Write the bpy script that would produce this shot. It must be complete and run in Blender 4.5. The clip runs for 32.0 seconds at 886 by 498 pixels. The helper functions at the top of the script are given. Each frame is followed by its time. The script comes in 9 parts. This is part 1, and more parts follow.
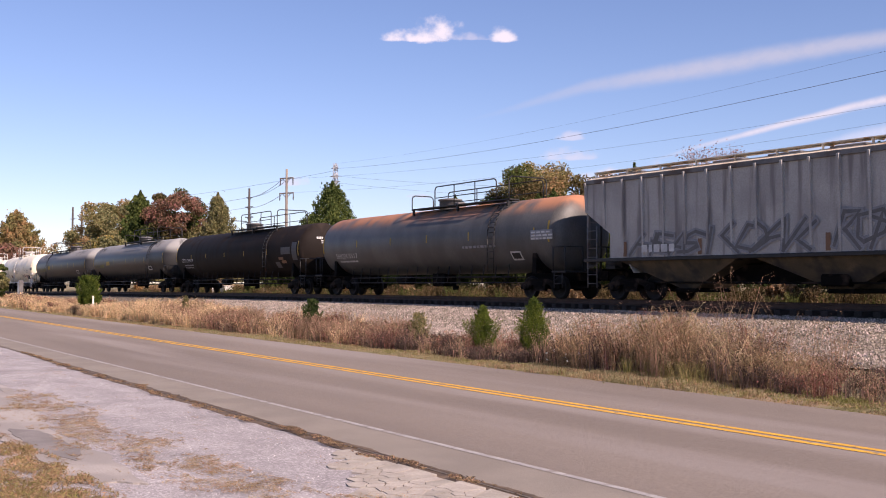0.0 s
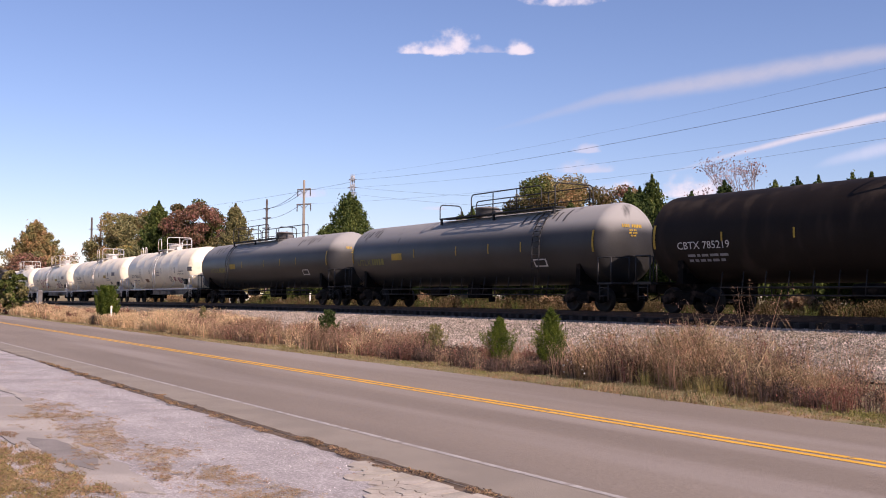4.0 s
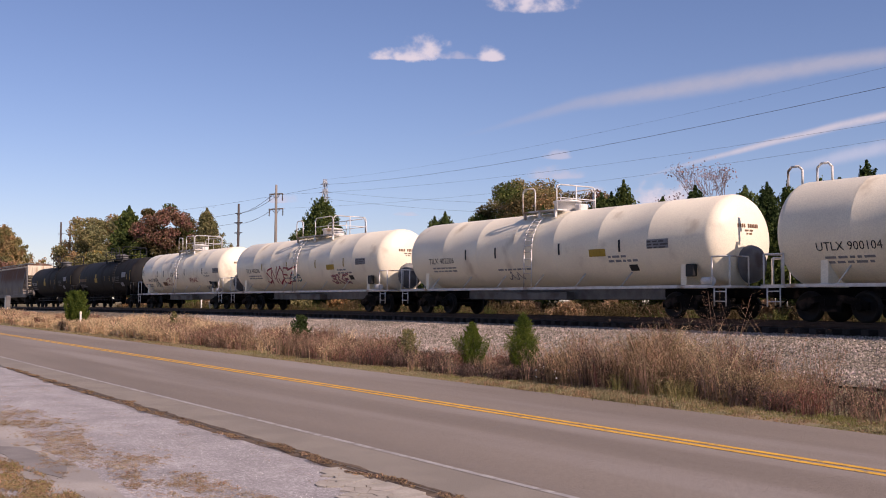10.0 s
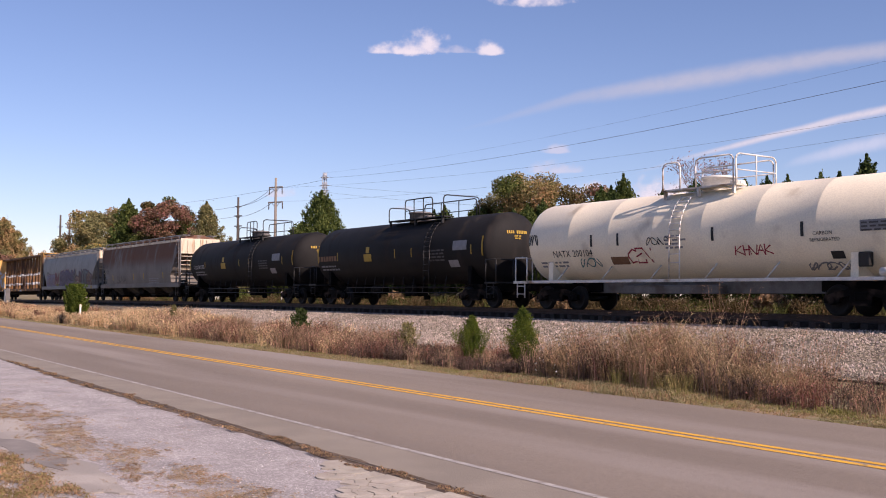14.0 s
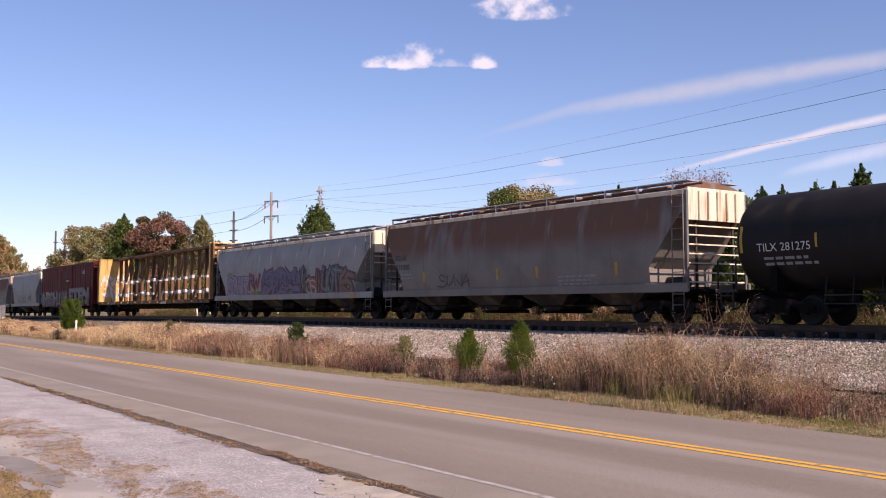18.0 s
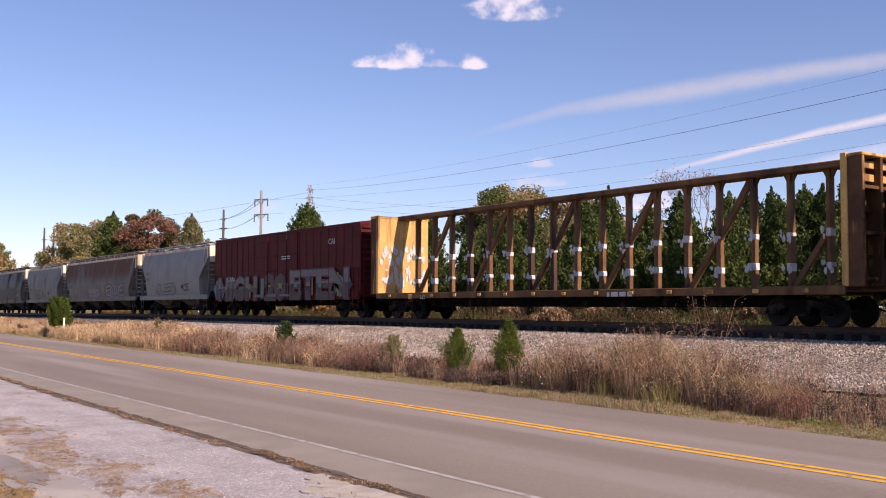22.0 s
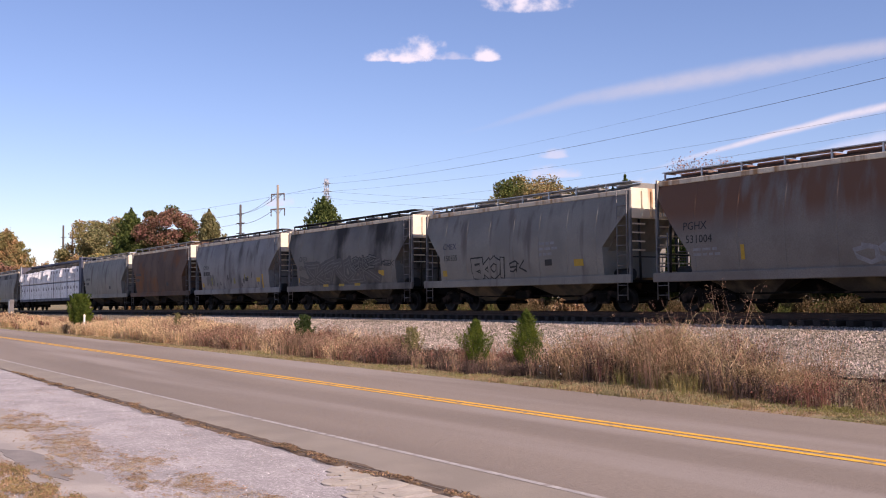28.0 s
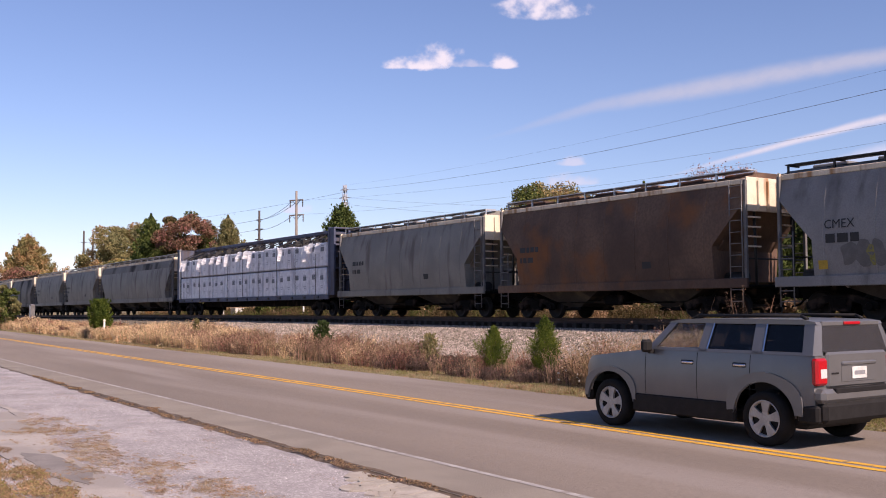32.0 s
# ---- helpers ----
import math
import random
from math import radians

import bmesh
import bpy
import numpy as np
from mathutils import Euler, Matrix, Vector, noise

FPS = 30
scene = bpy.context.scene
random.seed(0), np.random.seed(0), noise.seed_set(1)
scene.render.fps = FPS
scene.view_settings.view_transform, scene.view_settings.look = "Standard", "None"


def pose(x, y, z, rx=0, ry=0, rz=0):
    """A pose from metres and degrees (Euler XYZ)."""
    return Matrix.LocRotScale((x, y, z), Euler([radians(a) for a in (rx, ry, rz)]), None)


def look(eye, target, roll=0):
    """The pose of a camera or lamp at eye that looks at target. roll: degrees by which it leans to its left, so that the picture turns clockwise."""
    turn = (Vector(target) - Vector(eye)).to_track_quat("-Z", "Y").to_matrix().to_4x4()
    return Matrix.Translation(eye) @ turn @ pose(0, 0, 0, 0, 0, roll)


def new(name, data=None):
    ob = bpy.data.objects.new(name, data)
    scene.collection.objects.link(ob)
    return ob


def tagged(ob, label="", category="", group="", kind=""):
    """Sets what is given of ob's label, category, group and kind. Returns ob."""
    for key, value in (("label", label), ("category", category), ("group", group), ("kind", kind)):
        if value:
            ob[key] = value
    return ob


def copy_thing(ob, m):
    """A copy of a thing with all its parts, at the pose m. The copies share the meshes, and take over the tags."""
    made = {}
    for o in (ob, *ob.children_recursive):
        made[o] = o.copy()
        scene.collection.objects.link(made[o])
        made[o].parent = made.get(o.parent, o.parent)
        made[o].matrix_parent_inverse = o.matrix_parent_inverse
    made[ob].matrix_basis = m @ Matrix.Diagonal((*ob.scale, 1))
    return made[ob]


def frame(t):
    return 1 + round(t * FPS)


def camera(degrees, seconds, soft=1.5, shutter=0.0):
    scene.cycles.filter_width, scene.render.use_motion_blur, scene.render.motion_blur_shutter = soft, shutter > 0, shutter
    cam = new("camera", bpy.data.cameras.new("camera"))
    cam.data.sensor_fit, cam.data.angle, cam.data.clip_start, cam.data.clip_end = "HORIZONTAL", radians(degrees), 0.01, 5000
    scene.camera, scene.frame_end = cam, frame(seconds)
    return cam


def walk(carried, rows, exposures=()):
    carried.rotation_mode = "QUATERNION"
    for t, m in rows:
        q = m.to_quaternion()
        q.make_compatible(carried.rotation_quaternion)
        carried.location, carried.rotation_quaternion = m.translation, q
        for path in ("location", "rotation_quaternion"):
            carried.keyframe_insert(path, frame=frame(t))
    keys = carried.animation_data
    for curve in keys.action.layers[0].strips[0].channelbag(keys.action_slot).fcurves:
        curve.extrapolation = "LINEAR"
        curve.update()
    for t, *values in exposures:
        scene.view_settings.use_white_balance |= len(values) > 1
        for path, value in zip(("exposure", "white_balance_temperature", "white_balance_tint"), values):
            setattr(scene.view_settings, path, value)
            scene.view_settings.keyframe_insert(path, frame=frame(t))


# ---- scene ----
# Roadside view of a freight train. x runs along the track (the train moves to +x), y from the camera to the track.
EYE = 1.56
cam = camera(47.544, 32.0, soft=1.0)
PATH = [
    (0, 55.808, 2.006, 0.153, 0.008, 0.003, -0.004), (0.5, 56.110, 2.052, 0.461, 0.001, -0.005, -0.001), (1, 56.390, 2.082, 0.541, -0.003, -0.008, 0.001), (1.5, 56.582, 2.159, 0.208, -0.000, 0.000, -0.003),
    (2, 56.763, 2.191, 0.224, 0.004, -0.001, -0.000), (2.5, 56.882, 2.344, -0.104, 0.009, 0.007, -0.005), (3, 56.934, 2.528, -0.074, 0.002, 0.004, -0.004), (3.5, 56.917, 2.672, 0.273, -0.001, -0.002, -0.004),
    (5.5, 56.287, 2.593, 0.226, -0.003, -0.002, -0.005), (6, 56.086, 2.555, 0.050, -0.002, -0.002, -0.004), (6.5, 55.997, 2.584, 0.166, 0.005, -0.007, -0.004), (7, 55.929, 2.590, 0.190, 0.005, -0.007, 0.003),
    (7.5, 55.827, 2.499, 0.166, 0.002, -0.003, 0.001), (8, 55.735, 2.427, 0.342, 0.004, -0.003, 0.000), (8.5, 55.634, 2.485, 0.291, 0.006, 0.004, -0.003), (9, 55.512, 2.655, 0.471, 0.003, -0.002, 0.001),
    (9.5, 55.373, 2.845, 0.666, 0.000, -0.000, 0.002), (10, 55.209, 2.941, 0.326, 0.001, 0.003, 0.003), (10.5, 55.076, 3.006, 0.476, 0.003, 0.002, -0.003), (11, 54.961, 2.971, 0.466, 0.005, 0.002, 0.002),
    (11.5, 54.909, 2.965, 0.635, 0.001, -0.002, 0.005), (12, 54.941, 3.007, 0.445, 0.000, 0.002, 0.003), (12.5, 54.992, 2.979, 0.300, -0.003, 0.008, 0.000), (13, 55.006, 2.913, 0.303, -0.008, 0.009, -0.002),
    (13.5, 55.049, 2.740, 0.416, -0.009, 0.002, -0.001), (14, 55.182, 2.569, 0.391, -0.008, 0.001, -0.001), (14.5, 55.305, 2.379, 0.041, -0.004, 0.001, -0.005), (16.5, 55.603, 2.891, -0.115, 0.002, -0.005, -0.002),
    (17, 55.345, 3.094, -0.212, -0.002, -0.009, 0.001), (17.5, 55.080, 3.224, 0.116, -0.015, -0.018, 0.002), (18, 54.944, 3.291, -0.076, -0.017, -0.018, 0.005), (18.5, 54.865, 3.327, 0.021, -0.012, -0.012, 0.006),
    (19, 54.750, 3.394, 0.217, -0.008, -0.004, -0.001), (19.5, 54.687, 3.359, -0.044, -0.007, -0.001, 0.001), (20, 54.729, 3.341, -0.243, -0.001, 0.007, 0.003), (20.5, 54.691, 3.358, -0.112, -0.001, 0.001, 0.008),
    (21, 54.533, 3.354, 0.031, -0.003, 0.002, 0.002), (21.5, 54.456, 3.268, -0.025, -0.001, 0.006, 0.000), (22, 54.386, 3.263, 0.236, -0.003, 0.011, 0.003), (22.5, 54.355, 3.191, 0.170, 0.000, 0.007, -0.002),
    (23, 54.406, 3.127, -0.028, 0.003, 0.001, 0.008), (23.5, 54.491, 3.163, 0.069, 0.006, -0.001, 0.002), (24, 54.540, 3.135, 0.309, 0.006, -0.006, 0.006), (24.5, 54.585, 3.091, 0.163, 0.010, -0.003, 0.002),
    (25, 54.604, 3.076, -0.327, 0.015, 0.001, 0.003), (25.5, 54.616, 3.022, -0.338, 0.006, 0.002, 0.007), (27.5, 55.262, 2.709, -0.749, -0.003, 0.002, 0.001), (28, 55.342, 2.803, -0.529, -0.001, 0.003, 0.000),
    (28.5, 55.363, 2.933, -0.693, 0.001, 0.003, -0.001), (29, 55.546, 3.064, -0.911, 0.007, 0.007, 0.005), (29.5, 55.796, 3.173, -0.937, 0.010, 0.009, 0.003), (30, 56.098, 3.265, -0.725, 0.004, 0.003, -0.001),
    (30.5, 56.230, 3.253, -0.533, -0.004, 0.005, 0.000), (31, 56.334, 3.165, -0.439, -0.007, 0.005, -0.007), (31.5, 56.334, 3.104, -0.412, -0.008, 0.004, -0.004), (32, 56.364, 3.177, -0.304, -0.005, -0.005, -0.005),
]


def aim(yaw, pitch, roll, x, y, z):
    return pose(x, y, EYE + z, 90 + pitch, 0, yaw) @ pose(0, 0, 0, 0, 0, roll)


LIGHT = [(0, 0.4), (3, 0.35), (6, 0.18), (9, -0.04), (12, 0.0), (14, 0.22), (17, 0.4), (19, 0.35), (23, 0.35), (25, 0.45), (28, 0.4), (32, 0.33)]
walk(cam, [(row[0], aim(*row[1:])) for row in PATH], [(t, s, 6350, 33) for t, s in LIGHT])

# ---- world and sun ----
SUN_AZ, SUN_EL = radians(9), radians(39)      # from +x towards +y
sun_dir = Vector((math.cos(SUN_AZ) * math.cos(SUN_EL), math.sin(SUN_AZ) * math.cos(SUN_EL), math.sin(SUN_EL)))
world = bpy.data.worlds.new("sky")
scene.world = world
world.use_nodes = True
wn = world.node_tree.nodes
sky = wn.new("ShaderNodeTexSky")
sky.sky_type, sky.sun_disc = "NISHITA", False
sky.sun_elevation, sky.sun_rotation = SUN_EL, radians(90) - SUN_AZ
sky.air_density, sky.dust_density, sky.ozone_density = 1.0, 0.1, 3.6
wn["Background"].inputs["Strength"].default_value = 0.098
world.node_tree.links.new(sky.outputs["Color"], wn["Background"].inputs["Color"])
sun = new("sun", bpy.data.lights.new("sun", "SUN"))
sun.data.energy, sun.data.angle, sun.data.color = 5.8, radians(0.53), (1.0, 0.875, 0.67)
sun.matrix_world = look(sun_dir * 50, (0, 0, 0))

# ---- materials ----
def mat(name, c1, c2=None, rough=0.6, metal=0.0, scale=2.0, fine=30.0, stretch=(1, 1, 1), lo=0.35, hi=0.65, bump=0.15,
        dirt=None, dirt_amount=0.5, dirt_scale=1.2, dirt_stretch=(1, 1, 0.2), overlay_z=None, island=0.0, obj_rand=0.0, spec=0.4, trans=0.0):
    """A surface: two tones at a large and a fine scale, dirt, rust or another tone in its own shape or by height,
    relief.
    """
    m = bpy.data.materials.new(name)
    m.use_nodes = True
    n, l = m.node_tree.nodes, m.node_tree.links
    b = n["Principled BSDF"]
    b.inputs["Roughness"].default_value, b.inputs["Metallic"].default_value = rough, metal
    b.inputs["Specular IOR Level"].default_value = spec
    c2 = c2 or tuple(v * 0.75 for v in c1)
    tc = n.new("ShaderNodeTexCoord")

    def noise_tex(sc, st, detail=4.0, offset=0.0):
        mp = n.new("ShaderNodeMapping")
        mp.inputs["Scale"].default_value = st
        mp.inputs["Location"].default_value = (offset, offset * 0.7, offset * 0.3)
        t = n.new("ShaderNodeTexNoise")
        t.inputs["Scale"].default_value, t.inputs["Detail"].default_value = sc, detail
        l.new(tc.outputs["Object"], mp.inputs["Vector"])
        l.new(mp.outputs["Vector"], t.inputs["Vector"])
        return t.outputs["Fac"]

    def ramp(sock, a, z):
        r = n.new("ShaderNodeMapRange")
        r.interpolation_type = "SMOOTHSTEP"
        r.inputs["From Min"].default_value, r.inputs["From Max"].default_value = a, z
        l.new(sock, r.inputs["Value"])
        return r.outputs["Result"]

    def mix(fac, a, z):
        x = n.new("ShaderNodeMix")
        x.data_type = "RGBA"
        for sock, val in ((x.inputs["Factor"], fac), (x.inputs["A"], a), (x.inputs["B"], z)):
            if isinstance(val, (int, float)):
                sock.default_value = val
            elif isinstance(val, tuple):
                sock.default_value = (*val, 1)
            else:
                l.new(val, sock)
        return x.outputs["Result"]

    def math_node(op, a, z):
        x = n.new("ShaderNodeMath")
        x.operation = op
        for k, val in enumerate((a, z)):
            if isinstance(val, (int, float)):
                x.inputs[k].default_value = val
            else:
                l.new(val, x.inputs[k])
        return x.outputs["Value"]

    big = ramp(noise_tex(scale, stretch), lo, hi)
    small = noise_tex(fine, stretch, 3.0, 3.7)
    col = mix(big, c1, c2)
    col = mix(math_node("MULTIPLY", ramp(small, 0.3, 0.75), 0.45), col, tuple(v * 0.7 for v in c2))
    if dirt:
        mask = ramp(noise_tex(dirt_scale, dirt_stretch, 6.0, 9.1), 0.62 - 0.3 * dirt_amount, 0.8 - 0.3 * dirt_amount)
        if overlay_z:
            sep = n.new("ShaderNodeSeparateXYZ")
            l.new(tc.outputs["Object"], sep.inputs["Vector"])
            mask = math_node("MULTIPLY", mask, ramp(sep.outputs["Z"], *overlay_z))
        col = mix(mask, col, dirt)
        rr = n.new("ShaderNodeMapRange")
        rr.inputs["To Min"].default_value, rr.inputs["To Max"].default_value = rough, min(1.0, rough + 0.3)
        l.new(mask, rr.inputs["Value"])
        l.new(rr.outputs["Result"], b.inputs["Roughness"])
    if island or obj_rand:
        hsv = n.new("ShaderNodeHueSaturation")
        src = n.new("ShaderNodeNewGeometry").outputs["Random Per Island"] if island else n.new("ShaderNodeObjectInfo").outputs["Random"]
        amount = island or obj_rand
        v = n.new("ShaderNodeMapRange")
        v.inputs["To Min"].default_value, v.inputs["To Max"].default_value = 1 - amount, 1 + amount
        l.new(src, v.inputs["Value"])
        l.new(v.outputs["Result"], hsv.inputs["Value"])
        h = n.new("ShaderNodeMapRange")
        h.inputs["To Min"].default_value, h.inputs["To Max"].default_value = 0.5 + 0.06 * amount, 0.5 - 0.06 * amount
        l.new(src, h.inputs["Value"])
        l.new(h.outputs["Result"], hsv.inputs["Hue"])
        l.new(col, hsv.inputs["Color"])
        col = hsv.outputs["Color"]
    l.new(col, b.inputs["Base Color"])
    if bump:
        bp = n.new("ShaderNodeBump")
        bp.inputs["Strength"].default_value, bp.inputs["Distance"].default_value = bump, 0.02
        l.new(small, bp.inputs["Height"])
        l.new(bp.outputs["Normal"], b.inputs["Normal"])
    if trans:
        tr = n.new("ShaderNodeBsdfTranslucent")
        l.new(col, tr.inputs["Color"])
        ms = n.new("ShaderNodeMixShader")
        ms.inputs["Fac"].default_value = trans
        l.new(b.outputs["BSDF"], ms.inputs[1])
        l.new(tr.outputs["BSDF"], ms.inputs[2])
        l.new(ms.outputs["Shader"], n["Material Output"].inputs["Surface"])
    return m


def crushed_stone(name, size, tones, gap=0.25, relief=0.05):
    """Crushed stone: cells of many greys with dark gaps between, in relief."""
    m = bpy.data.materials.new(name)
    m.use_nodes = True
    n, l = m.node_tree.nodes, m.node_tree.links
    b = n["Principled BSDF"]
    b.inputs["Roughness"].default_value, b.inputs["Specular IOR Level"].default_value = 0.95, 0.2
    tc = n.new("ShaderNodeTexCoord")
    cells, gaps, patches = n.new("ShaderNodeTexVoronoi"), n.new("ShaderNodeTexVoronoi"), n.new("ShaderNodeTexNoise")
    gaps.feature = "DISTANCE_TO_EDGE"
    for t in (cells, gaps):
        t.inputs["Scale"].default_value = 1 / size
        l.new(tc.outputs["Object"], t.inputs["Vector"])
    patches.inputs["Scale"].default_value, patches.inputs["Detail"].default_value = 1.3, 3
    l.new(tc.outputs["Object"], patches.inputs["Vector"])
    grey = n.new("ShaderNodeSeparateColor")
    l.new(cells.outputs["Color"], grey.inputs["Color"])
    ramp = n.new("ShaderNodeValToRGB")
    ramp.color_ramp.elements[0].color, ramp.color_ramp.elements[1].color = (*tones[0], 1), (*tones[2], 1)
    ramp.color_ramp.elements.new(0.55).color = (*tones[1], 1)
    l.new(grey.outputs["Red"], ramp.inputs["Fac"])
    dark = n.new("ShaderNodeMapRange")
    dark.inputs["From Max"].default_value, dark.inputs["To Min"].default_value = 0.16, gap
    l.new(gaps.outputs["Distance"], dark.inputs["Value"])
    spot = n.new("ShaderNodeMapRange")
    spot.inputs["From Min"].default_value, spot.inputs["From Max"].default_value = 0.3, 0.7
    spot.inputs["To Min"].default_value, spot.inputs["To Max"].default_value = 0.75, 1.1
    l.new(patches.outputs["Fac"], spot.inputs["Value"])
    both = n.new("ShaderNodeMath")
    both.operation = "MULTIPLY"
    l.new(dark.outputs["Result"], both.inputs[0])
    l.new(spot.outputs["Result"], both.inputs[1])
    hsv = n.new("ShaderNodeHueSaturation")
    l.new(ramp.outputs["Color"], hsv.inputs["Color"])
    l.new(both.outputs["Value"], hsv.inputs["Value"])
    l.new(hsv.outputs["Color"], b.inputs["Base Color"])
    bp = n.new("ShaderNodeBump")
    bp.inputs["Strength"].default_value, bp.inputs["Distance"].default_value = 1.0, relief
    l.new(grey.outputs["Green"], bp.inputs["Height"])
    l.new(bp.outputs["Normal"], b.inputs["Normal"])
    return m


RUST = (0.2, 0.075, 0.03)
GRIME = (0.05, 0.042, 0.035)
M = {}
M["asphalt"] = mat("asphalt", (0.241, 0.199, 0.161), (0.188, 0.154, 0.124), 0.9, scale=0.5, fine=90, stretch=(0.15, 1.0, 1), bump=0.8, dirt=(0.252, 0.216, 0.188), dirt_amount=0.4, dirt_scale=0.8, dirt_stretch=(0.05, 0.8, 1))
M["shoulder"] = mat("shoulder", (0.265, 0.23, 0.187), (0.22, 0.19, 0.155), 0.95, scale=1.2, fine=70, bump=0.6)
M["lot"] = crushed_stone("lot", 0.016, ((0.315, 0.29, 0.284), (0.4, 0.369, 0.361), (0.55, 0.515, 0.503)), 0.6, 0.006)
M["slab"] = mat("slab", (0.403, 0.362, 0.318), (0.29, 0.26, 0.23), 0.85, scale=0.9, fine=60, lo=0.4, hi=0.55, bump=0.4)
M["broken"] = mat("broken", (0.42, 0.376, 0.315), (0.33, 0.293, 0.245), 0.95, scale=4, fine=60, bump=0.5, obj_rand=0.1)
M["crack"] = mat("crack", (0.15, 0.105, 0.07), (0.085, 0.06, 0.042), 1.0, scale=6, bump=0.5)
M["yellow_line"] = mat("yellow_line", (0.75, 0.4, 0.03), (0.62, 0.33, 0.03), 0.7, scale=3, fine=50, dirt=(0.2, 0.16, 0.1), dirt_amount=0.25, dirt_scale=9, dirt_stretch=(1, 1, 1), bump=0.3)
M["white_line"] = mat("white_line", (0.4, 0.375, 0.35), (0.3, 0.28, 0.265), 0.85, scale=4, fine=50, dirt=(0.24, 0.215, 0.195), dirt_amount=0.45, dirt_scale=7, dirt_stretch=(1, 1, 1), bump=0.3)
M["ground"] = mat("ground", (0.2, 0.17, 0.09), (0.14, 0.13, 0.05), 1.0, scale=0.7, fine=18, bump=0.8, dirt=(0.24, 0.17, 0.1), dirt_amount=0.6, dirt_scale=0.9, dirt_stretch=(1, 1, 1))
M["ballast"] = crushed_stone("ballast", 0.055, ((0.05, 0.038, 0.027), (0.22, 0.18, 0.13), (0.56, 0.475, 0.36)))
M["stone"] = mat("stone", (0.4, 0.345, 0.285), (0.24, 0.2, 0.165), 0.95, scale=3, island=0.65, bump=0.2)
M["rail"] = mat("rail", (0.09, 0.05, 0.035), (0.06, 0.035, 0.025), 0.7, 0.3, scale=3, bump=0.2)
M["tie"] = mat("tie", (0.045, 0.034, 0.028), (0.03, 0.024, 0.02), 0.95, scale=4, stretch=(6, 1, 6), obj_rand=0.3, bump=0.5)
M["dry_grass"] = mat("dry_grass", (0.76, 0.575, 0.33), (0.6, 0.43, 0.24), 0.9, scale=0.5, island=0.4, bump=0, trans=0.4)
M["weed"] = mat("weed", (0.405, 0.27, 0.165), (0.26, 0.168, 0.102), 0.9, scale=0.9, fine=6, island=0.55, bump=0, trans=0.35)
M["verge"] = mat("verge", (0.4, 0.34, 0.185), (0.31, 0.27, 0.135), 0.95, scale=1.2, island=0.4, bump=0, trans=0.35)
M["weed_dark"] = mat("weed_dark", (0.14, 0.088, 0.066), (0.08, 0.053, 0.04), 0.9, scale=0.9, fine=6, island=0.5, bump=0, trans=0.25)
M["green_grass"] = mat("green_grass", (0.23, 0.23, 0.06), (0.32, 0.26, 0.1), 0.9, scale=0.8, island=0.4, bump=0, trans=0.35)
M["pale_straw"] = mat("pale_straw", (0.52, 0.41, 0.24), (0.38, 0.28, 0.15), 0.9, scale=1.5, island=0.4, bump=0, trans=0.35)
M["back_grass"] = mat("back_grass", (0.14, 0.1, 0.05), (0.085, 0.066, 0.03), 0.9, scale=0.6, island=0.5, bump=0, spec=0.1, trans=0.25)
M["back_green"] = mat("back_green", (0.12, 0.125, 0.04), (0.07, 0.085, 0.025), 0.9, scale=0.8, island=0.45, bump=0, spec=0.1, trans=0.3)
M["weed_red"] = mat("weed_red", (0.2625, 0.1283, 0.08075), (0.168, 0.08075, 0.05225), 0.9, scale=0.9, fine=6, island=0.5, bump=0, trans=0.3)
M["patch_dark"] = mat("patch_dark", (0.24, 0.215, 0.195), (0.19, 0.17, 0.155), 0.9, scale=2.5, fine=60, bump=0.4)
M["lot_stone"] = mat("lot_stone", (0.66, 0.63, 0.6), (0.34, 0.32, 0.305), 0.95, scale=3, island=0.6, bump=0)
M["dry_straw"] = mat("dry_straw", (0.4158, 0.2846, 0.155), (0.2838, 0.19, 0.103), 0.95, scale=2, island=0.4, bump=0, trans=0.3)
M["litter"] = mat("litter", (0.37, 0.235, 0.12), (0.25, 0.155, 0.078), 0.95, scale=2, island=0.45, bump=0, trans=0.3)
M["cedar"] = mat("cedar", (0.105, 0.135, 0.034), (0.06, 0.088, 0.024), 0.85, scale=0.6, island=0.45, bump=0, spec=0.15, trans=0.25)
M["cedar_bright"] = mat("cedar_bright", (0.12, 0.155, 0.023), (0.062, 0.095, 0.016), 0.85, scale=1.5, island=0.45, bump=0, spec=0.15, trans=0.25)
M["cedar_dark"] = mat("cedar_dark", (0.058, 0.085, 0.025), (0.034, 0.056, 0.016), 0.85, scale=0.5, island=0.45, bump=0, spec=0.15, trans=0.2)
M["leaf_green"] = mat("leaf_green", (0.125, 0.145, 0.038), (0.075, 0.1, 0.026), 0.85, scale=0.3, island=0.5, bump=0, spec=0.15, trans=0.22)
M["leaf_olive"] = mat("leaf_olive", (0.25, 0.215, 0.085), (0.16, 0.15, 0.055), 0.8, scale=0.35, island=0.42, bump=0, trans=0.22)
M["leaf_bronze"] = mat("leaf_bronze", (0.16, 0.12, 0.05), (0.095, 0.085, 0.034), 0.85, scale=0.35, island=0.45, bump=0, spec=0.15, trans=0.22)
M["leaf_red"] = mat("leaf_red", (0.235, 0.115, 0.08), (0.17, 0.1, 0.05), 0.8, scale=0.5, island=0.45, bump=0, trans=0.22)
M["leaf_orange"] = mat("leaf_orange", (0.38, 0.21, 0.08), (0.26, 0.17, 0.065), 0.8, scale=0.35, island=0.42, bump=0, trans=0.25)
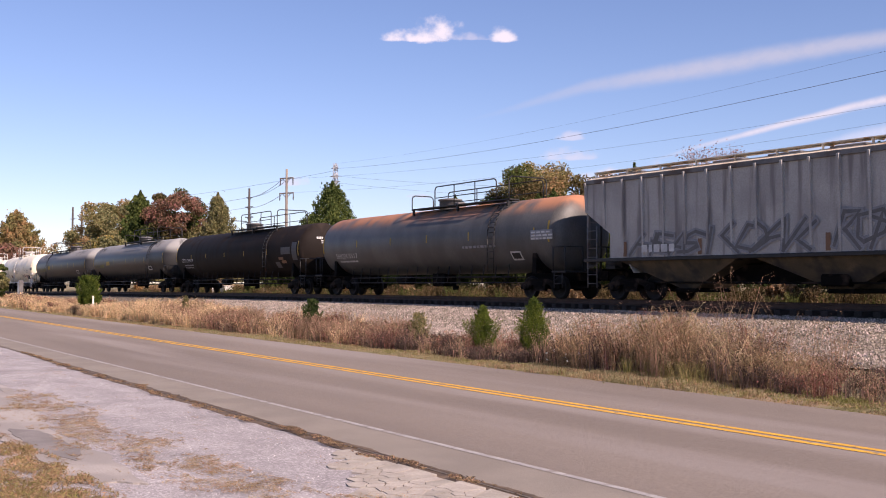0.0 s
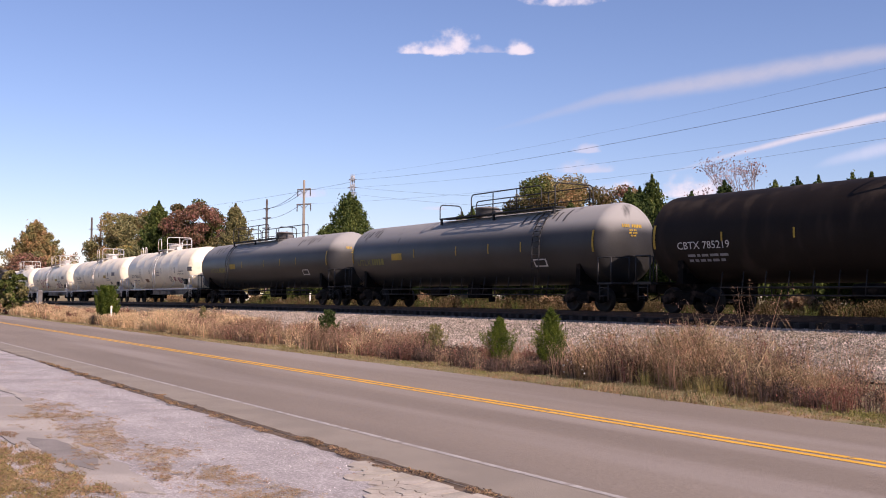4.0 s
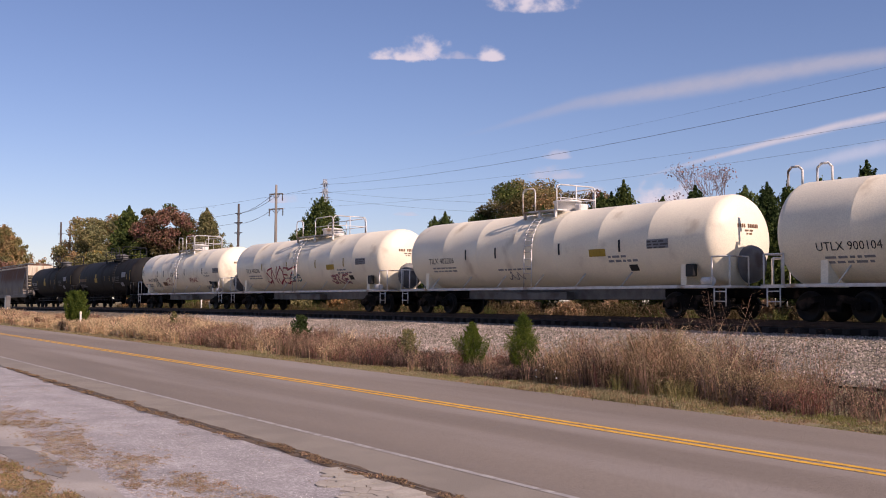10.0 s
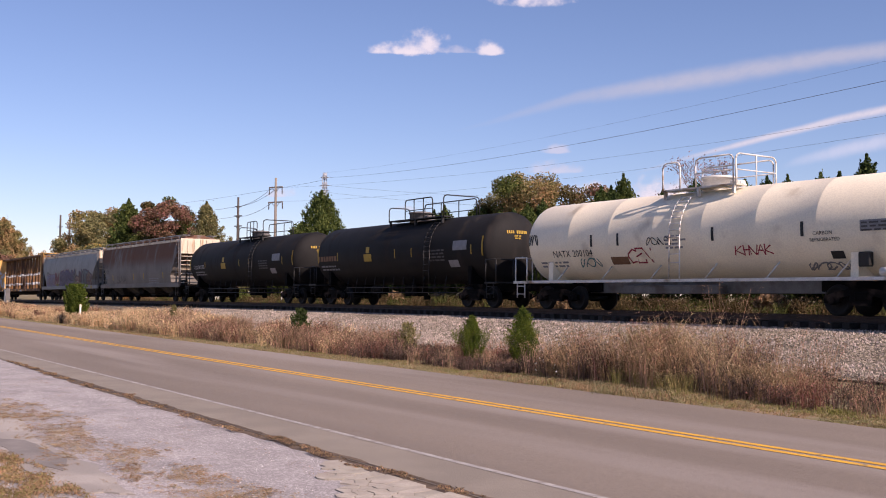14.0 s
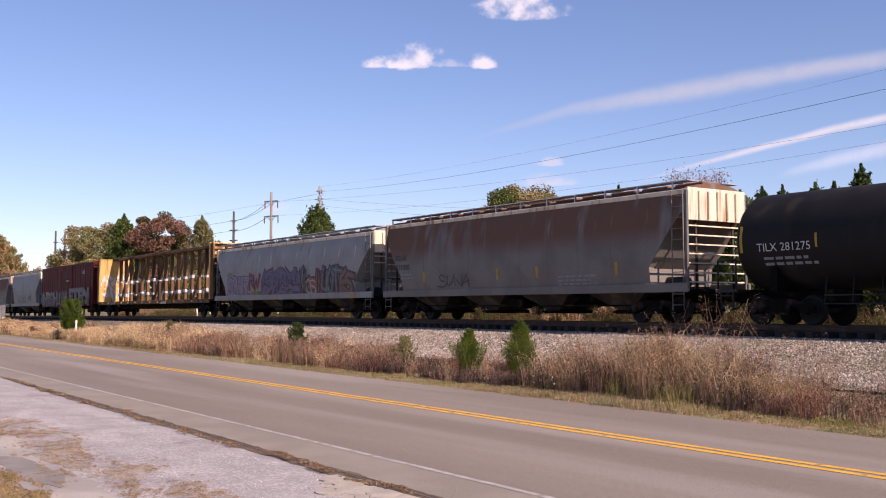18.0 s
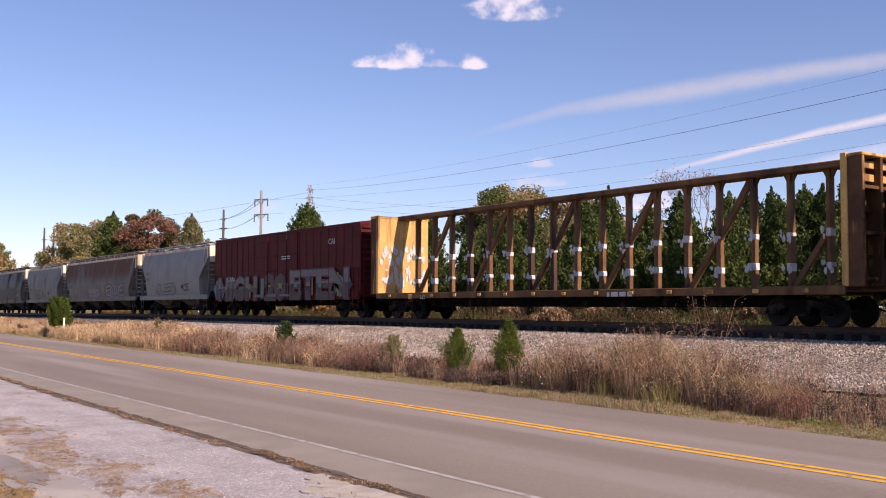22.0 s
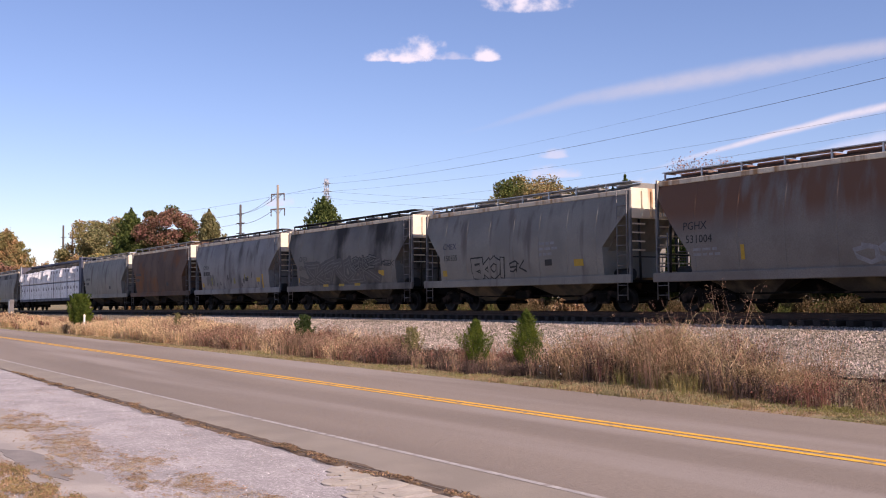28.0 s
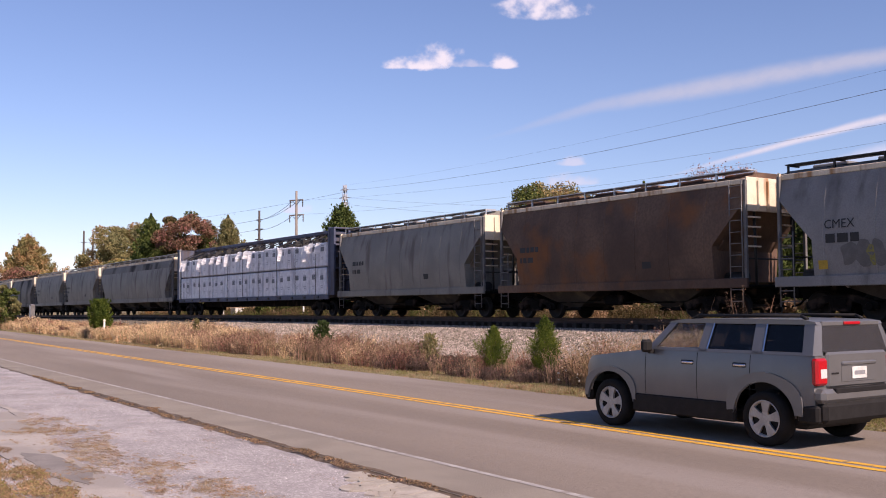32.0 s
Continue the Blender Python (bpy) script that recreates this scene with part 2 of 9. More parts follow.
M["leaf_pale"] = mat("leaf_pale", (0.27, 0.25, 0.11), (0.19, 0.19, 0.075), 0.8, scale=0.3, island=0.45, bump=0, trans=0.22)
M["leaf_yellow"] = mat("leaf_yellow", (0.425, 0.3192, 0.06762), (0.2834, 0.2411, 0.06762), 0.8, scale=0.3, island=0.5, bump=0, trans=0.18)
M["leaf_rust"] = mat("leaf_rust", (0.35, 0.225, 0.095), (0.23, 0.2, 0.07), 0.8, scale=0.35, lo=0.42, hi=0.58, island=0.42, bump=0, trans=0.25)
M["leaf_bare"] = mat("leaf_bare", (0.42, 0.29, 0.27), (0.32, 0.21, 0.2), 0.8, scale=0.3, island=0.4, bump=0, trans=0.3)
M["dry_shrub"] = mat("dry_shrub", (0.4, 0.27, 0.15), (0.3, 0.2, 0.11), 0.9, scale=0.5, island=0.3, bump=0, trans=0.3)
M["petal"] = mat("petal", (0.8, 0.8, 0.76), (0.7, 0.7, 0.66), 0.7, bump=0)
M["twig"] = mat("twig", (0.3, 0.22, 0.2), (0.22, 0.16, 0.145), 0.95, scale=3, bump=0.2)
M["bark"] = mat("bark", (0.12, 0.09, 0.065), (0.08, 0.06, 0.045), 0.95, scale=3, stretch=(1, 1, 0.3), bump=0.6)
M["pole_wood"] = mat("pole_wood", (0.3, 0.26, 0.22), (0.2, 0.17, 0.14), 0.9, scale=2, stretch=(1, 1, 0.1), bump=0.3)
M["pole_dark"] = mat("pole_dark", (0.09, 0.075, 0.065), (0.06, 0.05, 0.045), 0.9, scale=2, stretch=(1, 1, 0.1), bump=0.3)
M["galvanised"] = mat("galvanised", (0.55, 0.56, 0.57), (0.42, 0.43, 0.44), 0.45, 0.5, scale=4, bump=0.1)
M["wire"] = mat("wire", (0.12, 0.12, 0.13), (0.09, 0.09, 0.1), 0.6, 0.3, bump=0)
# rolling stock
M["white_tank"] = mat("white_tank", (0.9, 0.81, 0.62), (0.84, 0.75, 0.575), 0.45, scale=0.7, fine=25, dirt=(0.52, 0.43, 0.31), dirt_amount=0.14, dirt_scale=1.3, dirt_stretch=(0.6, 0.6, 0.5), bump=0.04)
M["rust_tank"] = mat("rust_tank", (0.11, 0.107, 0.1), (0.068, 0.066, 0.062), 0.5, scale=0.9, fine=25, stretch=(1, 1, 0.5), dirt=(0.38, 0.17, 0.09), dirt_amount=0.85, dirt_scale=0.7, dirt_stretch=(1.2, 0.6, 0.5), overlay_z=(3.2, 3.75), bump=0.08, spec=0.4)
M["brown_tank"] = mat("brown_tank", (0.017, 0.0118, 0.0092), (0.012, 0.0082, 0.0064), 0.7, scale=0.8, fine=25, dirt=(0.036, 0.027, 0.022), dirt_amount=0.4, bump=0.05, spec=0.15)
# near-black below, blending by height into a pale grey upper shell
M["grey_tank"] = mat("grey_tank", (0.03, 0.0294, 0.0296), (0.022, 0.0215, 0.0218), 0.45, scale=0.7, fine=25, dirt=(0.26, 0.255, 0.245), dirt_amount=1.35, dirt_scale=1.0, dirt_stretch=(1.5, 1.5, 0.4), overlay_z=(2.85, 3.45), bump=0.04, spec=0.35)
M["black_tank"] = mat("black_tank", (0.0136, 0.0128, 0.0128), (0.0096, 0.0088, 0.0088), 0.7, scale=0.8, fine=25, dirt=(0.028, 0.024, 0.022), dirt_amount=0.35, bump=0.05, spec=0.2)
M["rib_grey"] = mat("rib_grey", (0.42, 0.4, 0.365), (0.33, 0.312, 0.288), 0.6, scale=0.8, fine=25, dirt=(0.2, 0.18, 0.17), dirt_amount=0.42, dirt_stretch=(2.5, 2.5, 0.2), bump=0.1)
M["hopper_brown"] = mat("hopper_brown", (0.2, 0.178, 0.155), (0.15, 0.13, 0.112), 0.65, scale=0.7, fine=25, dirt=(0.15, 0.078, 0.05), dirt_amount=1.1, dirt_scale=0.9, dirt_stretch=(1.6, 1.6, 0.2), overlay_z=(2.3, 3.3), bump=0.08)
M["hopper_light"] = mat("hopper_light", (0.285, 0.276, 0.251), (0.242, 0.235, 0.214), 0.6, scale=0.7, fine=25, dirt=(0.22, 0.2, 0.19), dirt_amount=0.28, dirt_stretch=(2, 2, 0.25), bump=0.06)
M["hopper_grey"] = mat("hopper_grey", (0.229, 0.216, 0.186), (0.178, 0.167, 0.146), 0.6, scale=0.7, fine=25, dirt=(0.13, 0.115, 0.105), dirt_amount=0.4, dirt_scale=1.1, dirt_stretch=(2, 2, 0.25), bump=0.08)
M["hopper_dark"] = mat("hopper_dark", (0.18, 0.167, 0.145), (0.12, 0.11, 0.098), 0.65, scale=0.6, fine=25, dirt=(0.03, 0.028, 0.027), dirt_amount=0.62, dirt_scale=0.4, dirt_stretch=(1.3, 1.3, 0.6), bump=0.1)
M["hopper_blue"] = mat("hopper_blue", (0.235, 0.228, 0.22), (0.185, 0.178, 0.175), 0.6, scale=0.7, fine=25, dirt=(0.1, 0.092, 0.09), dirt_amount=0.45, dirt_scale=0.9, dirt_stretch=(1.4, 1.4, 0.4), bump=0.08)
M["hopper_rust"] = mat("hopper_rust", (0.15, 0.088, 0.055), (0.075, 0.042, 0.028), 0.75, scale=0.8, fine=20, stretch=(0.6, 1, 0.5), dirt=(0.2, 0.08, 0.03), dirt_amount=0.42, dirt_scale=0.6, dirt_stretch=(0.8, 0.8, 0.7), bump=0.15)
M["box_red"] = mat("box_red", (0.096, 0.0093, 0.00765), (0.0737, 0.00719, 0.00608), 0.65, scale=0.7, fine=25, dirt=(0.13, 0.03, 0.027), dirt_amount=0.4, dirt_stretch=(2, 2, 0.2), bump=0.06, spec=0.2)
M["beam_yellow"] = mat("beam_yellow", (0.715, 0.416, 0.117), (0.546, 0.312, 0.091), 0.6, scale=0.9, fine=20, dirt=(0.2, 0.1, 0.045), dirt_amount=0.5, dirt_stretch=(2, 2, 0.3), bump=0.1)
# bulkhead framing brown, with the next car's shadow put into the colour
M["beam_shade"] = mat("beam_shade", (0.13, 0.058, 0.022), (0.075, 0.034, 0.015), 0.8, scale=1.5, fine=20, dirt=(0.45, 0.26, 0.07), dirt_amount=0.2, dirt_scale=2.0, dirt_stretch=(2, 2, 0.4), bump=0.1)
M["beam_brown"] = mat("beam_brown", (0.2, 0.095, 0.03), (0.12, 0.055, 0.02), 0.7, scale=1.2, fine=20, dirt=(0.06, 0.034, 0.022), dirt_amount=0.45, bump=0.1)
M["beam_blue"] = mat("beam_blue", (0.07, 0.085, 0.14), (0.05, 0.06, 0.1), 0.6, scale=1.2, fine=20, dirt=(0.08, 0.06, 0.05), dirt_amount=0.4, bump=0.1)
M["wrap"] = mat("wrap", (0.7, 0.7, 0.75), (0.56, 0.57, 0.63), 0.4, scale=3.5, fine=8, lo=0.3, hi=0.6, dirt=(0.34, 0.34, 0.38), dirt_amount=0.35, dirt_scale=2, bump=0.9)
M["wrap_grey"] = mat("wrap_grey", (0.3, 0.31, 0.36), (0.38, 0.39, 0.45), 0.5, scale=6, bump=0.1)
M["plastic"] = mat("plastic", (0.85, 0.85, 0.85), (0.78, 0.78, 0.8), 0.35, scale=6, bump=0.3, trans=0.3)
M["wrap_mark"] = mat("wrap_mark", (0.08, 0.085, 0.11), (0.14, 0.15, 0.19), 0.5, scale=6, bump=0.1)
# base tone lowered to carry the deep shade beneath the cars; dirt over it
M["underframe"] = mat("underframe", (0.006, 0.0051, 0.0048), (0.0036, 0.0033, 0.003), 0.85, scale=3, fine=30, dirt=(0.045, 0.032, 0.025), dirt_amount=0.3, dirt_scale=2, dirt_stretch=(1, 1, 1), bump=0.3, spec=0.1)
M["bay_dark"] = mat("bay_dark", (0.06, 0.05, 0.04), (0.035, 0.029, 0.024), 0.85, scale=1.5, fine=25, dirt=(0.1, 0.08, 0.055), dirt_amount=0.4, dirt_stretch=(1, 1, 1), bump=0.1, spec=0.2)
M["bay_tan"] = mat("bay_tan", (0.124, 0.093, 0.0558), (0.0806, 0.062, 0.0372), 0.8, scale=1.5, fine=25, dirt=(0.04, 0.035, 0.03), dirt_amount=0.5, dirt_stretch=(1, 1, 1), bump=0.1)
# wheels darkened too: underbody shade is put into their colour
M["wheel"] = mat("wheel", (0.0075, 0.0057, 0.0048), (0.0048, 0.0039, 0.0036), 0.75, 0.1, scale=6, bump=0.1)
M["white_steel"] = mat("white_steel", (0.72, 0.7, 0.66), (0.6, 0.57, 0.52), 0.5, scale=4, dirt=(0.3, 0.2, 0.12), dirt_amount=0.25, dirt_stretch=(1, 1, 1), bump=0.05)
M["dark_steel"] = mat("dark_steel", (0.021, 0.0196, 0.0189), (0.014, 0.0133, 0.0126), 0.6, scale=4, bump=0.1)
M["grey_steel"] = mat("grey_steel", (0.168, 0.162, 0.156), (0.12, 0.114, 0.111), 0.6, scale=3, dirt=(0.1, 0.08, 0.07), dirt_amount=0.4, dirt_stretch=(1, 1, 1), bump=0.1)
M["cream"] = mat("cream", (0.75, 0.66, 0.5), (0.62, 0.53, 0.4), 0.6, scale=1.5, dirt=(0.35, 0.2, 0.1), dirt_amount=0.35, dirt_stretch=(2, 2, 0.3), bump=0.08)
for key, rgb in dict(ink_black=(0.02, 0.02, 0.022), ink_white=(0.62, 0.61, 0.58), ink_yellow=(0.44, 0.28, 0.025), ink_red=(0.33, 0.03, 0.05), ink_purple=(0.14, 0.12, 0.24),
                     ink_lilac=(0.3, 0.28, 0.37), ink_teal=(0.08, 0.19, 0.2), ink_brown=(0.2, 0.1, 0.05), ink_grey=(0.25, 0.25, 0.26), ink_blue=(0.05, 0.05, 0.09), ink_slate=(0.13, 0.125, 0.12), ink_pale=(0.42, 0.41, 0.41), ink_olive=(0.22, 0.2, 0.05), ink_silver=(0.18, 0.15, 0.145), ink_soot=(0.075, 0.07, 0.07), ink_pink=(0.26, 0.1, 0.12), ink_orange=(0.27, 0.15, 0.1), ink_steel=(0.1, 0.115, 0.12), ink_wine=(0.1, 0.03, 0.035), ink_mauve=(0.19, 0.16, 0.21), ink_umber=(0.085, 0.05, 0.045)).items():
    M[key] = mat(key, rgb, tuple(v * 0.8 for v in rgb), 0.6, scale=5, bump=0)


def glow_mask(name, tone, strength, power):
    """A patch of cloud: glowing white with a ragged, thinning edge."""
    m = bpy.data.materials.new(name)
    m.use_nodes = True
    n, l = m.node_tree.nodes, m.node_tree.links
    n.remove(n["Principled BSDF"])
    tc = n.new("ShaderNodeTexCoord")
    sub = n.new("ShaderNodeVectorMath")
    sub.operation = "SUBTRACT"
    sub.inputs[1].default_value = (0.5, 0.5, 0.5)
    l.new(tc.outputs["Generated"], sub.inputs[0])
    sep = n.new("ShaderNodeSeparateXYZ")
    l.new(sub.outputs["Vector"], sep.inputs["Vector"])
    tx = n.new("ShaderNodeTexNoise")
    tx.inputs["Scale"].default_value, tx.inputs["Detail"].default_value, tx.inputs["Roughness"].default_value = 1.6, 5.0, 0.5
    mp = n.new("ShaderNodeMapping")
    mp.inputs["Scale"].default_value = (0.011, 0.013, 0.011)
    oi = n.new("ShaderNodeObjectInfo")
    shift = n.new("ShaderNodeMath")
    shift.operation = "MULTIPLY"
    shift.inputs[1].default_value = 40.0
    l.new(oi.outputs["Random"], shift.inputs[0])
    l.new(shift.outputs["Value"], mp.inputs["Location"])
    l.new(tc.outputs["Object"], mp.inputs["Vector"])
    l.new(mp.outputs["Vector"], tx.inputs["Vector"])

    def op(kind_, a, b=None):
        x = n.new("ShaderNodeMath")
        x.operation = kind_
        for i, v in enumerate((a, b)):
            if v is None:
                continue
            if isinstance(v, (int, float)):
                x.inputs[i].default_value = v
            else:
                l.new(v, x.inputs[i])
        return x.outputs["Value"]
    # a flat foot and a heaped top
    yy = op("ADD", sep.outputs["Y"], 0.22)
    up = op("MULTIPLY", op("MAXIMUM", yy, 0.0), 1.0)
    down = op("MULTIPLY", op("MINIMUM", yy, 0.0), 4.2)
    y2 = op("MULTIPLY", op("ADD", op("MULTIPLY", up, up), op("MULTIPLY", down, down)), 2.6)
    r = op("ADD", op("MULTIPLY", op("MULTIPLY", sep.outputs["X"], sep.outputs["X"]), 4.0), y2)
    val = op("SUBTRACT", op("ADD", op("SUBTRACT", 1.0, r), op("MULTIPLY", op("SUBTRACT", tx.outputs["Fac"], 0.5), 1.9)), 0.42)
    mr = n.new("ShaderNodeMapRange")
    mr.interpolation_type = "SMOOTHSTEP"
    mr.inputs["From Min"].default_value, mr.inputs["From Max"].default_value = 0.0, 0.7
    l.new(val, mr.inputs["Value"])
    edge = n.new("ShaderNodeMapRange")
    edge.inputs["From Min"].default_value, edge.inputs["From Max"].default_value = 1.0, 0.7
    l.new(r, edge.inputs["Value"])
    a = op("MULTIPLY", op("MULTIPLY", mr.outputs["Result"], power), edge.outputs["Result"])
    em = n.new("ShaderNodeEmission")
    em.inputs["Color"].default_value, em.inputs["Strength"].default_value = (*tone, 1), strength
    tr = n.new("ShaderNodeBsdfTransparent")
    mx = n.new("ShaderNodeMixShader")
    l.new(a, mx.inputs["Fac"])
    l.new(tr.outputs["BSDF"], mx.inputs[1])
    l.new(em.outputs["Emission"], mx.inputs[2])
    l.new(mx.outputs["Shader"], n["Material Output"].inputs["Surface"])
    return m


M["cloud"] = glow_mask("cloud", (1.0, 0.975, 0.95), 0.72, 0.95)
M["cloud_thin"] = glow_mask("cloud_thin", (1.0, 0.96, 0.95), 0.66, 0.5)


def vapour(name, strength, power, grain):
    """A vapour trail: a soft band, denser in patches, that thins to its edges and ends."""
    m = bpy.data.materials.new(name)
    m.use_nodes = True
    n, l = m.node_tree.nodes, m.node_tree.links
    n.remove(n["Principled BSDF"])
    uv = n.new("ShaderNodeTexCoord").outputs["UV"]
    sep = n.new("ShaderNodeSeparateXYZ")
    l.new(uv, sep.inputs["Vector"])
    tx, mp = n.new("ShaderNodeTexNoise"), n.new("ShaderNodeMapping")
    tx.inputs["Scale"].default_value, tx.inputs["Detail"].default_value, tx.inputs["Roughness"].default_value = grain, 6, 0.6
    mp.inputs["Scale"].default_value = (9, 0.7, 1)
    l.new(uv, mp.inputs["Vector"])
    l.new(mp.outputs["Vector"], tx.inputs["Vector"])

    def op(kind, a, b):
        x = n.new("ShaderNodeMath")
        x.operation = kind
        for i, v in enumerate((a, b)):
            if isinstance(v, (int, float)):
                x.inputs[i].default_value = v
            else:
                l.new(v, x.inputs[i])
        return x.outputs["Value"]
    across = op("MULTIPLY", op("MULTIPLY", sep.outputs["Y"], op("SUBTRACT", 1.0, sep.outputs["Y"])), 4.0)
    ends = op("POWER", op("MINIMUM", op("MULTIPLY", sep.outputs["X"], 2.0), 1.0), 1.3)
    body = op("ADD", op("POWER", across, 1.4), op("MULTIPLY", op("SUBTRACT", tx.outputs["Fac"], 0.5), 0.9))
    alpha = op("MULTIPLY", op("MULTIPLY", op("MINIMUM", op("MAXIMUM", body, 0.0), 1.0), across), op("MULTIPLY", ends, power))
    em, tr, mx = n.new("ShaderNodeEmission"), n.new("ShaderNodeBsdfTransparent"), n.new("ShaderNodeMixShader")
    em.inputs["Color"].default_value, em.inputs["Strength"].default_value = (0.96, 0.98, 1.0, 1), strength
    l.new(alpha, mx.inputs["Fac"])
    l.new(tr.outputs["BSDF"], mx.inputs[1])
    l.new(em.outputs["Emission"], mx.inputs[2])
    l.new(mx.outputs["Shader"], n["Material Output"].inputs["Surface"])
    return m


M["trail"] = vapour("trail", 0.52, 0.62, 3.4)
M["trail_bright"] = vapour("trail_bright", 0.62, 0.95, 2.0)
M["trail_thin"] = vapour("trail_thin", 0.72, 0.45, 2.0)
# road vehicle
M["car_paint"] = mat("car_paint", (0.165, 0.165, 0.166), (0.15, 0.15, 0.151), 0.28, 0.35, scale=3, fine=200, bump=0, spec=0.5)
M["car_trim"] = mat("car_trim", (0.016, 0.015, 0.015), (0.012, 0.011, 0.011), 0.7, scale=8, bump=0.05, spec=0.2)
M["tyre"] = mat("tyre", (0.016, 0.015, 0.015), (0.011, 0.011, 0.011), 0.9, scale=8, fine=60, bump=0.2, spec=0.2)
M["alloy"] = mat("alloy", (0.42, 0.41, 0.4), (0.32, 0.31, 0.3), 0.5, 0.6, scale=6, bump=0)
M["chrome"] = mat("chrome", (0.75, 0.75, 0.76), (0.7, 0.7, 0.7), 0.12, 1.0, bump=0)
M["lamp_red"] = mat("lamp_red", (0.45, 0.01, 0.015), (0.35, 0.01, 0.012), 0.15, spec=0.6, bump=0)
M["lamp_clear"] = mat("lamp_clear", (0.6, 0.58, 0.55), (0.5, 0.48, 0.46), 0.15, spec=0.6, bump=0)
M["lamp_amber"] = mat("lamp_amber", (0.6, 0.2, 0.02), (0.5, 0.16, 0.02), 0.2, spec=0.6, bump=0)
M["interior"] = mat("interior", (0.03, 0.03, 0.033), (0.02, 0.02, 0.022), 0.8, bump=0)


def glass(name, tint, rough=0.02, ior=1.3):
    m = bpy.data.materials.new(name)
    m.use_nodes = True
    b = m.node_tree.nodes["Principled BSDF"]
    b.inputs["Base Color"].default_value = (*tint, 1)
    b.inputs["Roughness"].default_value, b.inputs["IOR"].default_value = rough, ior
    b.inputs["Transmission Weight"].default_value = 1.0
    return m


M["glass"] = glass("glass", (0.8, 0.82, 0.8))
# rear window: rougher tinted glass, partly diffuse
M["glass_rear"] = glass("glass_rear", (0.22, 0.215, 0.23), 0.12, 1.45)
M["glass_rear"].node_tree.nodes["Principled BSDF"].inputs["Transmission Weight"].default_value = 0.85
M["glass_dark"] = glass("glass_dark", (0.05, 0.05, 0.052), 0.02, 1.4)
# ---- mesh building ----
class Geo:
    """Collects faces of one part, in the space of its thing."""

    def __init__(self):
        self.v, self.f, self.s = [], [], []

    def add(self, verts, faces, smooth=False):
        k = len(self.v)
        self.v += [tuple(p) for p in verts]
        self.f += [tuple(i + k for i in q) for q in faces]
        self.s += [smooth] * len(faces)
        return self

    def box(self, a, b, ch=0.0):
        """A box from corner a to corner b with chamfered edges."""
        if not ch:
            v = [(x, y, z) for x in (a[0], b[0]) for y in (a[1], b[1]) for z in (a[2], b[2])]
            return self.add(v, [(0, 1, 3, 2), (4, 6, 7, 5), (0, 4, 5, 1), (2, 3, 7, 6), (0, 2, 6, 4), (1, 5, 7, 3)])
        bm = bmesh.new()
        bmesh.ops.create_cube(bm, size=1)
        for p in bm.verts:
            p.co = [a[i] + (b[i] - a[i]) * (p.co[i] + 0.5) for i in range(3)]
        bmesh.ops.bevel(bm, geom=bm.edges[:], offset=ch, segments=1, affect="EDGES")
        bm.verts.index_update()
        self.add([p.co[:] for p in bm.verts], [[p.index for p in q.verts] for q in bm.faces])
        bm.free()
        return self

    def tube(self, p, q, r, n=8, r2=None, caps=True):
        p, q = Vector(p), Vector(q)
        d = (q - p).normalized()
        u = d.orthogonal().normalized()
        w = d.cross(u)
        r2 = r if r2 is None else r2
        v = [p + (u * math.cos(a) + w * math.sin(a)) * r for a in (2 * math.pi * i / n for i in range(n))]
        v += [q + (u * math.cos(a) + w * math.sin(a)) * r2 for a in (2 * math.pi * i / n for i in range(n))]
        self.add(v, [(i, (i + 1) % n, n + (i + 1) % n, n + i) for i in range(n)], True)
        if caps:
            k = len(self.v) - 2 * n
            self.f += [tuple(k + i for i in reversed(range(n))), tuple(k + n + i for i in range(n))]
            self.s += [False, False]
        return self

    def pipe(self, pts, r, n=6):
        for p, q in zip(pts, pts[1:]):
            self.tube(p, q, r, n)
        return self

    def prism(self, outline, a, b, axis=0):
        """An outline (two coordinates, in the other axes' order) drawn out from a to b along an axis."""
        n = len(outline)
        put = lambda p, t: (t, p[0], p[1]) if axis == 0 else (p[0], t, p[1]) if axis == 1 else (p[0], p[1], t)
        v = [put(p, a) for p in outline] + [put(p, b) for p in outline]
        return self.add(v, [(i, (i + 1) % n, n + (i + 1) % n, n + i) for i in range(n)] + [tuple(reversed(range(n))), tuple(range(n, 2 * n))])

    def lathe(self, prof, c=(0, 0), axis=0, n=32, smooth=True, caps=True):
        """A profile of (place, radius) turned round an axis at c."""
        v = []
        for x, r in prof:
            for i in range(n):
                a = 2 * math.pi * i / n
                p, q = c[0] + r * math.cos(a), c[1] + r * math.sin(a)
                v.append((x, p, q) if axis == 0 else (p, x, q) if axis == 1 else (p, q, x))
        m = len(prof)
        f = [(j * n + i, j * n + (i + 1) % n, (j + 1) * n + (i + 1) % n, (j + 1) * n + i) for j in range(m - 1) for i in range(n)]
        self.add(v, f, smooth)
        if not caps:
            return self
        return self.add([v[i] for i in range(n)], [tuple(range(n))]).add([v[(m - 1) * n + i] for i in range(n)], [tuple(range(n))])

    def ob(self, name, material, parent=None, label=""):
        me = bpy.data.meshes.new(name)
        me.from_pydata(self.v, [], self.f)
        me.polygons.foreach_set("use_smooth", self.s)
        bm = bmesh.new()
        bm.from_mesh(me)
        if len(self.f) < 20000:
            bmesh.ops.recalc_face_normals(bm, faces=bm.faces)
        bm.to_mesh(me)
        bm.free()
        me.materials.append(M[material])
        ob = new(name, me)
        if parent:
            ob.parent = parent
        return tagged(ob, label)


def thing(name, m, label, category, group=""):
    ob = new(name)
    ob.empty_display_size = 0.3
    ob.matrix_basis = m
    return tagged(ob, label, category, group)


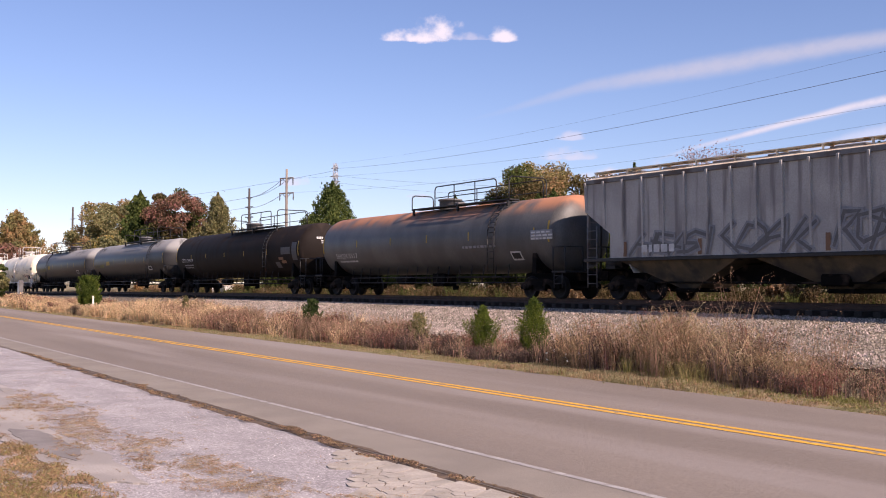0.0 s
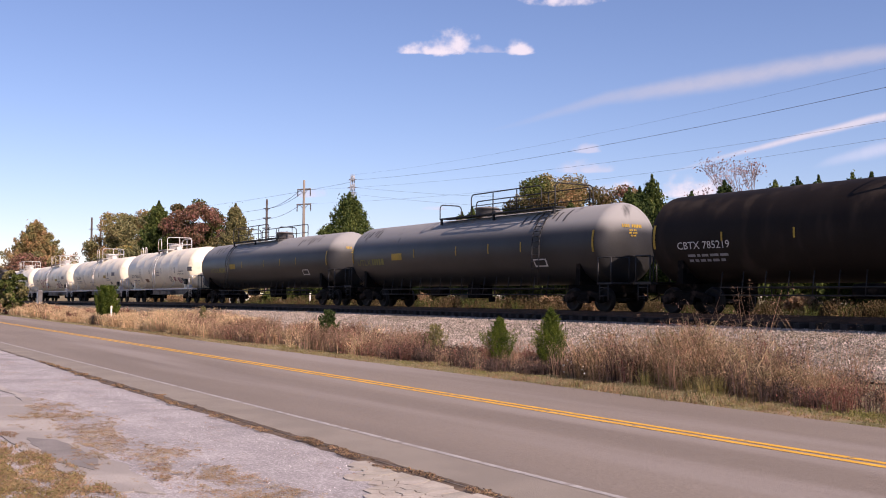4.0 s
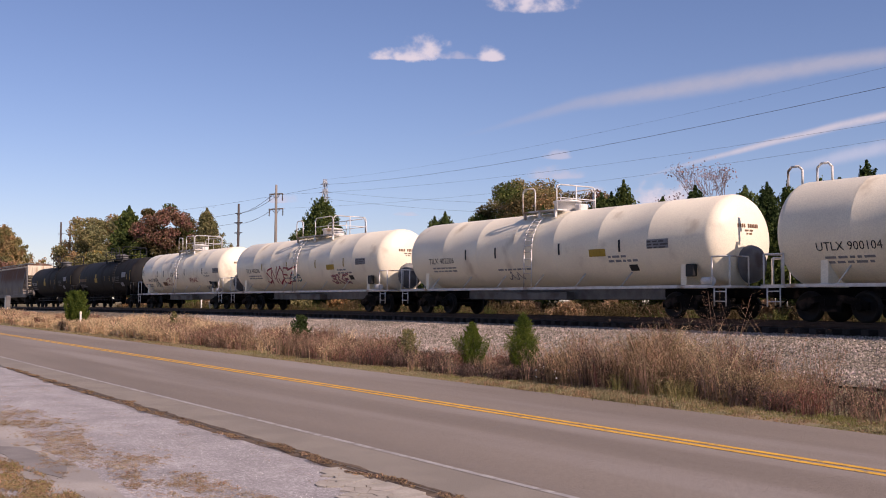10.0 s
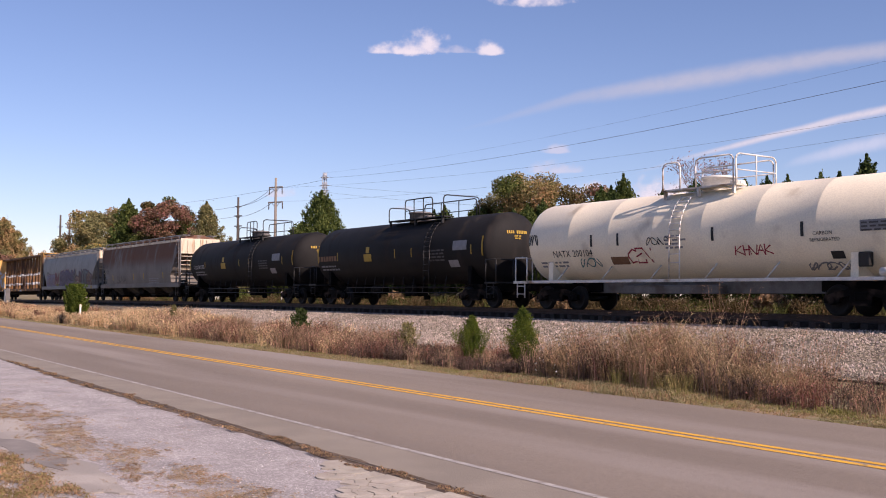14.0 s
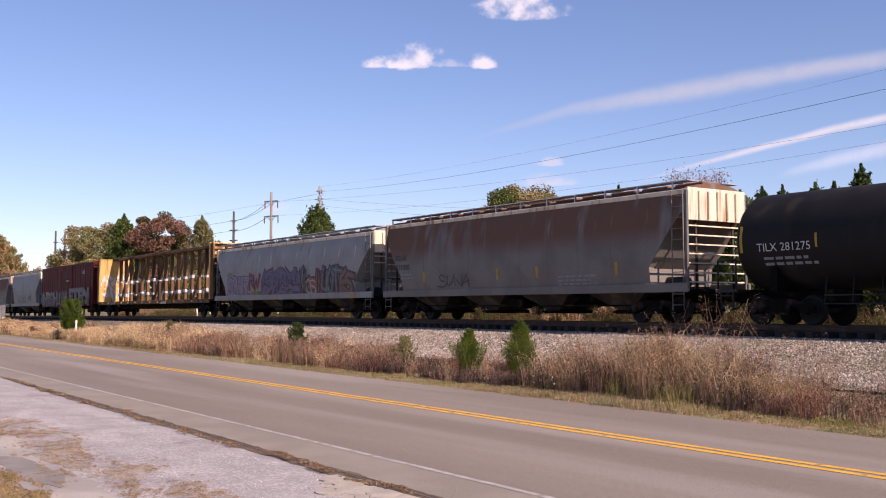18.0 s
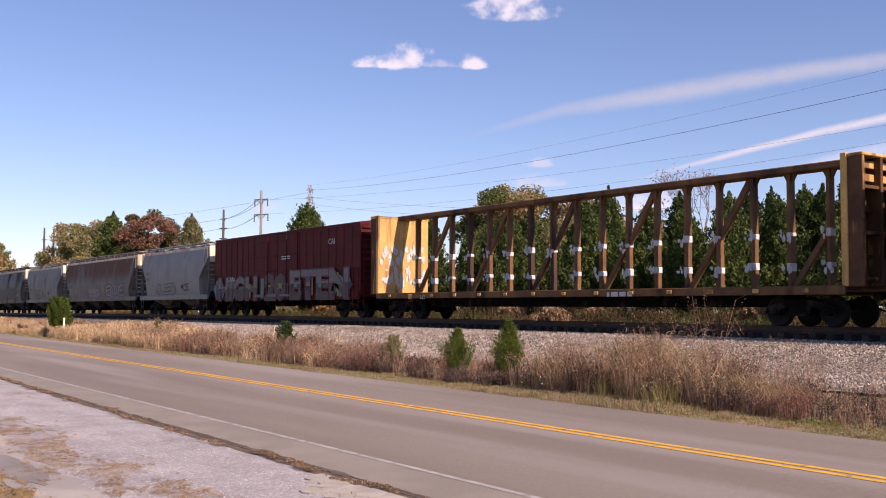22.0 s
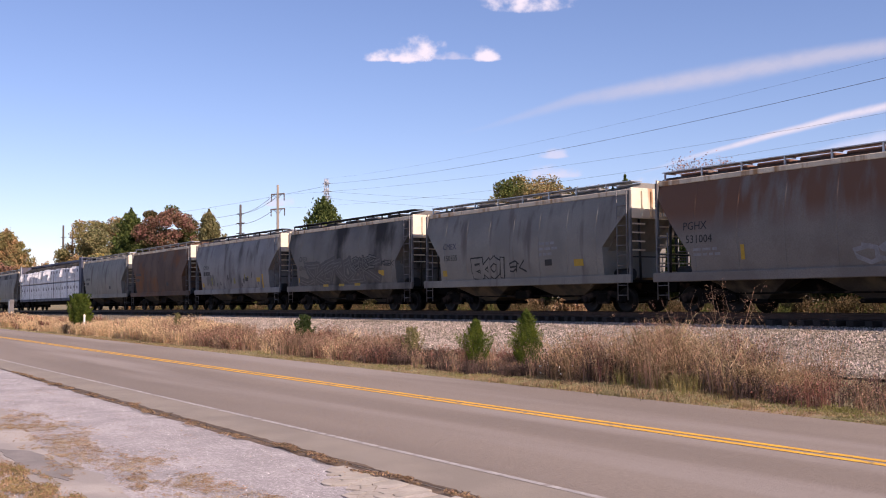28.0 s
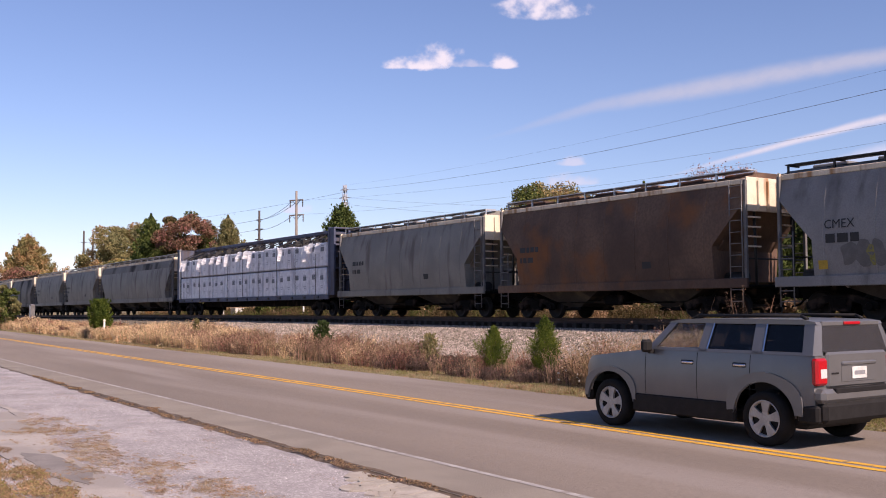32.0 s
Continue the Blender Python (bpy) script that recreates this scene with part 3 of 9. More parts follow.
def rail_z(x):
    """Height of the rail's top along the track: level here, falling slowly far to -x."""
    d = max(0.0, -15.0 - x)
    return 1.02 - 0.48 * (d / 115) ** 2 if d < 200 else 1.02 - 0.48 * (200 / 115) ** 2 - 0.0145 * 60 * (1 - math.exp(-(d - 200) / 60))


def grade(x):
    return math.degrees(math.atan((rail_z(x + 0.5) - rail_z(x - 0.5))))


TRACK_Y = 26.0


def on_track(x):
    return pose(x, TRACK_Y, rail_z(x), 0, -grade(x), 0)

# ---- ground, road, track ----
def facets(name, verts, material, parent=None, label=""):
    """One mesh of many loose faces, from an array of faces x corners x 3."""
    verts = np.asarray(verts, dtype=np.float32)
    n, k = verts.shape[:2]
    me = bpy.data.meshes.new(name)
    me.vertices.add(n * k)
    me.vertices.foreach_set("co", verts.ravel())
    me.loops.add(n * k)
    me.loops.foreach_set("vertex_index", np.arange(n * k, dtype=np.int32))
    me.polygons.add(n)
    me.polygons.foreach_set("loop_start", np.arange(0, n * k, k, dtype=np.int32))
    me.update(calc_edges=True)
    me.materials.append(M[material])
    ob = new(name, me)
    if parent:
        ob.parent = parent
    return tagged(ob, label)


# road and lot are laid out in units of 1.16 m, on a level 0.25 m below the datum
NEAR, ROAD_Z = 1.16, -0.25


def on_lot(ob):
    ob.matrix_basis = Matrix.Translation((0, 0, ROAD_Z)) @ Matrix.Scale(NEAR, 4)
    return ob


def ground_z(x, y):
    r = rail_z(x)
    knots = [(-1e4, ROAD_Z - 0.06), (12.76, ROAD_Z - 0.06), (13.3, ROAD_Z - 0.01), (15.1, -0.31), (17.95, -0.15 + 0.15 * (r - 1)), (20.2, r - 1.02), (23.0, r - 0.75), (29.5, r - 0.8),
             (32.0, r - 0.3), (36.0, r + 0.05), (60.0, r * 0.6 + 0.6), (200.0, 1.5), (1e4, 1.5)]
    for (y0, z0), (y1, z1) in zip(knots, knots[1:]):
        if y <= y1:
            return z0 + (z1 - z0) * (y - y0) / (y1 - y0)
    return 1.6


def sheet(xs, ys, zf):
    g = Geo()
    n = len(ys)
    g.add([(x, y, zf(x, y)) for x in xs for y in ys],
          [(i * n + j, (i + 1) * n + j, (i + 1) * n + j + 1, i * n + j + 1) for i in range(len(xs) - 1) for j in range(n - 1)], True)
    return g


xs = [-2600, -1200, -700, -600, -550, -500, -450, -400, -350] + list(range(-300, 41, 5)) + [80, 200, 600, 2600]
ys = [-2600, -800, -200, -60, -20, -5, 0, 4, 8, 12.76, 13.3, 14.2, 15.1, 16.5, 17.95, 19, 20.2, 21.5, 23, 26, 29.5, 31, 33, 35, 37, 45, 60, 90, 130, 200, 500, 2600]
tagged(sheet(xs, ys, lambda x, y: ground_z(x, y) + (0.05 * noise.noise((x * 0.3, y * 0.6, 0)) if 16 < y < 120 else 0)).ob("ground", "ground"),
       "dry brownish grass ground beside and behind the railway", "ground", kind="structure")


def road_y(y, k, x):
    """The road runs nearly along the track; far to +x its lines are parallel."""
    return y - k * min(x, 0.0) - 0.0165 * max(x, 0.0)


def band(y0, y1, k0, k1, z, x0=-330.0, x1=560.0, step=6.0, rag=0.0):
    n = int((x1 - x0) / step)
    g = Geo()
    row = [x0 + (x1 - x0) * i / n for i in range(n + 1)]
    g.add([(x, road_y(y0, k0, x), z) for x in row] + [(x, road_y(y1, k1, x) + rag * (noise.noise((x * 0.9, 0, 3)) + noise.noise((x * 3.1, 0, 4))), z) for x in row], [(i, i + 1, n + 2 + i, n + 1 + i) for i in range(n)])
    return g


road = on_lot(tagged(band(4.62, 11.0, 0.012, 0.0225, 0.0, x0=-330, step=0.5, x1=40, rag=0.03).ob("road", "asphalt"), "worn grey asphalt two-lane road with a double yellow line", "road", kind="structure"))
tagged(band(8.44, 8.545, 0.0165, 0.0165, 0.004).ob("yellow_line", "yellow_line", road), "yellow painted centre line")
tagged(band(8.63, 8.735, 0.0165, 0.0165, 0.004).ob("yellow_line", "yellow_line", road), "yellow painted centre line")
tagged(band(5.385, 5.46, 0.0095, 0.0095, 0.006).ob("white_line", "white_line", road), "faded white edge line")
tagged(band(4.66, 5.43, 0.012, 0.0095, 0.003).ob("road_shoulder", "shoulder", road), "paler asphalt shoulder")
tagged(band(4.62, 11.0, 0.012, 0.0225, 0.0, x0=40, x1=560).ob("road_beyond", "asphalt", road), "asphalt road running on")

# the lot by the camera: weathered pavement, concrete pieces, a broken edge
def lot_edge(x):
    return 4.5 - 0.012 * x + 0.12 * min(1.0, max(0.0, (-19.0 - x) / 5)) + 0.09 * noise.noise((x * 1.7, 0, 5)) + 0.06 * noise.noise((x * 5, 0, 6))


def dips(x, y):
    return 0.012 + 0.008 * noise.noise((x * 0.7, y * 0.9, 3)) + 0.002 * noise.noise((x * 4, y * 4, 8))


g = Geo()
row = [-60 + 0.25 * i for i in range(281)]
cols = [-14, -8, -4, -2, -0.5, 0.5, 1, 1.5, 2, 2.5, 3, 3.5, 4, 4.3, 9]
n = len(cols)
g.add([(x, lot_edge(x) if y == 9 else y, dips(x, y) - (0.02 if y == 9 else 0)) for x in row for y in cols],
      [(i * n + j, (i + 1) * n + j, (i + 1) * n + j + 1, i * n + j + 1) for i in range(280) for j in range(n - 1)], True)
lot = on_lot(tagged(g.ob("lot_pavement", "lot"), "pale weathered gravelly pavement of a roadside lot", "pavement", kind="structure"))
g = Geo()
g.add([(x, lot_edge(x) - 0.02, -0.012) for x in row] + [(x, 4.65 - 0.012 * x, -0.004) for x in row], [(i, i + 1, 282 + i, 281 + i) for i in range(280)])
fine = [-60 + 0.0625 * i for i in range(1121)]
g.add([(x, 4.64 - 0.012 * x, 0.005) for x in fine] + [(x, 4.69 - 0.012 * x + 0.05 * noise.noise((x * 2.1, 4, 1)) + 0.04 * noise.noise((x * 7.3, 4, 2)) - 0.05 * min(1.0, max(0.0, (-19.0 - x) / 5)), 0.005) for x in fine], [(i, i + 1, 1122 + i, 1121 + i) for i in range(1120)])
tagged(g.ob("pavement_crack", "crack", lot), "dark earth-filled gap between road and lot")


def slab(outline, z, name, material, label, seed):
    """A thin broken slab with ragged edges."""
    rag = []
    for (xa, ya), (xb, yb) in zip(outline, outline[1:] + outline[:1]):
        for i in range(10):
            t = i / 10
            q = (xa + (xb - xa) * t, ya + (yb - ya) * t)
            rag.append((q[0] + 0.08 * noise.noise((q[0] * 3, q[1] * 3, seed)) + 0.04 * noise.noise((q[0] * 9, q[1] * 9, seed)), q[1] + 0.06 * noise.noise((q[0] * 3, q[1] * 3, seed + 5))))
    return tagged(Geo().prism(rag, z - 0.05, z, 2).ob(name, material, lot), label)


slab([(-16, 2.1), (-11.2, 2.0), (-9.6, 2.05), (-8.1, 2.05), (-7.7, 2.5), (-9.1, 2.62), (-11.0, 2.55), (-13.2, 2.85), (-16, 2.9)], 0.024, "concrete_slab", "slab", "smooth grey concrete slab", 1)
slab([(-30, 2.95), (-15.5, 3.05), (-13.8, 2.8), (-16.2, 2.95), (-30, 2.2)], 0.025, "concrete_slab", "slab", "smooth grey concrete slab", 2)
slab([(-11.4, 2.2), (-9.8, 2.12), (-9.0, 2.3), (-9.6, 2.5), (-11.0, 2.46)], 0.028, "asphalt_patch", "patch_dark", "darker asphalt patch in the slab", 3)
tagged(Geo().prism([(-7.5, 4.42), (-6.3, 3.75), (-5.0, 3.35), (-5.0, 4.42)], -0.02, 0.013, 2).ob("pavement_crack", "crack", lot), "dark earth under broken pavement")


def clip(poly, m, d):
    """The part of a polygon on the near side of a line with normal d through m."""
    out = []
    for (ax, ay), (bx, by) in zip(poly, poly[1:] + poly[:1]):
        fa, fb = (ax - m[0]) * d[0] + (ay - m[1]) * d[1], (bx - m[0]) * d[0] + (by - m[1]) * d[1]
        if fa <= 0:
            out.append((ax, ay))
        if (fa < 0 < fb) or (fb < 0 < fa):
            k = fa / (fa - fb)
            out.append((ax + (bx - ax) * k, ay + (by - ay) * k))
    return out


# crazed pavement: each piece lies between its neighbours' midlines
r = random.Random(4)
seeds = [(-8.2 + 0.16 * (i + 0.5 * (j % 2)) + r.uniform(-0.055, 0.055), 3.1 + 0.115 * j + r.uniform(-0.045, 0.045)) for i in range(21) for j in range(12)]
for c in seeds:
    if c[1] > 4.47 or c[0] > -5 or c[1] < 3.62 + 0.4 * (-6.4 - c[0]) + 0.2 * noise.noise((c[0] * 2, c[1] * 2, 1)):
        continue
    poly = [(c[0] - 0.2, c[1] - 0.2), (c[0] + 0.2, c[1] - 0.2), (c[0] + 0.2, c[1] + 0.2), (c[0] - 0.2, c[1] + 0.2)]
    for q in seeds:
        if q != c and abs(q[0] - c[0]) + abs(q[1] - c[1]) < 0.6:
            poly = clip(poly, ((q[0] + c[0]) / 2, (q[1] + c[1]) / 2), (q[0] - c[0], q[1] - c[1]))
    if len(poly) > 2:
        Geo().prism([(c[0] + (px - c[0]) * 0.93, c[1] + (py - c[1]) * 0.93) for px, py in poly], 0.0, 0.02 + r.uniform(-0.0015, 0.002), 2).ob("cracked_piece", "broken", lot)

# ---- ballast and track ----
prof = [(18.1, -1.11), (20.0, -0.97), (21.2, -0.86), (22.4, -0.63), (23.5, -0.44), (24.3, -0.37), (26.0, -0.3), (27.7, -0.36), (28.4, -0.42), (29.4, -0.8), (30.2, -1.0)]
g = Geo()
xs = [-620 + 10 * i for i in range(32)] + [-300 + 2.5 * i for i in range(137)] + [45 + 15 * i for i in range(30)]
g.add([(x, y + 0.12 * noise.noise((x * 0.5, i, 1)), rail_z(x) + z + 0.05 * noise.noise((x * 0.8, y * 1.3, 2))) for x in xs for i, (y, z) in enumerate(prof)],
      [(i * 11 + j, (i + 1) * 11 + j, (i + 1) * 11 + j + 1, i * 11 + j + 1) for i in range(len(xs) - 1) for j in range(10)], True)
ballast = tagged(g.ob("ballast", "ballast"), "pale grey crushed stone ballast bank of the railway", "ballast", kind="structure")
rng = np.random.default_rng(5)
n = 80000
sx = -62 + 70 * rng.random(n)
sy = np.interp(rng.random(n), [0, 1], [24.5, 18.4])
sz = np.interp(sy, [p[0] for p in prof], [p[1] for p in prof]) + np.array([rail_z(x) for x in sx])
size = 0.014 + 0.026 * rng.random(n)
base = np.array([[1, 0, -0.6], [-0.5, 0.85, -0.5], [-0.5, -0.85, -0.5], [0.1, 0.1, 0.9]])
tri = np.array([[0, 1, 3], [1, 2, 3], [2, 0, 3], [0, 2, 1]])
ang = rng.random(n) * 6.28
co, si = np.cos(ang), np.sin(ang)
p = base[None] * (0.7 + 0.6 * rng.random((n, 4, 3)))
p = np.stack([p[..., 0] * co[:, None] - p[..., 1] * si[:, None], p[..., 0] * si[:, None] + p[..., 1] * co[:, None], p[..., 2]], -1) * size[:, None, None]
p += np.stack([sx, sy, sz + 0.015], -1)[:, None]
tagged(facets("ballast_stones", p[:, tri].reshape(-1, 3, 3), "stone"), "loose grey crushed stones on the ballast bank", "stones", kind="stuff")

track = thing("railway_track", pose(0, 0, 0), "rusty steel railway track on dark wooden ties", "track")
tagged(track, kind="structure")
rail_sec = [(-0.07, -0.17), (0.07, -0.17), (0.07, -0.155), (0.012, -0.13), (0.012, -0.045), (0.036, -0.035), (0.036, 0), (-0.036, 0), (-0.036, -0.035), (-0.012, -0.045), (-0.012, -0.13), (-0.07, -0.155)]
for side in (-0.755, 0.755):
    g = Geo()
    xs = [-620 + 10 * i for i in range(32)] + [-300 + 5 * i for i in range(69)] + [45 + 15 * i for i in range(30)]
    m = len(rail_sec)
    g.add([(x, TRACK_Y + side + a, rail_z(x) + b) for x in xs for a, b in rail_sec],
          [(i * m + j, (i + 1) * m + j, (i + 1) * m + (j + 1) % m, i * m + (j + 1) % m) for i in range(len(xs) - 1) for j in range(m)])
    g.ob("rail", "rail", track)
tie = Geo().box((-0.115, -1.3, -0.09), (0.115, 1.3, 0.09), 0.012).ob("tie", "tie", track)
tie.location = (6, TRACK_Y, rail_z(6) - 0.265)
for i in range(1, 290):
    o = tie.copy()
    scene.collection.objects.link(o)
    x = 6 - 0.53 * i
    o.location = (x + random.uniform(-0.03, 0.03), TRACK_Y + random.uniform(-0.05, 0.05), rail_z(x) - 0.265 + random.uniform(-0.01, 0.01))
    o.rotation_euler = (0, 0, random.uniform(-0.02, 0.02))
# ---- rolling stock: x along the car (front +x), near side -y, z from the rail's top ----
CARS = []
WHEELSETS = []
BOGIE = []


def bogie(car, x):
    """A two-axle bogie; the first is built, the others are copies."""
    if BOGIE:
        b = copy_thing(BOGIE[0], pose(x, 0, 0))
        b.parent = car
        WHEELSETS.extend(c for c in b.children if c.name.startswith("wheelset"))
        return b
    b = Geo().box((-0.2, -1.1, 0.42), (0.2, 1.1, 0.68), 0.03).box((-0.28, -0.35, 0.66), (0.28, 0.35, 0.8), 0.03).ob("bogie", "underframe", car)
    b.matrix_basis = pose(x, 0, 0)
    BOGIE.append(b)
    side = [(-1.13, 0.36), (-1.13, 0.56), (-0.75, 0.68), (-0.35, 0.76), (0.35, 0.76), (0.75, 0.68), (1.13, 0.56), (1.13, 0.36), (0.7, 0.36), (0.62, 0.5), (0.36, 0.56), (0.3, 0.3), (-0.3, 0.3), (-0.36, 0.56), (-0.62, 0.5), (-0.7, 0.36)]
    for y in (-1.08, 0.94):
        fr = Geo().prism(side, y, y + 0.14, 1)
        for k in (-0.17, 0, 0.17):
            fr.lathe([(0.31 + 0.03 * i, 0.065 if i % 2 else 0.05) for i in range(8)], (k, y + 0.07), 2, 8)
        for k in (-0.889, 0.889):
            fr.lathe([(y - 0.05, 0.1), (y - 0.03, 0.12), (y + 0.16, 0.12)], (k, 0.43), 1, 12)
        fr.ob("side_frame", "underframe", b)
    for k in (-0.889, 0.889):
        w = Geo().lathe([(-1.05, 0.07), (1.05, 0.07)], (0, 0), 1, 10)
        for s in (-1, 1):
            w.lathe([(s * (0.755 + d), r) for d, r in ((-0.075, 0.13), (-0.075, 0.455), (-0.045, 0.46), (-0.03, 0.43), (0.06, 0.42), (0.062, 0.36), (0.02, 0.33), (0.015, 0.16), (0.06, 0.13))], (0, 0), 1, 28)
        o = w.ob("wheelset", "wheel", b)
        o.matrix_parent_inverse = pose(k, 0, 0.43)
        WHEELSETS.append(o)
    return b


def couplers(car, half):
    for s in (-1, 1):
        g = Geo().box((s * (half - 0.75), -0.09, 0.78), (s * (half - 0.22), 0.09, 0.98), 0.02)
        g.box((s * (half - 0.25), -0.16, 0.72), (s * (half - 0.02), 0.13, 1.04), 0.04)
        g.ob("coupler", "underframe", car)
        Geo().pipe([(s * (half - 0.7), -0.3, 0.75), (s * (half - 0.45), -0.32, 0.5), (s * (half - 0.1), -0.25, 0.42)], 0.03).ob("brake_hose", "underframe", car)


def ladder(x0, x1, y, z0, z1, rungs, r=0.018, lean=0.0):
    """A ladder standing in the x-z plane; lean moves its top in y."""
    g = Geo()
    for x in (x0, x1):
        g.tube((x, y, z0), (x, y + lean, z1), r * 1.25, 6)
    for i in range(rungs):
        t = (i + 0.5) / rungs
        g.tube((x0, y + lean * t, z0 + (z1 - z0) * t), (x1, y + lean * t, z0 + (z1 - z0) * t), r, 6)
    return g


def on_tank(R, zc, off=0.012):
    return lambda x, h: (x + MARKS[0], -math.sqrt(max(0.0, (R + off) ** 2 - (h - zc) ** 2)), h)


def on_plane(y, off=0.012):
    return lambda x, h: (x + MARKS[0], y - off, h)


def lettering(car, text, x, z, size, wrap, material, name="lettering", stretch=1.0, fat=0.0):
    """Raised painted words, laid on the car's side, a part for each word; x and z of the left end's foot."""
    if " " in text:
        for word in text.split(" "):
            ob = lettering(car, word, x, z, size, wrap, material, name, stretch, fat)
            x = max(v.co.x for v in ob.data.vertices) - MARKS[0] + size * 0.32
        return ob
    cu = bpy.data.curves.new(name, "FONT")
    cu.body, cu.size, cu.resolution_u, cu.offset = text, size, 2, fat
    tmp = bpy.data.objects.new("tmp", cu)
    scene.collection.objects.link(tmp)
    bpy.context.view_layer.update()
    me = bpy.data.meshes.new_from_object(tmp.evaluated_get(bpy.context.evaluated_depsgraph_get()))
    bpy.data.objects.remove(tmp)
    bpy.data.curves.remove(cu)
    for v in me.vertices:
        v.co = wrap(x + v.co.x * stretch, z + v.co.y)
    me.materials.append(M[material])
    ob = new(name, me)
    ob.parent = car
    return ob


def patch(car, x0, x1, z0, z1, wrap, material, name="placard", n=6, label=""):
    """A thin painted or fixed panel that follows the side."""
    g = Geo()
    rows = [z0 + (z1 - z0) * i / n for i in range(n + 1)]
    g.add([wrap(x, z) for z in rows for x in (x0, x1)], [(2 * i, 2 * i + 1, 2 * i + 3, 2 * i + 2) for i in range(n)])
    return g.ob(name, material, car, label)


def bars(car, x, z, rows, width, pitch, wrap, material, name="small_print"):
    """Print too small to read: plain bars."""
    g = Geo()
    r = random.Random(int(abs(x * 100) + abs(z * 10)))
    for i in range(rows):
        a, h = x, z - i * pitch
        while a < x + width * r.uniform(0.7, 1.0):
            w = r.uniform(0.12, 0.35)
            g.add([wrap(a, h), wrap(a + w, h), wrap(a + w, h + pitch * 0.5), wrap(a, h + pitch * 0.5)], [(0, 1, 2, 3)])
            a += w + 0.07
    return g.ob(name, material, car)


def scrawl(car, x0, x1, z0, z1, wrap, material, strokes, width=0.05, seed=1, name="graffiti", label=""):
    """Sprayed paint: looping strokes of ribbon within a field of the side."""
    r = random.Random(seed)
    for k in range(strokes):
        g = Geo()
        cx = x0 + (x1 - x0) * (k + 0.5) / strokes
        w = (x1 - x0) / strokes * r.uniform(0.5, 0.85)
        pts = []
        a0, turns, n = r.uniform(0, 6.3), r.uniform(0.5, 1.2), 22
        for i in range(n + 1):
            t = i / n
            a = a0 + turns * 2 * math.pi * t
            pts.append((cx + w * (0.75 * math.cos(a) + r.uniform(-0.08, 0.08) + 0.3 * (t - 0.5)), z0 + (z1 - z0) * (0.5 + 0.48 * math.sin(a * 1.3 + k))))
        edge = []
        for i, (px, pz) in enumerate(pts):
            (xa, za), (xb, zb) = pts[max(0, i - 1)], pts[min(n, i + 1)]
            d = Vector((za - zb, xb - xa))
            d = d.normalized() * width * r.uniform(0.4, 0.6) if d.length > 1e-5 else Vector((width * 0.5, 0))
            edge += [wrap(px - d.x, pz - d.y), wrap(px + d.x, pz + d.y)]
        g.add(edge, [(2 * i, 2 * i + 1, 2 * i + 3, 2 * i + 2) for i in range(n)])
        g.ob(name, material, car, label)


GLYPHS = {
    "S": [[(0.95, 0.85), (0.5, 1.0), (0.1, 0.8), (0.3, 0.55), (0.75, 0.42), (0.9, 0.2), (0.5, 0.0), (0.0, 0.15)]],
    "C": [[(0.95, 0.85), (0.45, 1.0), (0.08, 0.65), (0.1, 0.3), (0.5, 0.0), (0.95, 0.12)]],
    "H": [[(0.1, 1.0), (0.15, 0.0)], [(0.85, 1.0), (0.9, 0.0)], [(0.12, 0.5), (0.88, 0.55)]],
    "I": [[(0.5, 1.0), (0.45, 0.0)]],
    "Z": [[(0.05, 0.9), (0.95, 0.98), (0.15, 0.08), (1.0, 0.02)]],
    "E": [[(0.95, 1.0), (0.1, 0.92), (0.12, 0.05), (0.95, 0.0)], [(0.1, 0.5), (0.75, 0.55)]],
    "A": [[(0.0, 0.0), (0.45, 1.0), (0.95, 0.0)], [(0.2, 0.36), (0.8, 0.4)]],
    "R": [[(0.1, 0.0), (0.12, 0.95), (0.7, 1.0), (0.85, 0.72), (0.2, 0.5), (0.95, 0.0)]],
    "K": [[(0.1, 1.0), (0.12, 0.0)], [(0.9, 1.0), (0.18, 0.45), (0.98, 0.0)]],
    "O": [[(0.5, 1.0), (0.1, 0.75), (0.08, 0.25), (0.5, 0.0), (0.92, 0.25), (0.9, 0.75), (0.5, 1.0)]],
    "N": [[(0.08, 0.0), (0.1, 1.0), (0.85, 0.05), (0.95, 1.0)]],
    "T": [[(0.0, 0.95), (1.0, 1.0)], [(0.5, 0.97), (0.45, 0.0)]],
    "W": [[(0.0, 1.0), (0.25, 0.0), (0.5, 0.7), (0.75, 0.0), (1.0, 1.0)]],
    "U": [[(0.08, 1.0), (0.1, 0.25), (0.5, 0.0), (0.88, 0.25), (0.92, 1.0)]],
}


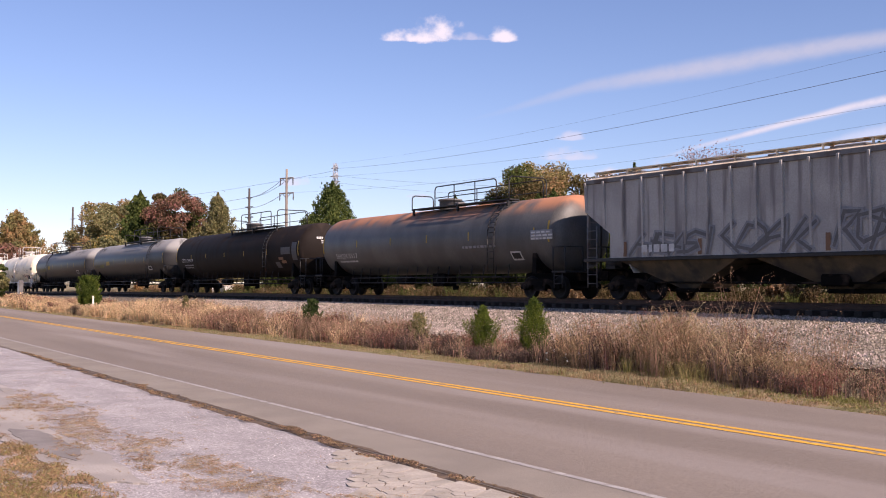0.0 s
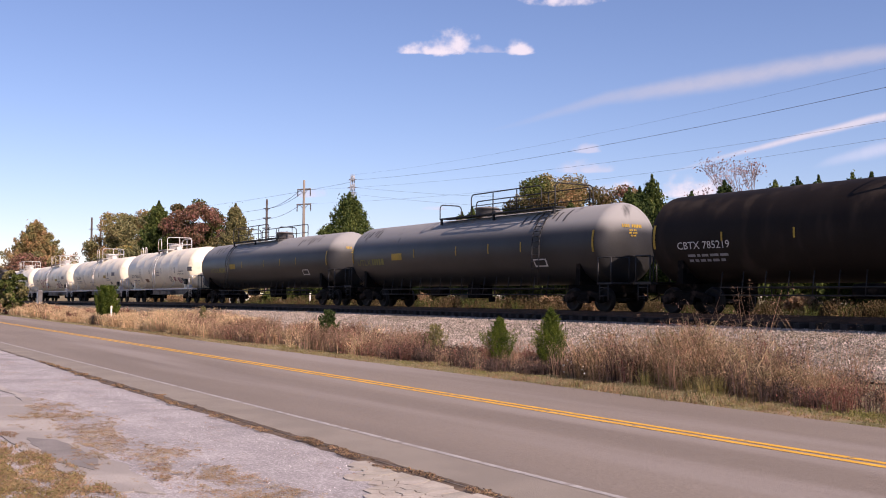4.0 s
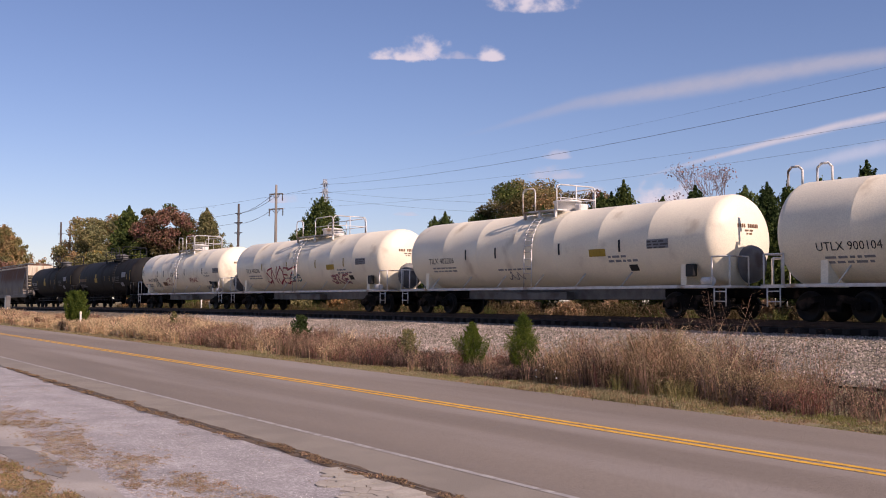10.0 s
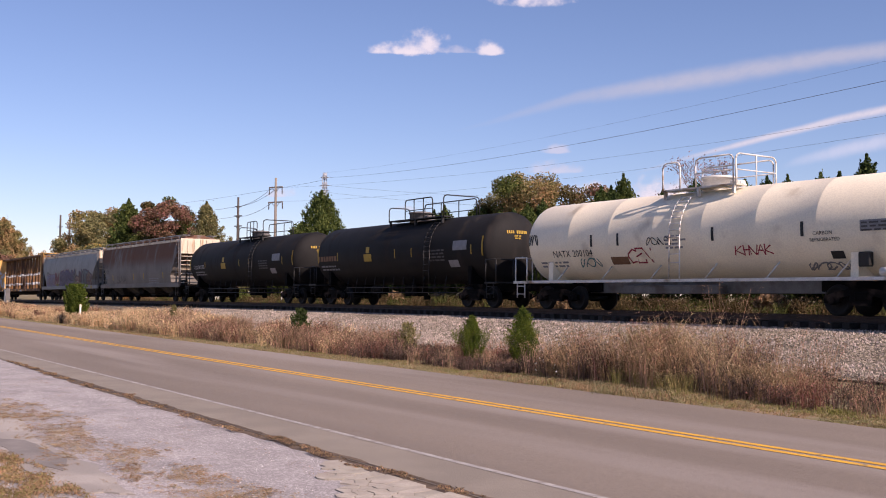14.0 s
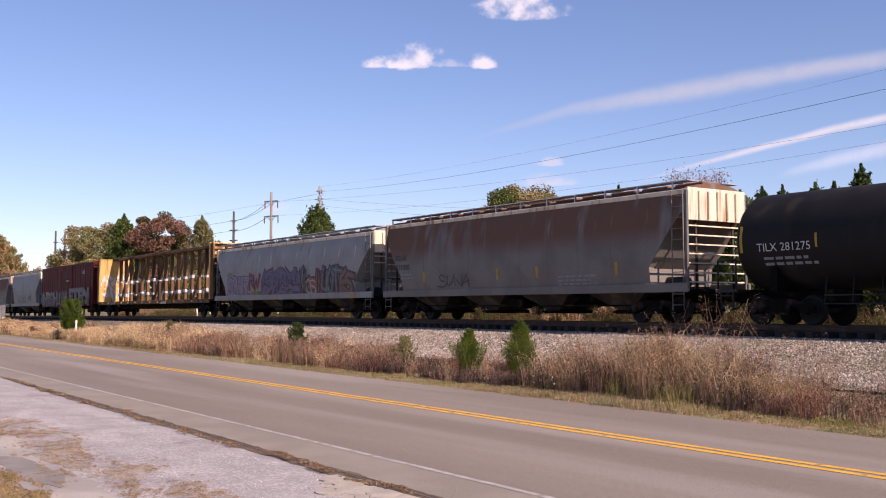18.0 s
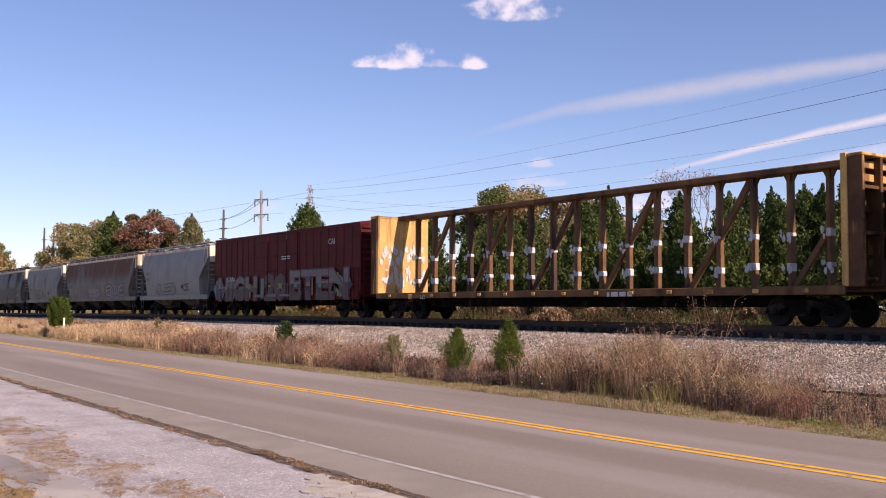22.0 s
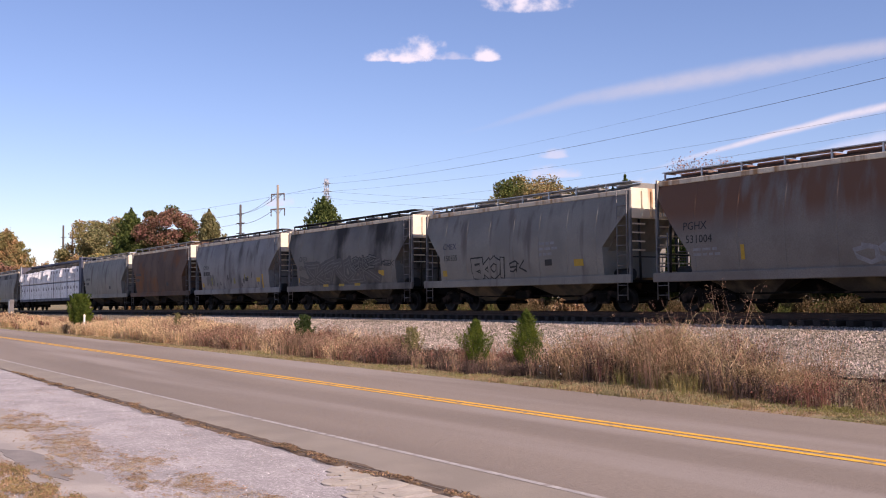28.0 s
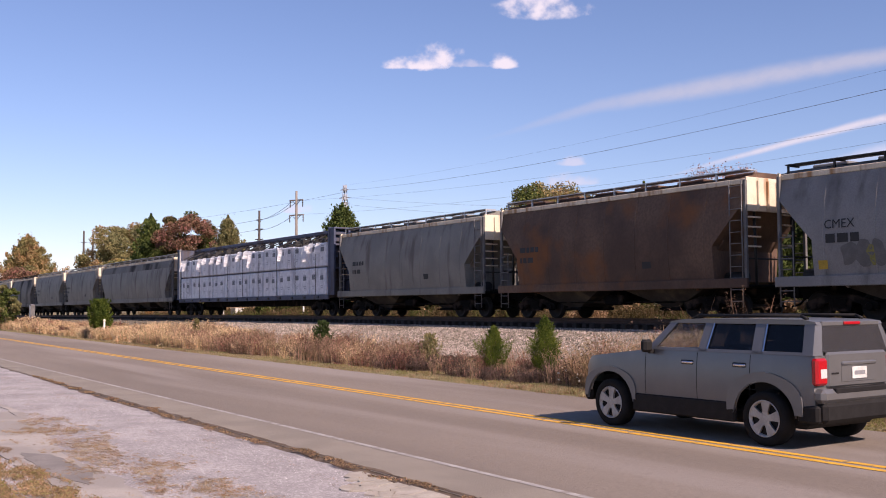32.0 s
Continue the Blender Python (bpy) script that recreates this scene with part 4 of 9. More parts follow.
def wild(car, shapes, x0, x1, z0, z1, wrap, coats, seed=1, jumble=0.12, name="graffiti", label="sprayed graffiti lettering", slant=0.1):
    """Sprayed letter shapes drawn with a broad nozzle. coats: paint, width of the stroke, step off the side; one part for each letter and coat."""
    r = random.Random(seed)
    pitch = (x1 - x0) / len(shapes)
    for k, ch in enumerate(shapes):
        lines = []
        for line in GLYPHS[ch]:
            pts = []
            for u, w in line:
                u2, w2 = u + r.uniform(-jumble, jumble), w + r.uniform(-jumble, jumble) * 0.7
                pts.append((x0 + pitch * (k - 0.08 + 1.16 * u2) + slant * (w2 - 0.5) * pitch, z0 + (z1 - z0) * min(1.05, max(-0.02, w2))))
            lines.append(pts)
        for paint, width, off in coats:
            for pts in lines:
                run = [Vector(pts[0])]
                for p, q in zip(pts, pts[1:]):
                    n = max(1, int((Vector(q) - Vector(p)).length / 0.25))
                    run += [Vector(p).lerp(Vector(q), (i + 1) / n) for i in range(n)]
                tips = ((run[0] - run[1]).normalized(), (run[-1] - run[-2]).normalized())
                run[0], run[-1] = run[0] + tips[0] * width * 0.38, run[-1] + tips[1] * width * 0.38
                v = []
                for i, p in enumerate(run):
                    e = (run[min(i + 1, len(run) - 1)] - run[max(i - 1, 0)]).normalized()
                    back = (p - run[max(i - 1, 0)]).normalized() if i else e
                    q = Vector((-e.y, e.x)) * width / 2 * min(1.5, 1 / max(0.4, e.dot(back))) * r.uniform(0.92, 1.08)
                    for w in (p - q, p + q):
                        f = wrap(w.x, w.y)
                        v.append((f[0], f[1] - off - 0.0004 * i, f[2]))
                Geo().add(v, [(2 * i, 2 * i + 1, 2 * i + 3, 2 * i + 2) for i in range(len(run) - 1)]).ob(name, paint, car, label)


def blobs(car, x0, x1, z0, z1, wrap, material, count, seed=1, name="graffiti_fill", label=""):
    """Sprayed bubble shapes."""
    r = random.Random(seed)
    for k in range(count):
        g = Geo()
        cx, cz = x0 + (x1 - x0) * (k + 0.5) / count, (z0 + z1) / 2
        rx, rz = (x1 - x0) / count * r.uniform(0.5, 0.72), (z1 - z0) / 2 * r.uniform(0.75, 1.0)
        ph = r.uniform(0, 6)
        ring = [(cx + rx * math.cos(a) * (1 + 0.25 * math.sin(3 * a + ph)), cz + rz * math.sin(a) * (1 + 0.2 * math.sin(2 * a + ph))) for a in (6.2832 * i / 18 for i in range(18))]
        ring = [(x, min(max(h, z0), z1)) for x, h in ring]
        g.add([wrap(cx, cz)] + [wrap(x, h) for x, h in ring], [(0, i + 1, (i + 1) % 18 + 1) for i in range(18)])
        g.ob(name, material, car, label)


def tank_car(L, x, paint, label, R=1.5, gap=0.9, style="dark", steel="dark_steel", dome=(0.0, -2.5, 4.5), zb=1.0, flip=False):
    half = L / 2
    car = thing("tank_car", on_track(x), label, "tank car", "train cars")
    CARS.append((car, x))
    zc, e = zb + R, half - gap
    h = R * 0.42
    heads = [(e - h + h * math.sin(a), R * math.cos(a)) for a in (math.pi / 2 * i / 9 for i in range(10))]
    heads[-1] = (e, 0.02)
    pr = [(-a, r) for a, r in reversed(heads)] + heads
    body = []
    rings = 7
    for (xa, ra), (xb, rb) in zip(pr, pr[1:]):
        body.append((xa, ra))
        if xa < 0 < xb and style == "white":
            for i in range(1, rings):
                s = xa + (xb - xa) * i / rings
                body += [(s - 0.04, R), (s - 0.02, R + 0.005), (s + 0.02, R + 0.005), (s + 0.04, R)]
    body.append(pr[-1])
    Geo().lathe(body, (0, zc), 0, 56).ob("tank", paint, car)
    # saddles and sills
    xb = half - 2.55
    for s in (-1, 1):
        sd = Geo().prism([(-1.35, 0.98), (1.35, 0.98), (1.32, zc - 0.75), (0.9, zc - 1.2), (-0.9, zc - 1.2), (-1.32, zc - 0.75)], s * xb - 0.12, s * xb + 0.12, 0)
        sd.ob("saddle", paint if style == "white" else "underframe", car)
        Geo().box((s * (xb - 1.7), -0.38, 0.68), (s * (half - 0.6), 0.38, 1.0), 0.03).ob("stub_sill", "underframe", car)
        pf = Geo().box((s * (half - 1.35), -1.5, 0.98), (s * (half - 0.55), 1.5, 1.05), 0.015)
        pf.ob("end_platform", steel, car)
        for y in (-1.46, 1.46):
            q = y / 1.46
            rl = Geo().pipe([(s * (half - 1.3), y, 1.03), (s * (half - 1.3), y, 1.95), (s * (half - 0.62), y, 1.95), (s * (half - 0.62), y, 1.03)], 0.028)
            rl.pipe([(s * (half - 0.62), y, 1.95), (s * (half - 0.6), 0.6 * q, 1.95), (s * (half - 0.6), 0.6 * q, 1.05)], 0.025)
            rl.ob("end_railing", steel, car)
        for y in (-1.48, 1.48):
            ladder(s * (half - 1.2), s * (half - 0.75), y, 0.42, 1.02, 2).ob("step", steel, car)
        bogie(car, s * xb)
    if style == "white":
        for y in (-1.45, 1.38):
            Geo().box((-(half - 1.3), y, 0.98), (half - 1.3, y + 0.07, 1.08), 0.01).ob("side_sill", steel, car)
        Geo().box((-(xb - 1.0), -0.3, 0.62), (xb - 1.0, 0.3, 1.02), 0.02).box((-3.2, -0.75, 0.6), (1.1, -0.3, 0.9), 0.03).ob("centre_sill", "grey_steel", car)
        k = -(half - 3.0)
        while k < half - 3.0:
            Geo().tube((k, -1.42, 1.06), (k + 0.3, -1.18, zc - 0.95), 0.025, 6).ob("strut", steel, car)
            k += 2.3
    else:
        for y in (-1.25, 1.25):
            gr = Geo()
            for zz in (0.62, 0.86):
                gr.tube((-(xb - 1.6), y, zz), (xb - 1.6, y, zz), 0.022, 6)
            k = -(xb - 1.6)
            while k < xb - 1.5:
                gr.tube((k, y, 0.62), (k, y * 0.9, zb + 0.35), 0.018, 6)
                k += 0.85
            gr.ob("lower_handrail", steel, car)
        Geo().box((-0.5, -0.35, 0.45), (0.5, 0.35, zb + 0.15), 0.05).lathe([(0.3, 0.13), (0.5, 0.16)], (0.9, 0), 2, 12).ob("bottom_outlet", "underframe", car)
        Geo().tube((-2.6, -0.75, 0.75), (-1.6, -0.75, 0.75), 0.22, 14).ob("brake_cylinder", "underframe", car)
    # top fittings
    zt = zb + 2 * R
    mx, a, b = (q + MARKS[0] for q in dome)
    Geo().lathe([(zt - 0.12, 0.5), (zt + 0.34, 0.5), (zt + 0.34, 0.56), (zt + 0.4, 0.56), (zt + 0.42, 0.5), (zt + 0.45, 0.3)], (mx, 0), 2, 24).ob("manway", steel if style == "white" else "grey_steel", car)
    Geo().box((mx + 0.62, -0.22, zt - 0.08), (mx + 0.95, 0.22, zt + 0.24), 0.04).tube((mx + 0.4, -0.1, zt + 0.42), (mx - 0.3, 0.3, zt + 0.5), 0.03, 6).ob("valve", steel if style == "white" else "grey_steel", car)
    for y, q in ((-1.0, -1.0), (0.45, 0.9)):
        pl = Geo().box((a, y, zt - 0.02), (b, y + 0.55, zt + 0.03))
        for k in (a + 0.1, (a + b) / 2, b - 0.1):
            pl.box((k - 0.04, q, zt - 0.28), (k + 0.04, q + 0.1, zt))
        pl.ob("walkway", steel, car)

    def hoop(p, q, top, posts=(), mid=0.0):
        """A rail on two posts with rounded upper corners, between two feet."""
        p, q = Vector(p), Vector(q)
        d = (q - p).normalized()
        up = Vector((0, 0, 1))
        g = Geo().pipe([p, p + up * (top - 0.16), p + up * (top - 0.05) + d * 0.05, p + up * top + d * 0.16, q + up * top - d * 0.16, q + up * (top - 0.05) - d * 0.05, q + up * (top - 0.16), q], 0.026, 8)
        for t in posts:
            g.tube(p.lerp(q, t), p.lerp(q, t) + up * top, 0.024, 6)
        if mid:
            g.tube(p + up * mid, q + up * mid, 0.02, 6)
        return g.ob("top_railing", steel, car)
    zr, w = zt - 0.04, 0.98
    if style == "white":
        hoop((a, -w, zr), (a + 0.75, -w, zr), 0.95)
        hoop((b, -w, zr), (b, w, zr), 1.0, (0.5,), 0.5)
        hoop((a, w, zr), (b - 0.1, w, zr), 0.95, (0.5,), 0.5)
        hoop((mx - 0.1, -w, zr), (b - 0.1, -w, zr), 0.98, (), 0.5) if b - mx > 1.0 else None
        lx = a + 1.05
    elif flip:
        hoop((a, -w, zr), (a, w, zr), 0.98)
        hoop((a + 0.9, -w, zr), (mx - 0.2, -w, zr), 0.95, (0.33, 0.67), 0.45)
        hoop((a + 0.2, w, zr), (b, w, zr), 0.95, (0.33, 0.67), 0.45)
        hoop((b, -w, zr), (b, 0.2, zr), 0.7)
        lx = a + 0.45
    else:
        hoop((b, -w, zr), (b, w, zr), 0.98)
        hoop((mx + 0.2, -w, zr), (b - 0.85, -w, zr), 0.95, (0.33, 0.67), 0.45)
        hoop((a + 0.1, w, zr), (b - 0.2, w, zr), 0.95, (0.33, 0.67), 0.45)
        hoop((a, -w, zr), (a, 0.2, zr), 0.7)
        lx = b - 0.42
    ld = Geo()
    for dx in (-0.22, 0.22):
        pts = [(lx + dx, -(R + 0.1) * math.sin(t), zc + (R + 0.1) * math.cos(t)) for t in (0.65 + 0.92 * i / 7 for i in range(8))]
        ld.pipe(pts + [(lx + dx, -R - 0.12, 1.0)], 0.022)
    for i in range(11):
        t = 0.7 + 0.13 * i
        p = (-(R + 0.1) * math.sin(t), zc + (R + 0.1) * math.cos(t)) if t < 1.57 else (-R - 0.12, zc - (t - 1.57) * 2.1)
        ld.tube((lx - 0.22, p[0], p[1]), (lx + 0.22, p[0], p[1]), 0.016, 6)
    ld.ob("side_ladder", steel, car)
    if style == "dark":
        flat = lambda px, h: (px, -math.sqrt((R + 0.012) ** 2 - (h - zc) ** 2), h)
        for s in (-1, 1):
            patch(car, s * (e - h) - 0.05, s * (e - h) + 0.05, zc - 0.35, zc + 0.45, flat, "ink_yellow", "reflector_strip", 5)
    couplers(car, half)
    return car, on_tank(R, zc), zc, half


def end_stencil(car, half, zc, R, gap, ink, lines, label):
    """Stencilled lines on a dished tank end: a bar for each character, laid on the curve."""
    e, h = half - gap, R * 0.42
    for z, size, text in lines:
        pitch = size * 0.72
        y = -0.1 - pitch * len(text) / 2
        for word in text.split(" "):
            g = Geo()
            for k in range(len(word)):
                c = y + pitch * (k + 0.4)
                f = (c * c + z * z) / (R * R)
                x = e - h + h * math.sqrt(max(0.0, 1 - f))
                slope = -h * z / (R * R * math.sqrt(max(0.05, 1 - f)))
                q = [(c - pitch * 0.36, -size / 2), (c + pitch * 0.36, -size / 2), (c + pitch * 0.36, size / 2), (c - pitch * 0.36, size / 2)]
                g.add([(x + slope * d + 0.012, yy, zc + z + d) for yy, d in q], [(0, 1, 2, 3)])
            y += pitch * (len(word) + 1)
            g.ob("end_lettering", ink, car, label)


def hopper_car(L, x, paint, label, bays=2, style="curved", roof="grey_steel", end="cream", eave=4.1, bay="bay_dark", sill=None, slats=0):
    half = L / 2
    car = thing("covered_hopper_car", on_track(x), label, "hopper car", "train cars")
    CARS.append((car, x))
    xe, z0 = half - 0.62, 1.42 if style == "rib" else 1.22
    slope, hi, lo = (1.2, 0.6, 0.32) if style == "rib" else (1.5, 0.85, 0.2) if L > 16 else (1.2, 0.78, 0.36)
    kz, zv = z0 + hi * (eave - z0), z0 + lo * (eave - z0)
    levels = sorted([z0 + (eave - z0) * i / 12 for i in range(13)] + [kz, zv])
    steps = len(levels) - 1

    def wid(z):
        t = (z - z0) / (eave - z0)
        return 1.52 if style == "rib" else 1.4 + 0.2 * math.sin(math.pi * (0.1 + 0.85 * min(1.0, max(0.0, t)))) ** 0.8 - 0.17 * max(0.0, t) ** 3

    def lim(z):
        return xe - slope * min(1.0, max(0.0, (kz - z) / (kz - zv)))
    body = Geo()
    for s in (-1, 1):
        v = []
        for z in levels:
            v += [(-lim(z), s * wid(z), z), (lim(z), s * wid(z), z)]
        body.add(v, [(2 * i, 2 * i + 1, 2 * i + 3, 2 * i + 2) for i in range(steps)], True)
        v = []
        for z in levels:
            v += [(s * lim(z), -wid(z), z), (s * lim(z), wid(z), z)]
        body.add(v, [(2 * i, 2 * i + 1, 2 * i + 3, 2 * i + 2) for i in range(steps)], False)
    body.add([(-lim(z0), -wid(z0), z0), (lim(z0), -wid(z0), z0), (lim(z0), wid(z0), z0), (-lim(z0), wid(z0), z0)], [(0, 1, 2, 3)])
    body.ob("body", paint, car)
    we = wid(eave)
    rf = [(-we - 0.03, eave - 0.04), (-we - 0.03, eave + 0.05), (-we * 0.72, eave + 0.2), (-we * 0.36, eave + 0.27), (we * 0.36, eave + 0.27), (we * 0.72, eave + 0.2), (we + 0.03, eave + 0.05), (we + 0.03, eave - 0.04)]
    Geo().prism(rf, -xe, xe, 0).ob("roof", roof if style != "rib" else "cream", car)
    for s in (-1, 1):
        Geo().box((-xe - 0.02, s * (we + 0.03) - 0.03, eave - 0.1), (xe + 0.02, s * (we + 0.03) + 0.03, eave + 0.06), 0.015).ob("top_rail", end if style != "brown" else paint, car)
    # seams or ribs on the sides
    n = round((2 * xe) / (0.93 if style == "rib" else 1.62))
    if style == "rib":
        for s in (-1, 1):
            for i in range(n + 1):
                k = -xe + 2 * xe * i / n
                zlo = z0 if abs(k) < lim(z0) else zv + (abs(k) - lim(z0)) / slope * (kz - zv)
                rb = Geo().add([(k - 0.05, s * 1.52, zlo), (k + 0.05, s * 1.52, zlo), (k + 0.05, s * 1.52, eave), (k - 0.05, s * 1.52, eave),
                                (k - 0.035, s * 1.545, zlo), (k + 0.035, s * 1.545, zlo), (k + 0.035, s * 1.64, eave - 0.05), (k - 0.035, s * 1.64, eave - 0.05)],
                               [(4, 5, 6, 7), (0, 1, 5, 4), (1, 2, 6, 5), (2, 3, 7, 6), (3, 0, 4, 7)])
                rb.ob("rib", paint, car)
    else:
        for s in (-1, 1):
            for i in range(1, n):
                sm = Geo()
                k = -xe + 2 * xe * i / n
                lv = [z for z in levels if lim(z) > abs(k)]
                v = []
                for z in lv:
                    for dx, dy in ((-0.03, 0), (-0.015, 0.012), (0.015, 0.012), (0.03, 0)):
                        v.append((k + dx, s * (wid(z) + dy), z))
                sm.add(v, [(4 * j + q, 4 * j + q + 1, 4 * j + q + 5, 4 * j + q + 4) for j in range(len(lv) - 1) for q in range(3)], True)
                sm.ob("weld_seam", paint, car)
    # sills, end platforms, posts
    for s in (-1, 1):
        if style == "rib":
            Geo().box((-half + 0.5, s * 1.52 - 0.05, 1.34), (half - 0.5, s * 1.52 + 0.05, 1.46), 0.015).ob("side_sill", "dark_steel", car)
        else:
            Geo().box((-half + 0.5, s * 1.5 - 0.06, 1.0), (half - 0.5, s * 1.5 + 0.06, 1.3), 0.02).ob("side_sill", sill or paint, car)
        Geo().box((s * (half - 2.7), -0.36, 0.68), (s * (half - 0.6), 0.36, 1.02), 0.03).ob("stub_sill", "underframe", car)
        Geo().box((s * (half - 1.3), -1.44, 1.02), (s * (half - 0.5), 1.44, 1.1), 0.015).ob("end_platform", "underframe", car)
        for y in (-1.42, 1.42):
            Geo().box((s * (half - 0.62) - 0.05, y - 0.05, 1.1), (s * (half - 0.62) + 0.05, y + 0.05, eave), 0.01).ob("end_post", "grey_steel", car)
            ladder(s * (half - 1.15), s * (half - 0.68), y * 1.07, 0.42, 2.6 if y * s > 0 else eave, 7 if y * s > 0 else 11, 0.016).ob("end_ladder", "grey_steel", car)
        tp = Geo().box((s * xe - 0.0, -1.4, eave - 0.95), (s * (xe + 0.05), 1.4, eave + 0.1), 0.01)
        for k in (-0.9, -0.45, 0, 0.45, 0.9):
            tp.box((s * (xe + 0.04), k - 0.03, eave - 0.9), (s * (xe + 0.12), k + 0.03, eave), 0.01)
        tp.ob("end_panel", end, car)
        for q in range(slats or (2 if L > 16 else 4)):
            zz = eave - 1.15 - 0.3 * q
            Geo().box((s * (half - 0.64) - 0.02, -1.4, zz), (s * (half - 0.64) + 0.02, 1.4 if slats else -0.7, zz + 0.05), 0.008).ob("end_rung", end, car)
        br = Geo().tube((s * (xe - 0.05), -0.9, 1.1), (s * (xe - 0.1), -0.9, eave - 0.9), 0.045, 8).tube((s * (xe - 0.05), 0.9, 1.1), (s * (xe - 0.1), 0.9, eave - 0.9), 0.045, 8)
        br.tube((s * (half - 0.7), -1.4, 1.9), (s * (half - 0.7), 1.4, 1.9), 0.025, 6)
        br.ob("end_brace", "dark_steel", car)
        bogie(car, s * (half - 2.35))
    for s in (-1, 1):
        q = lim(z0)
        Geo().add([(s * (q + 0.25), -1.3, zv + 0.2), (s * (q + 0.25), 1.3, zv + 0.2), (s * (q - 0.9), 1.3, 0.95), (s * (q - 0.9), -1.3, 0.95), (s * (q + 0.2), -1.3, zv + 0.2), (s * (q + 0.2), 1.3, zv + 0.2), (s * (q - 0.95), 1.3, 0.95), (s * (q - 0.95), -1.3, 0.95)],
                  [(0, 1, 2, 3), (7, 6, 5, 4), (0, 4, 5, 1), (1, 5, 6, 2), (2, 6, 7, 3), (3, 7, 4, 0)]).ob("slope_sheet", paint, car)
        Geo().tube((s * (half - 1.9), -0.85, 1.32), (s * (half - 1.1), -0.85, 1.32), 0.2, 14).box((s * (half - 1.7), -1.2, 1.1), (s * (half - 1.3), -0.6, 1.2), 0.02).ob("brake_reservoir", "dark_steel", car)
    # bays under the body
    span = 2 * lim(z0)
    w = span / bays
    for i in range(bays):
        c = -span / 2 + w * (i + 0.5)
        a, d = w * 0.47, 0.3
        g = Geo().add([(c - a, -1.42, z0), (c + a, -1.42, z0), (c + a, 1.42, z0), (c - a, 1.42, z0), (c - d, -0.75, 0.42), (c + d, -0.75, 0.42), (c + d, 0.75, 0.42), (c - d, 0.75, 0.42)],
                      [(0, 1, 5, 4), (1, 2, 6, 5), (2, 3, 7, 6), (3, 0, 4, 7), (4, 5, 6, 7)])
        g.ob("discharge_bay", bay, car)
        Geo().box((c - 0.42, -0.85, 0.3), (c + 0.42, 0.85, 0.43), 0.02).tube((c - 0.25, -1.1, 0.36), (c - 0.25, 1.1, 0.36), 0.03, 6).ob("outlet_gate", "underframe", car)
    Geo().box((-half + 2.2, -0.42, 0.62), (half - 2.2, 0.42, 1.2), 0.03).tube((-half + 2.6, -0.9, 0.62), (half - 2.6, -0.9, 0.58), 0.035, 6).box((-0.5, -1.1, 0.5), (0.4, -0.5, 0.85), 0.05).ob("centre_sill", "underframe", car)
    # running boards and hatches on the roof
    for s in (-1, 1):
        rb = Geo().box((-xe + 0.1, s * 0.98 - 0.26, eave + 0.33), (xe - 0.1, s * 0.98 + 0.26, eave + 0.36))
        k = -xe + 0.2
        while k < xe:
            rb.box((k - 0.025, s * 1.22 - 0.025, eave + 0.05), (k + 0.025, s * 1.22 + 0.025, eave + 0.35)).box((k - 0.02, s * 0.98 - 0.26, eave + 0.29), (k + 0.02, s * 0.98 + 0.26, eave + 0.33))
            k += 1.55
        rb.ob("running_board", ("dark_steel" if paint in ("hopper_dark", "hopper_blue") else "galvanised") if style != "rib" else "cream", car)
    nh = 3 * bays
    for i in range(nh):
        k = -xe + 2 * xe * (i + 0.5) / nh
        Geo().box((k - 0.6, -0.45, eave + 0.25), (k + 0.6, 0.45, eave + 0.36), 0.03).ob("hatch_cover", roof, car)
    couplers(car, half)
    return car, (lambda px, h: (px + MARKS[0], -wid(min(max(h, z0), eave)) - 0.014, h)) if style != "rib" else on_plane(-1.52), lim, half


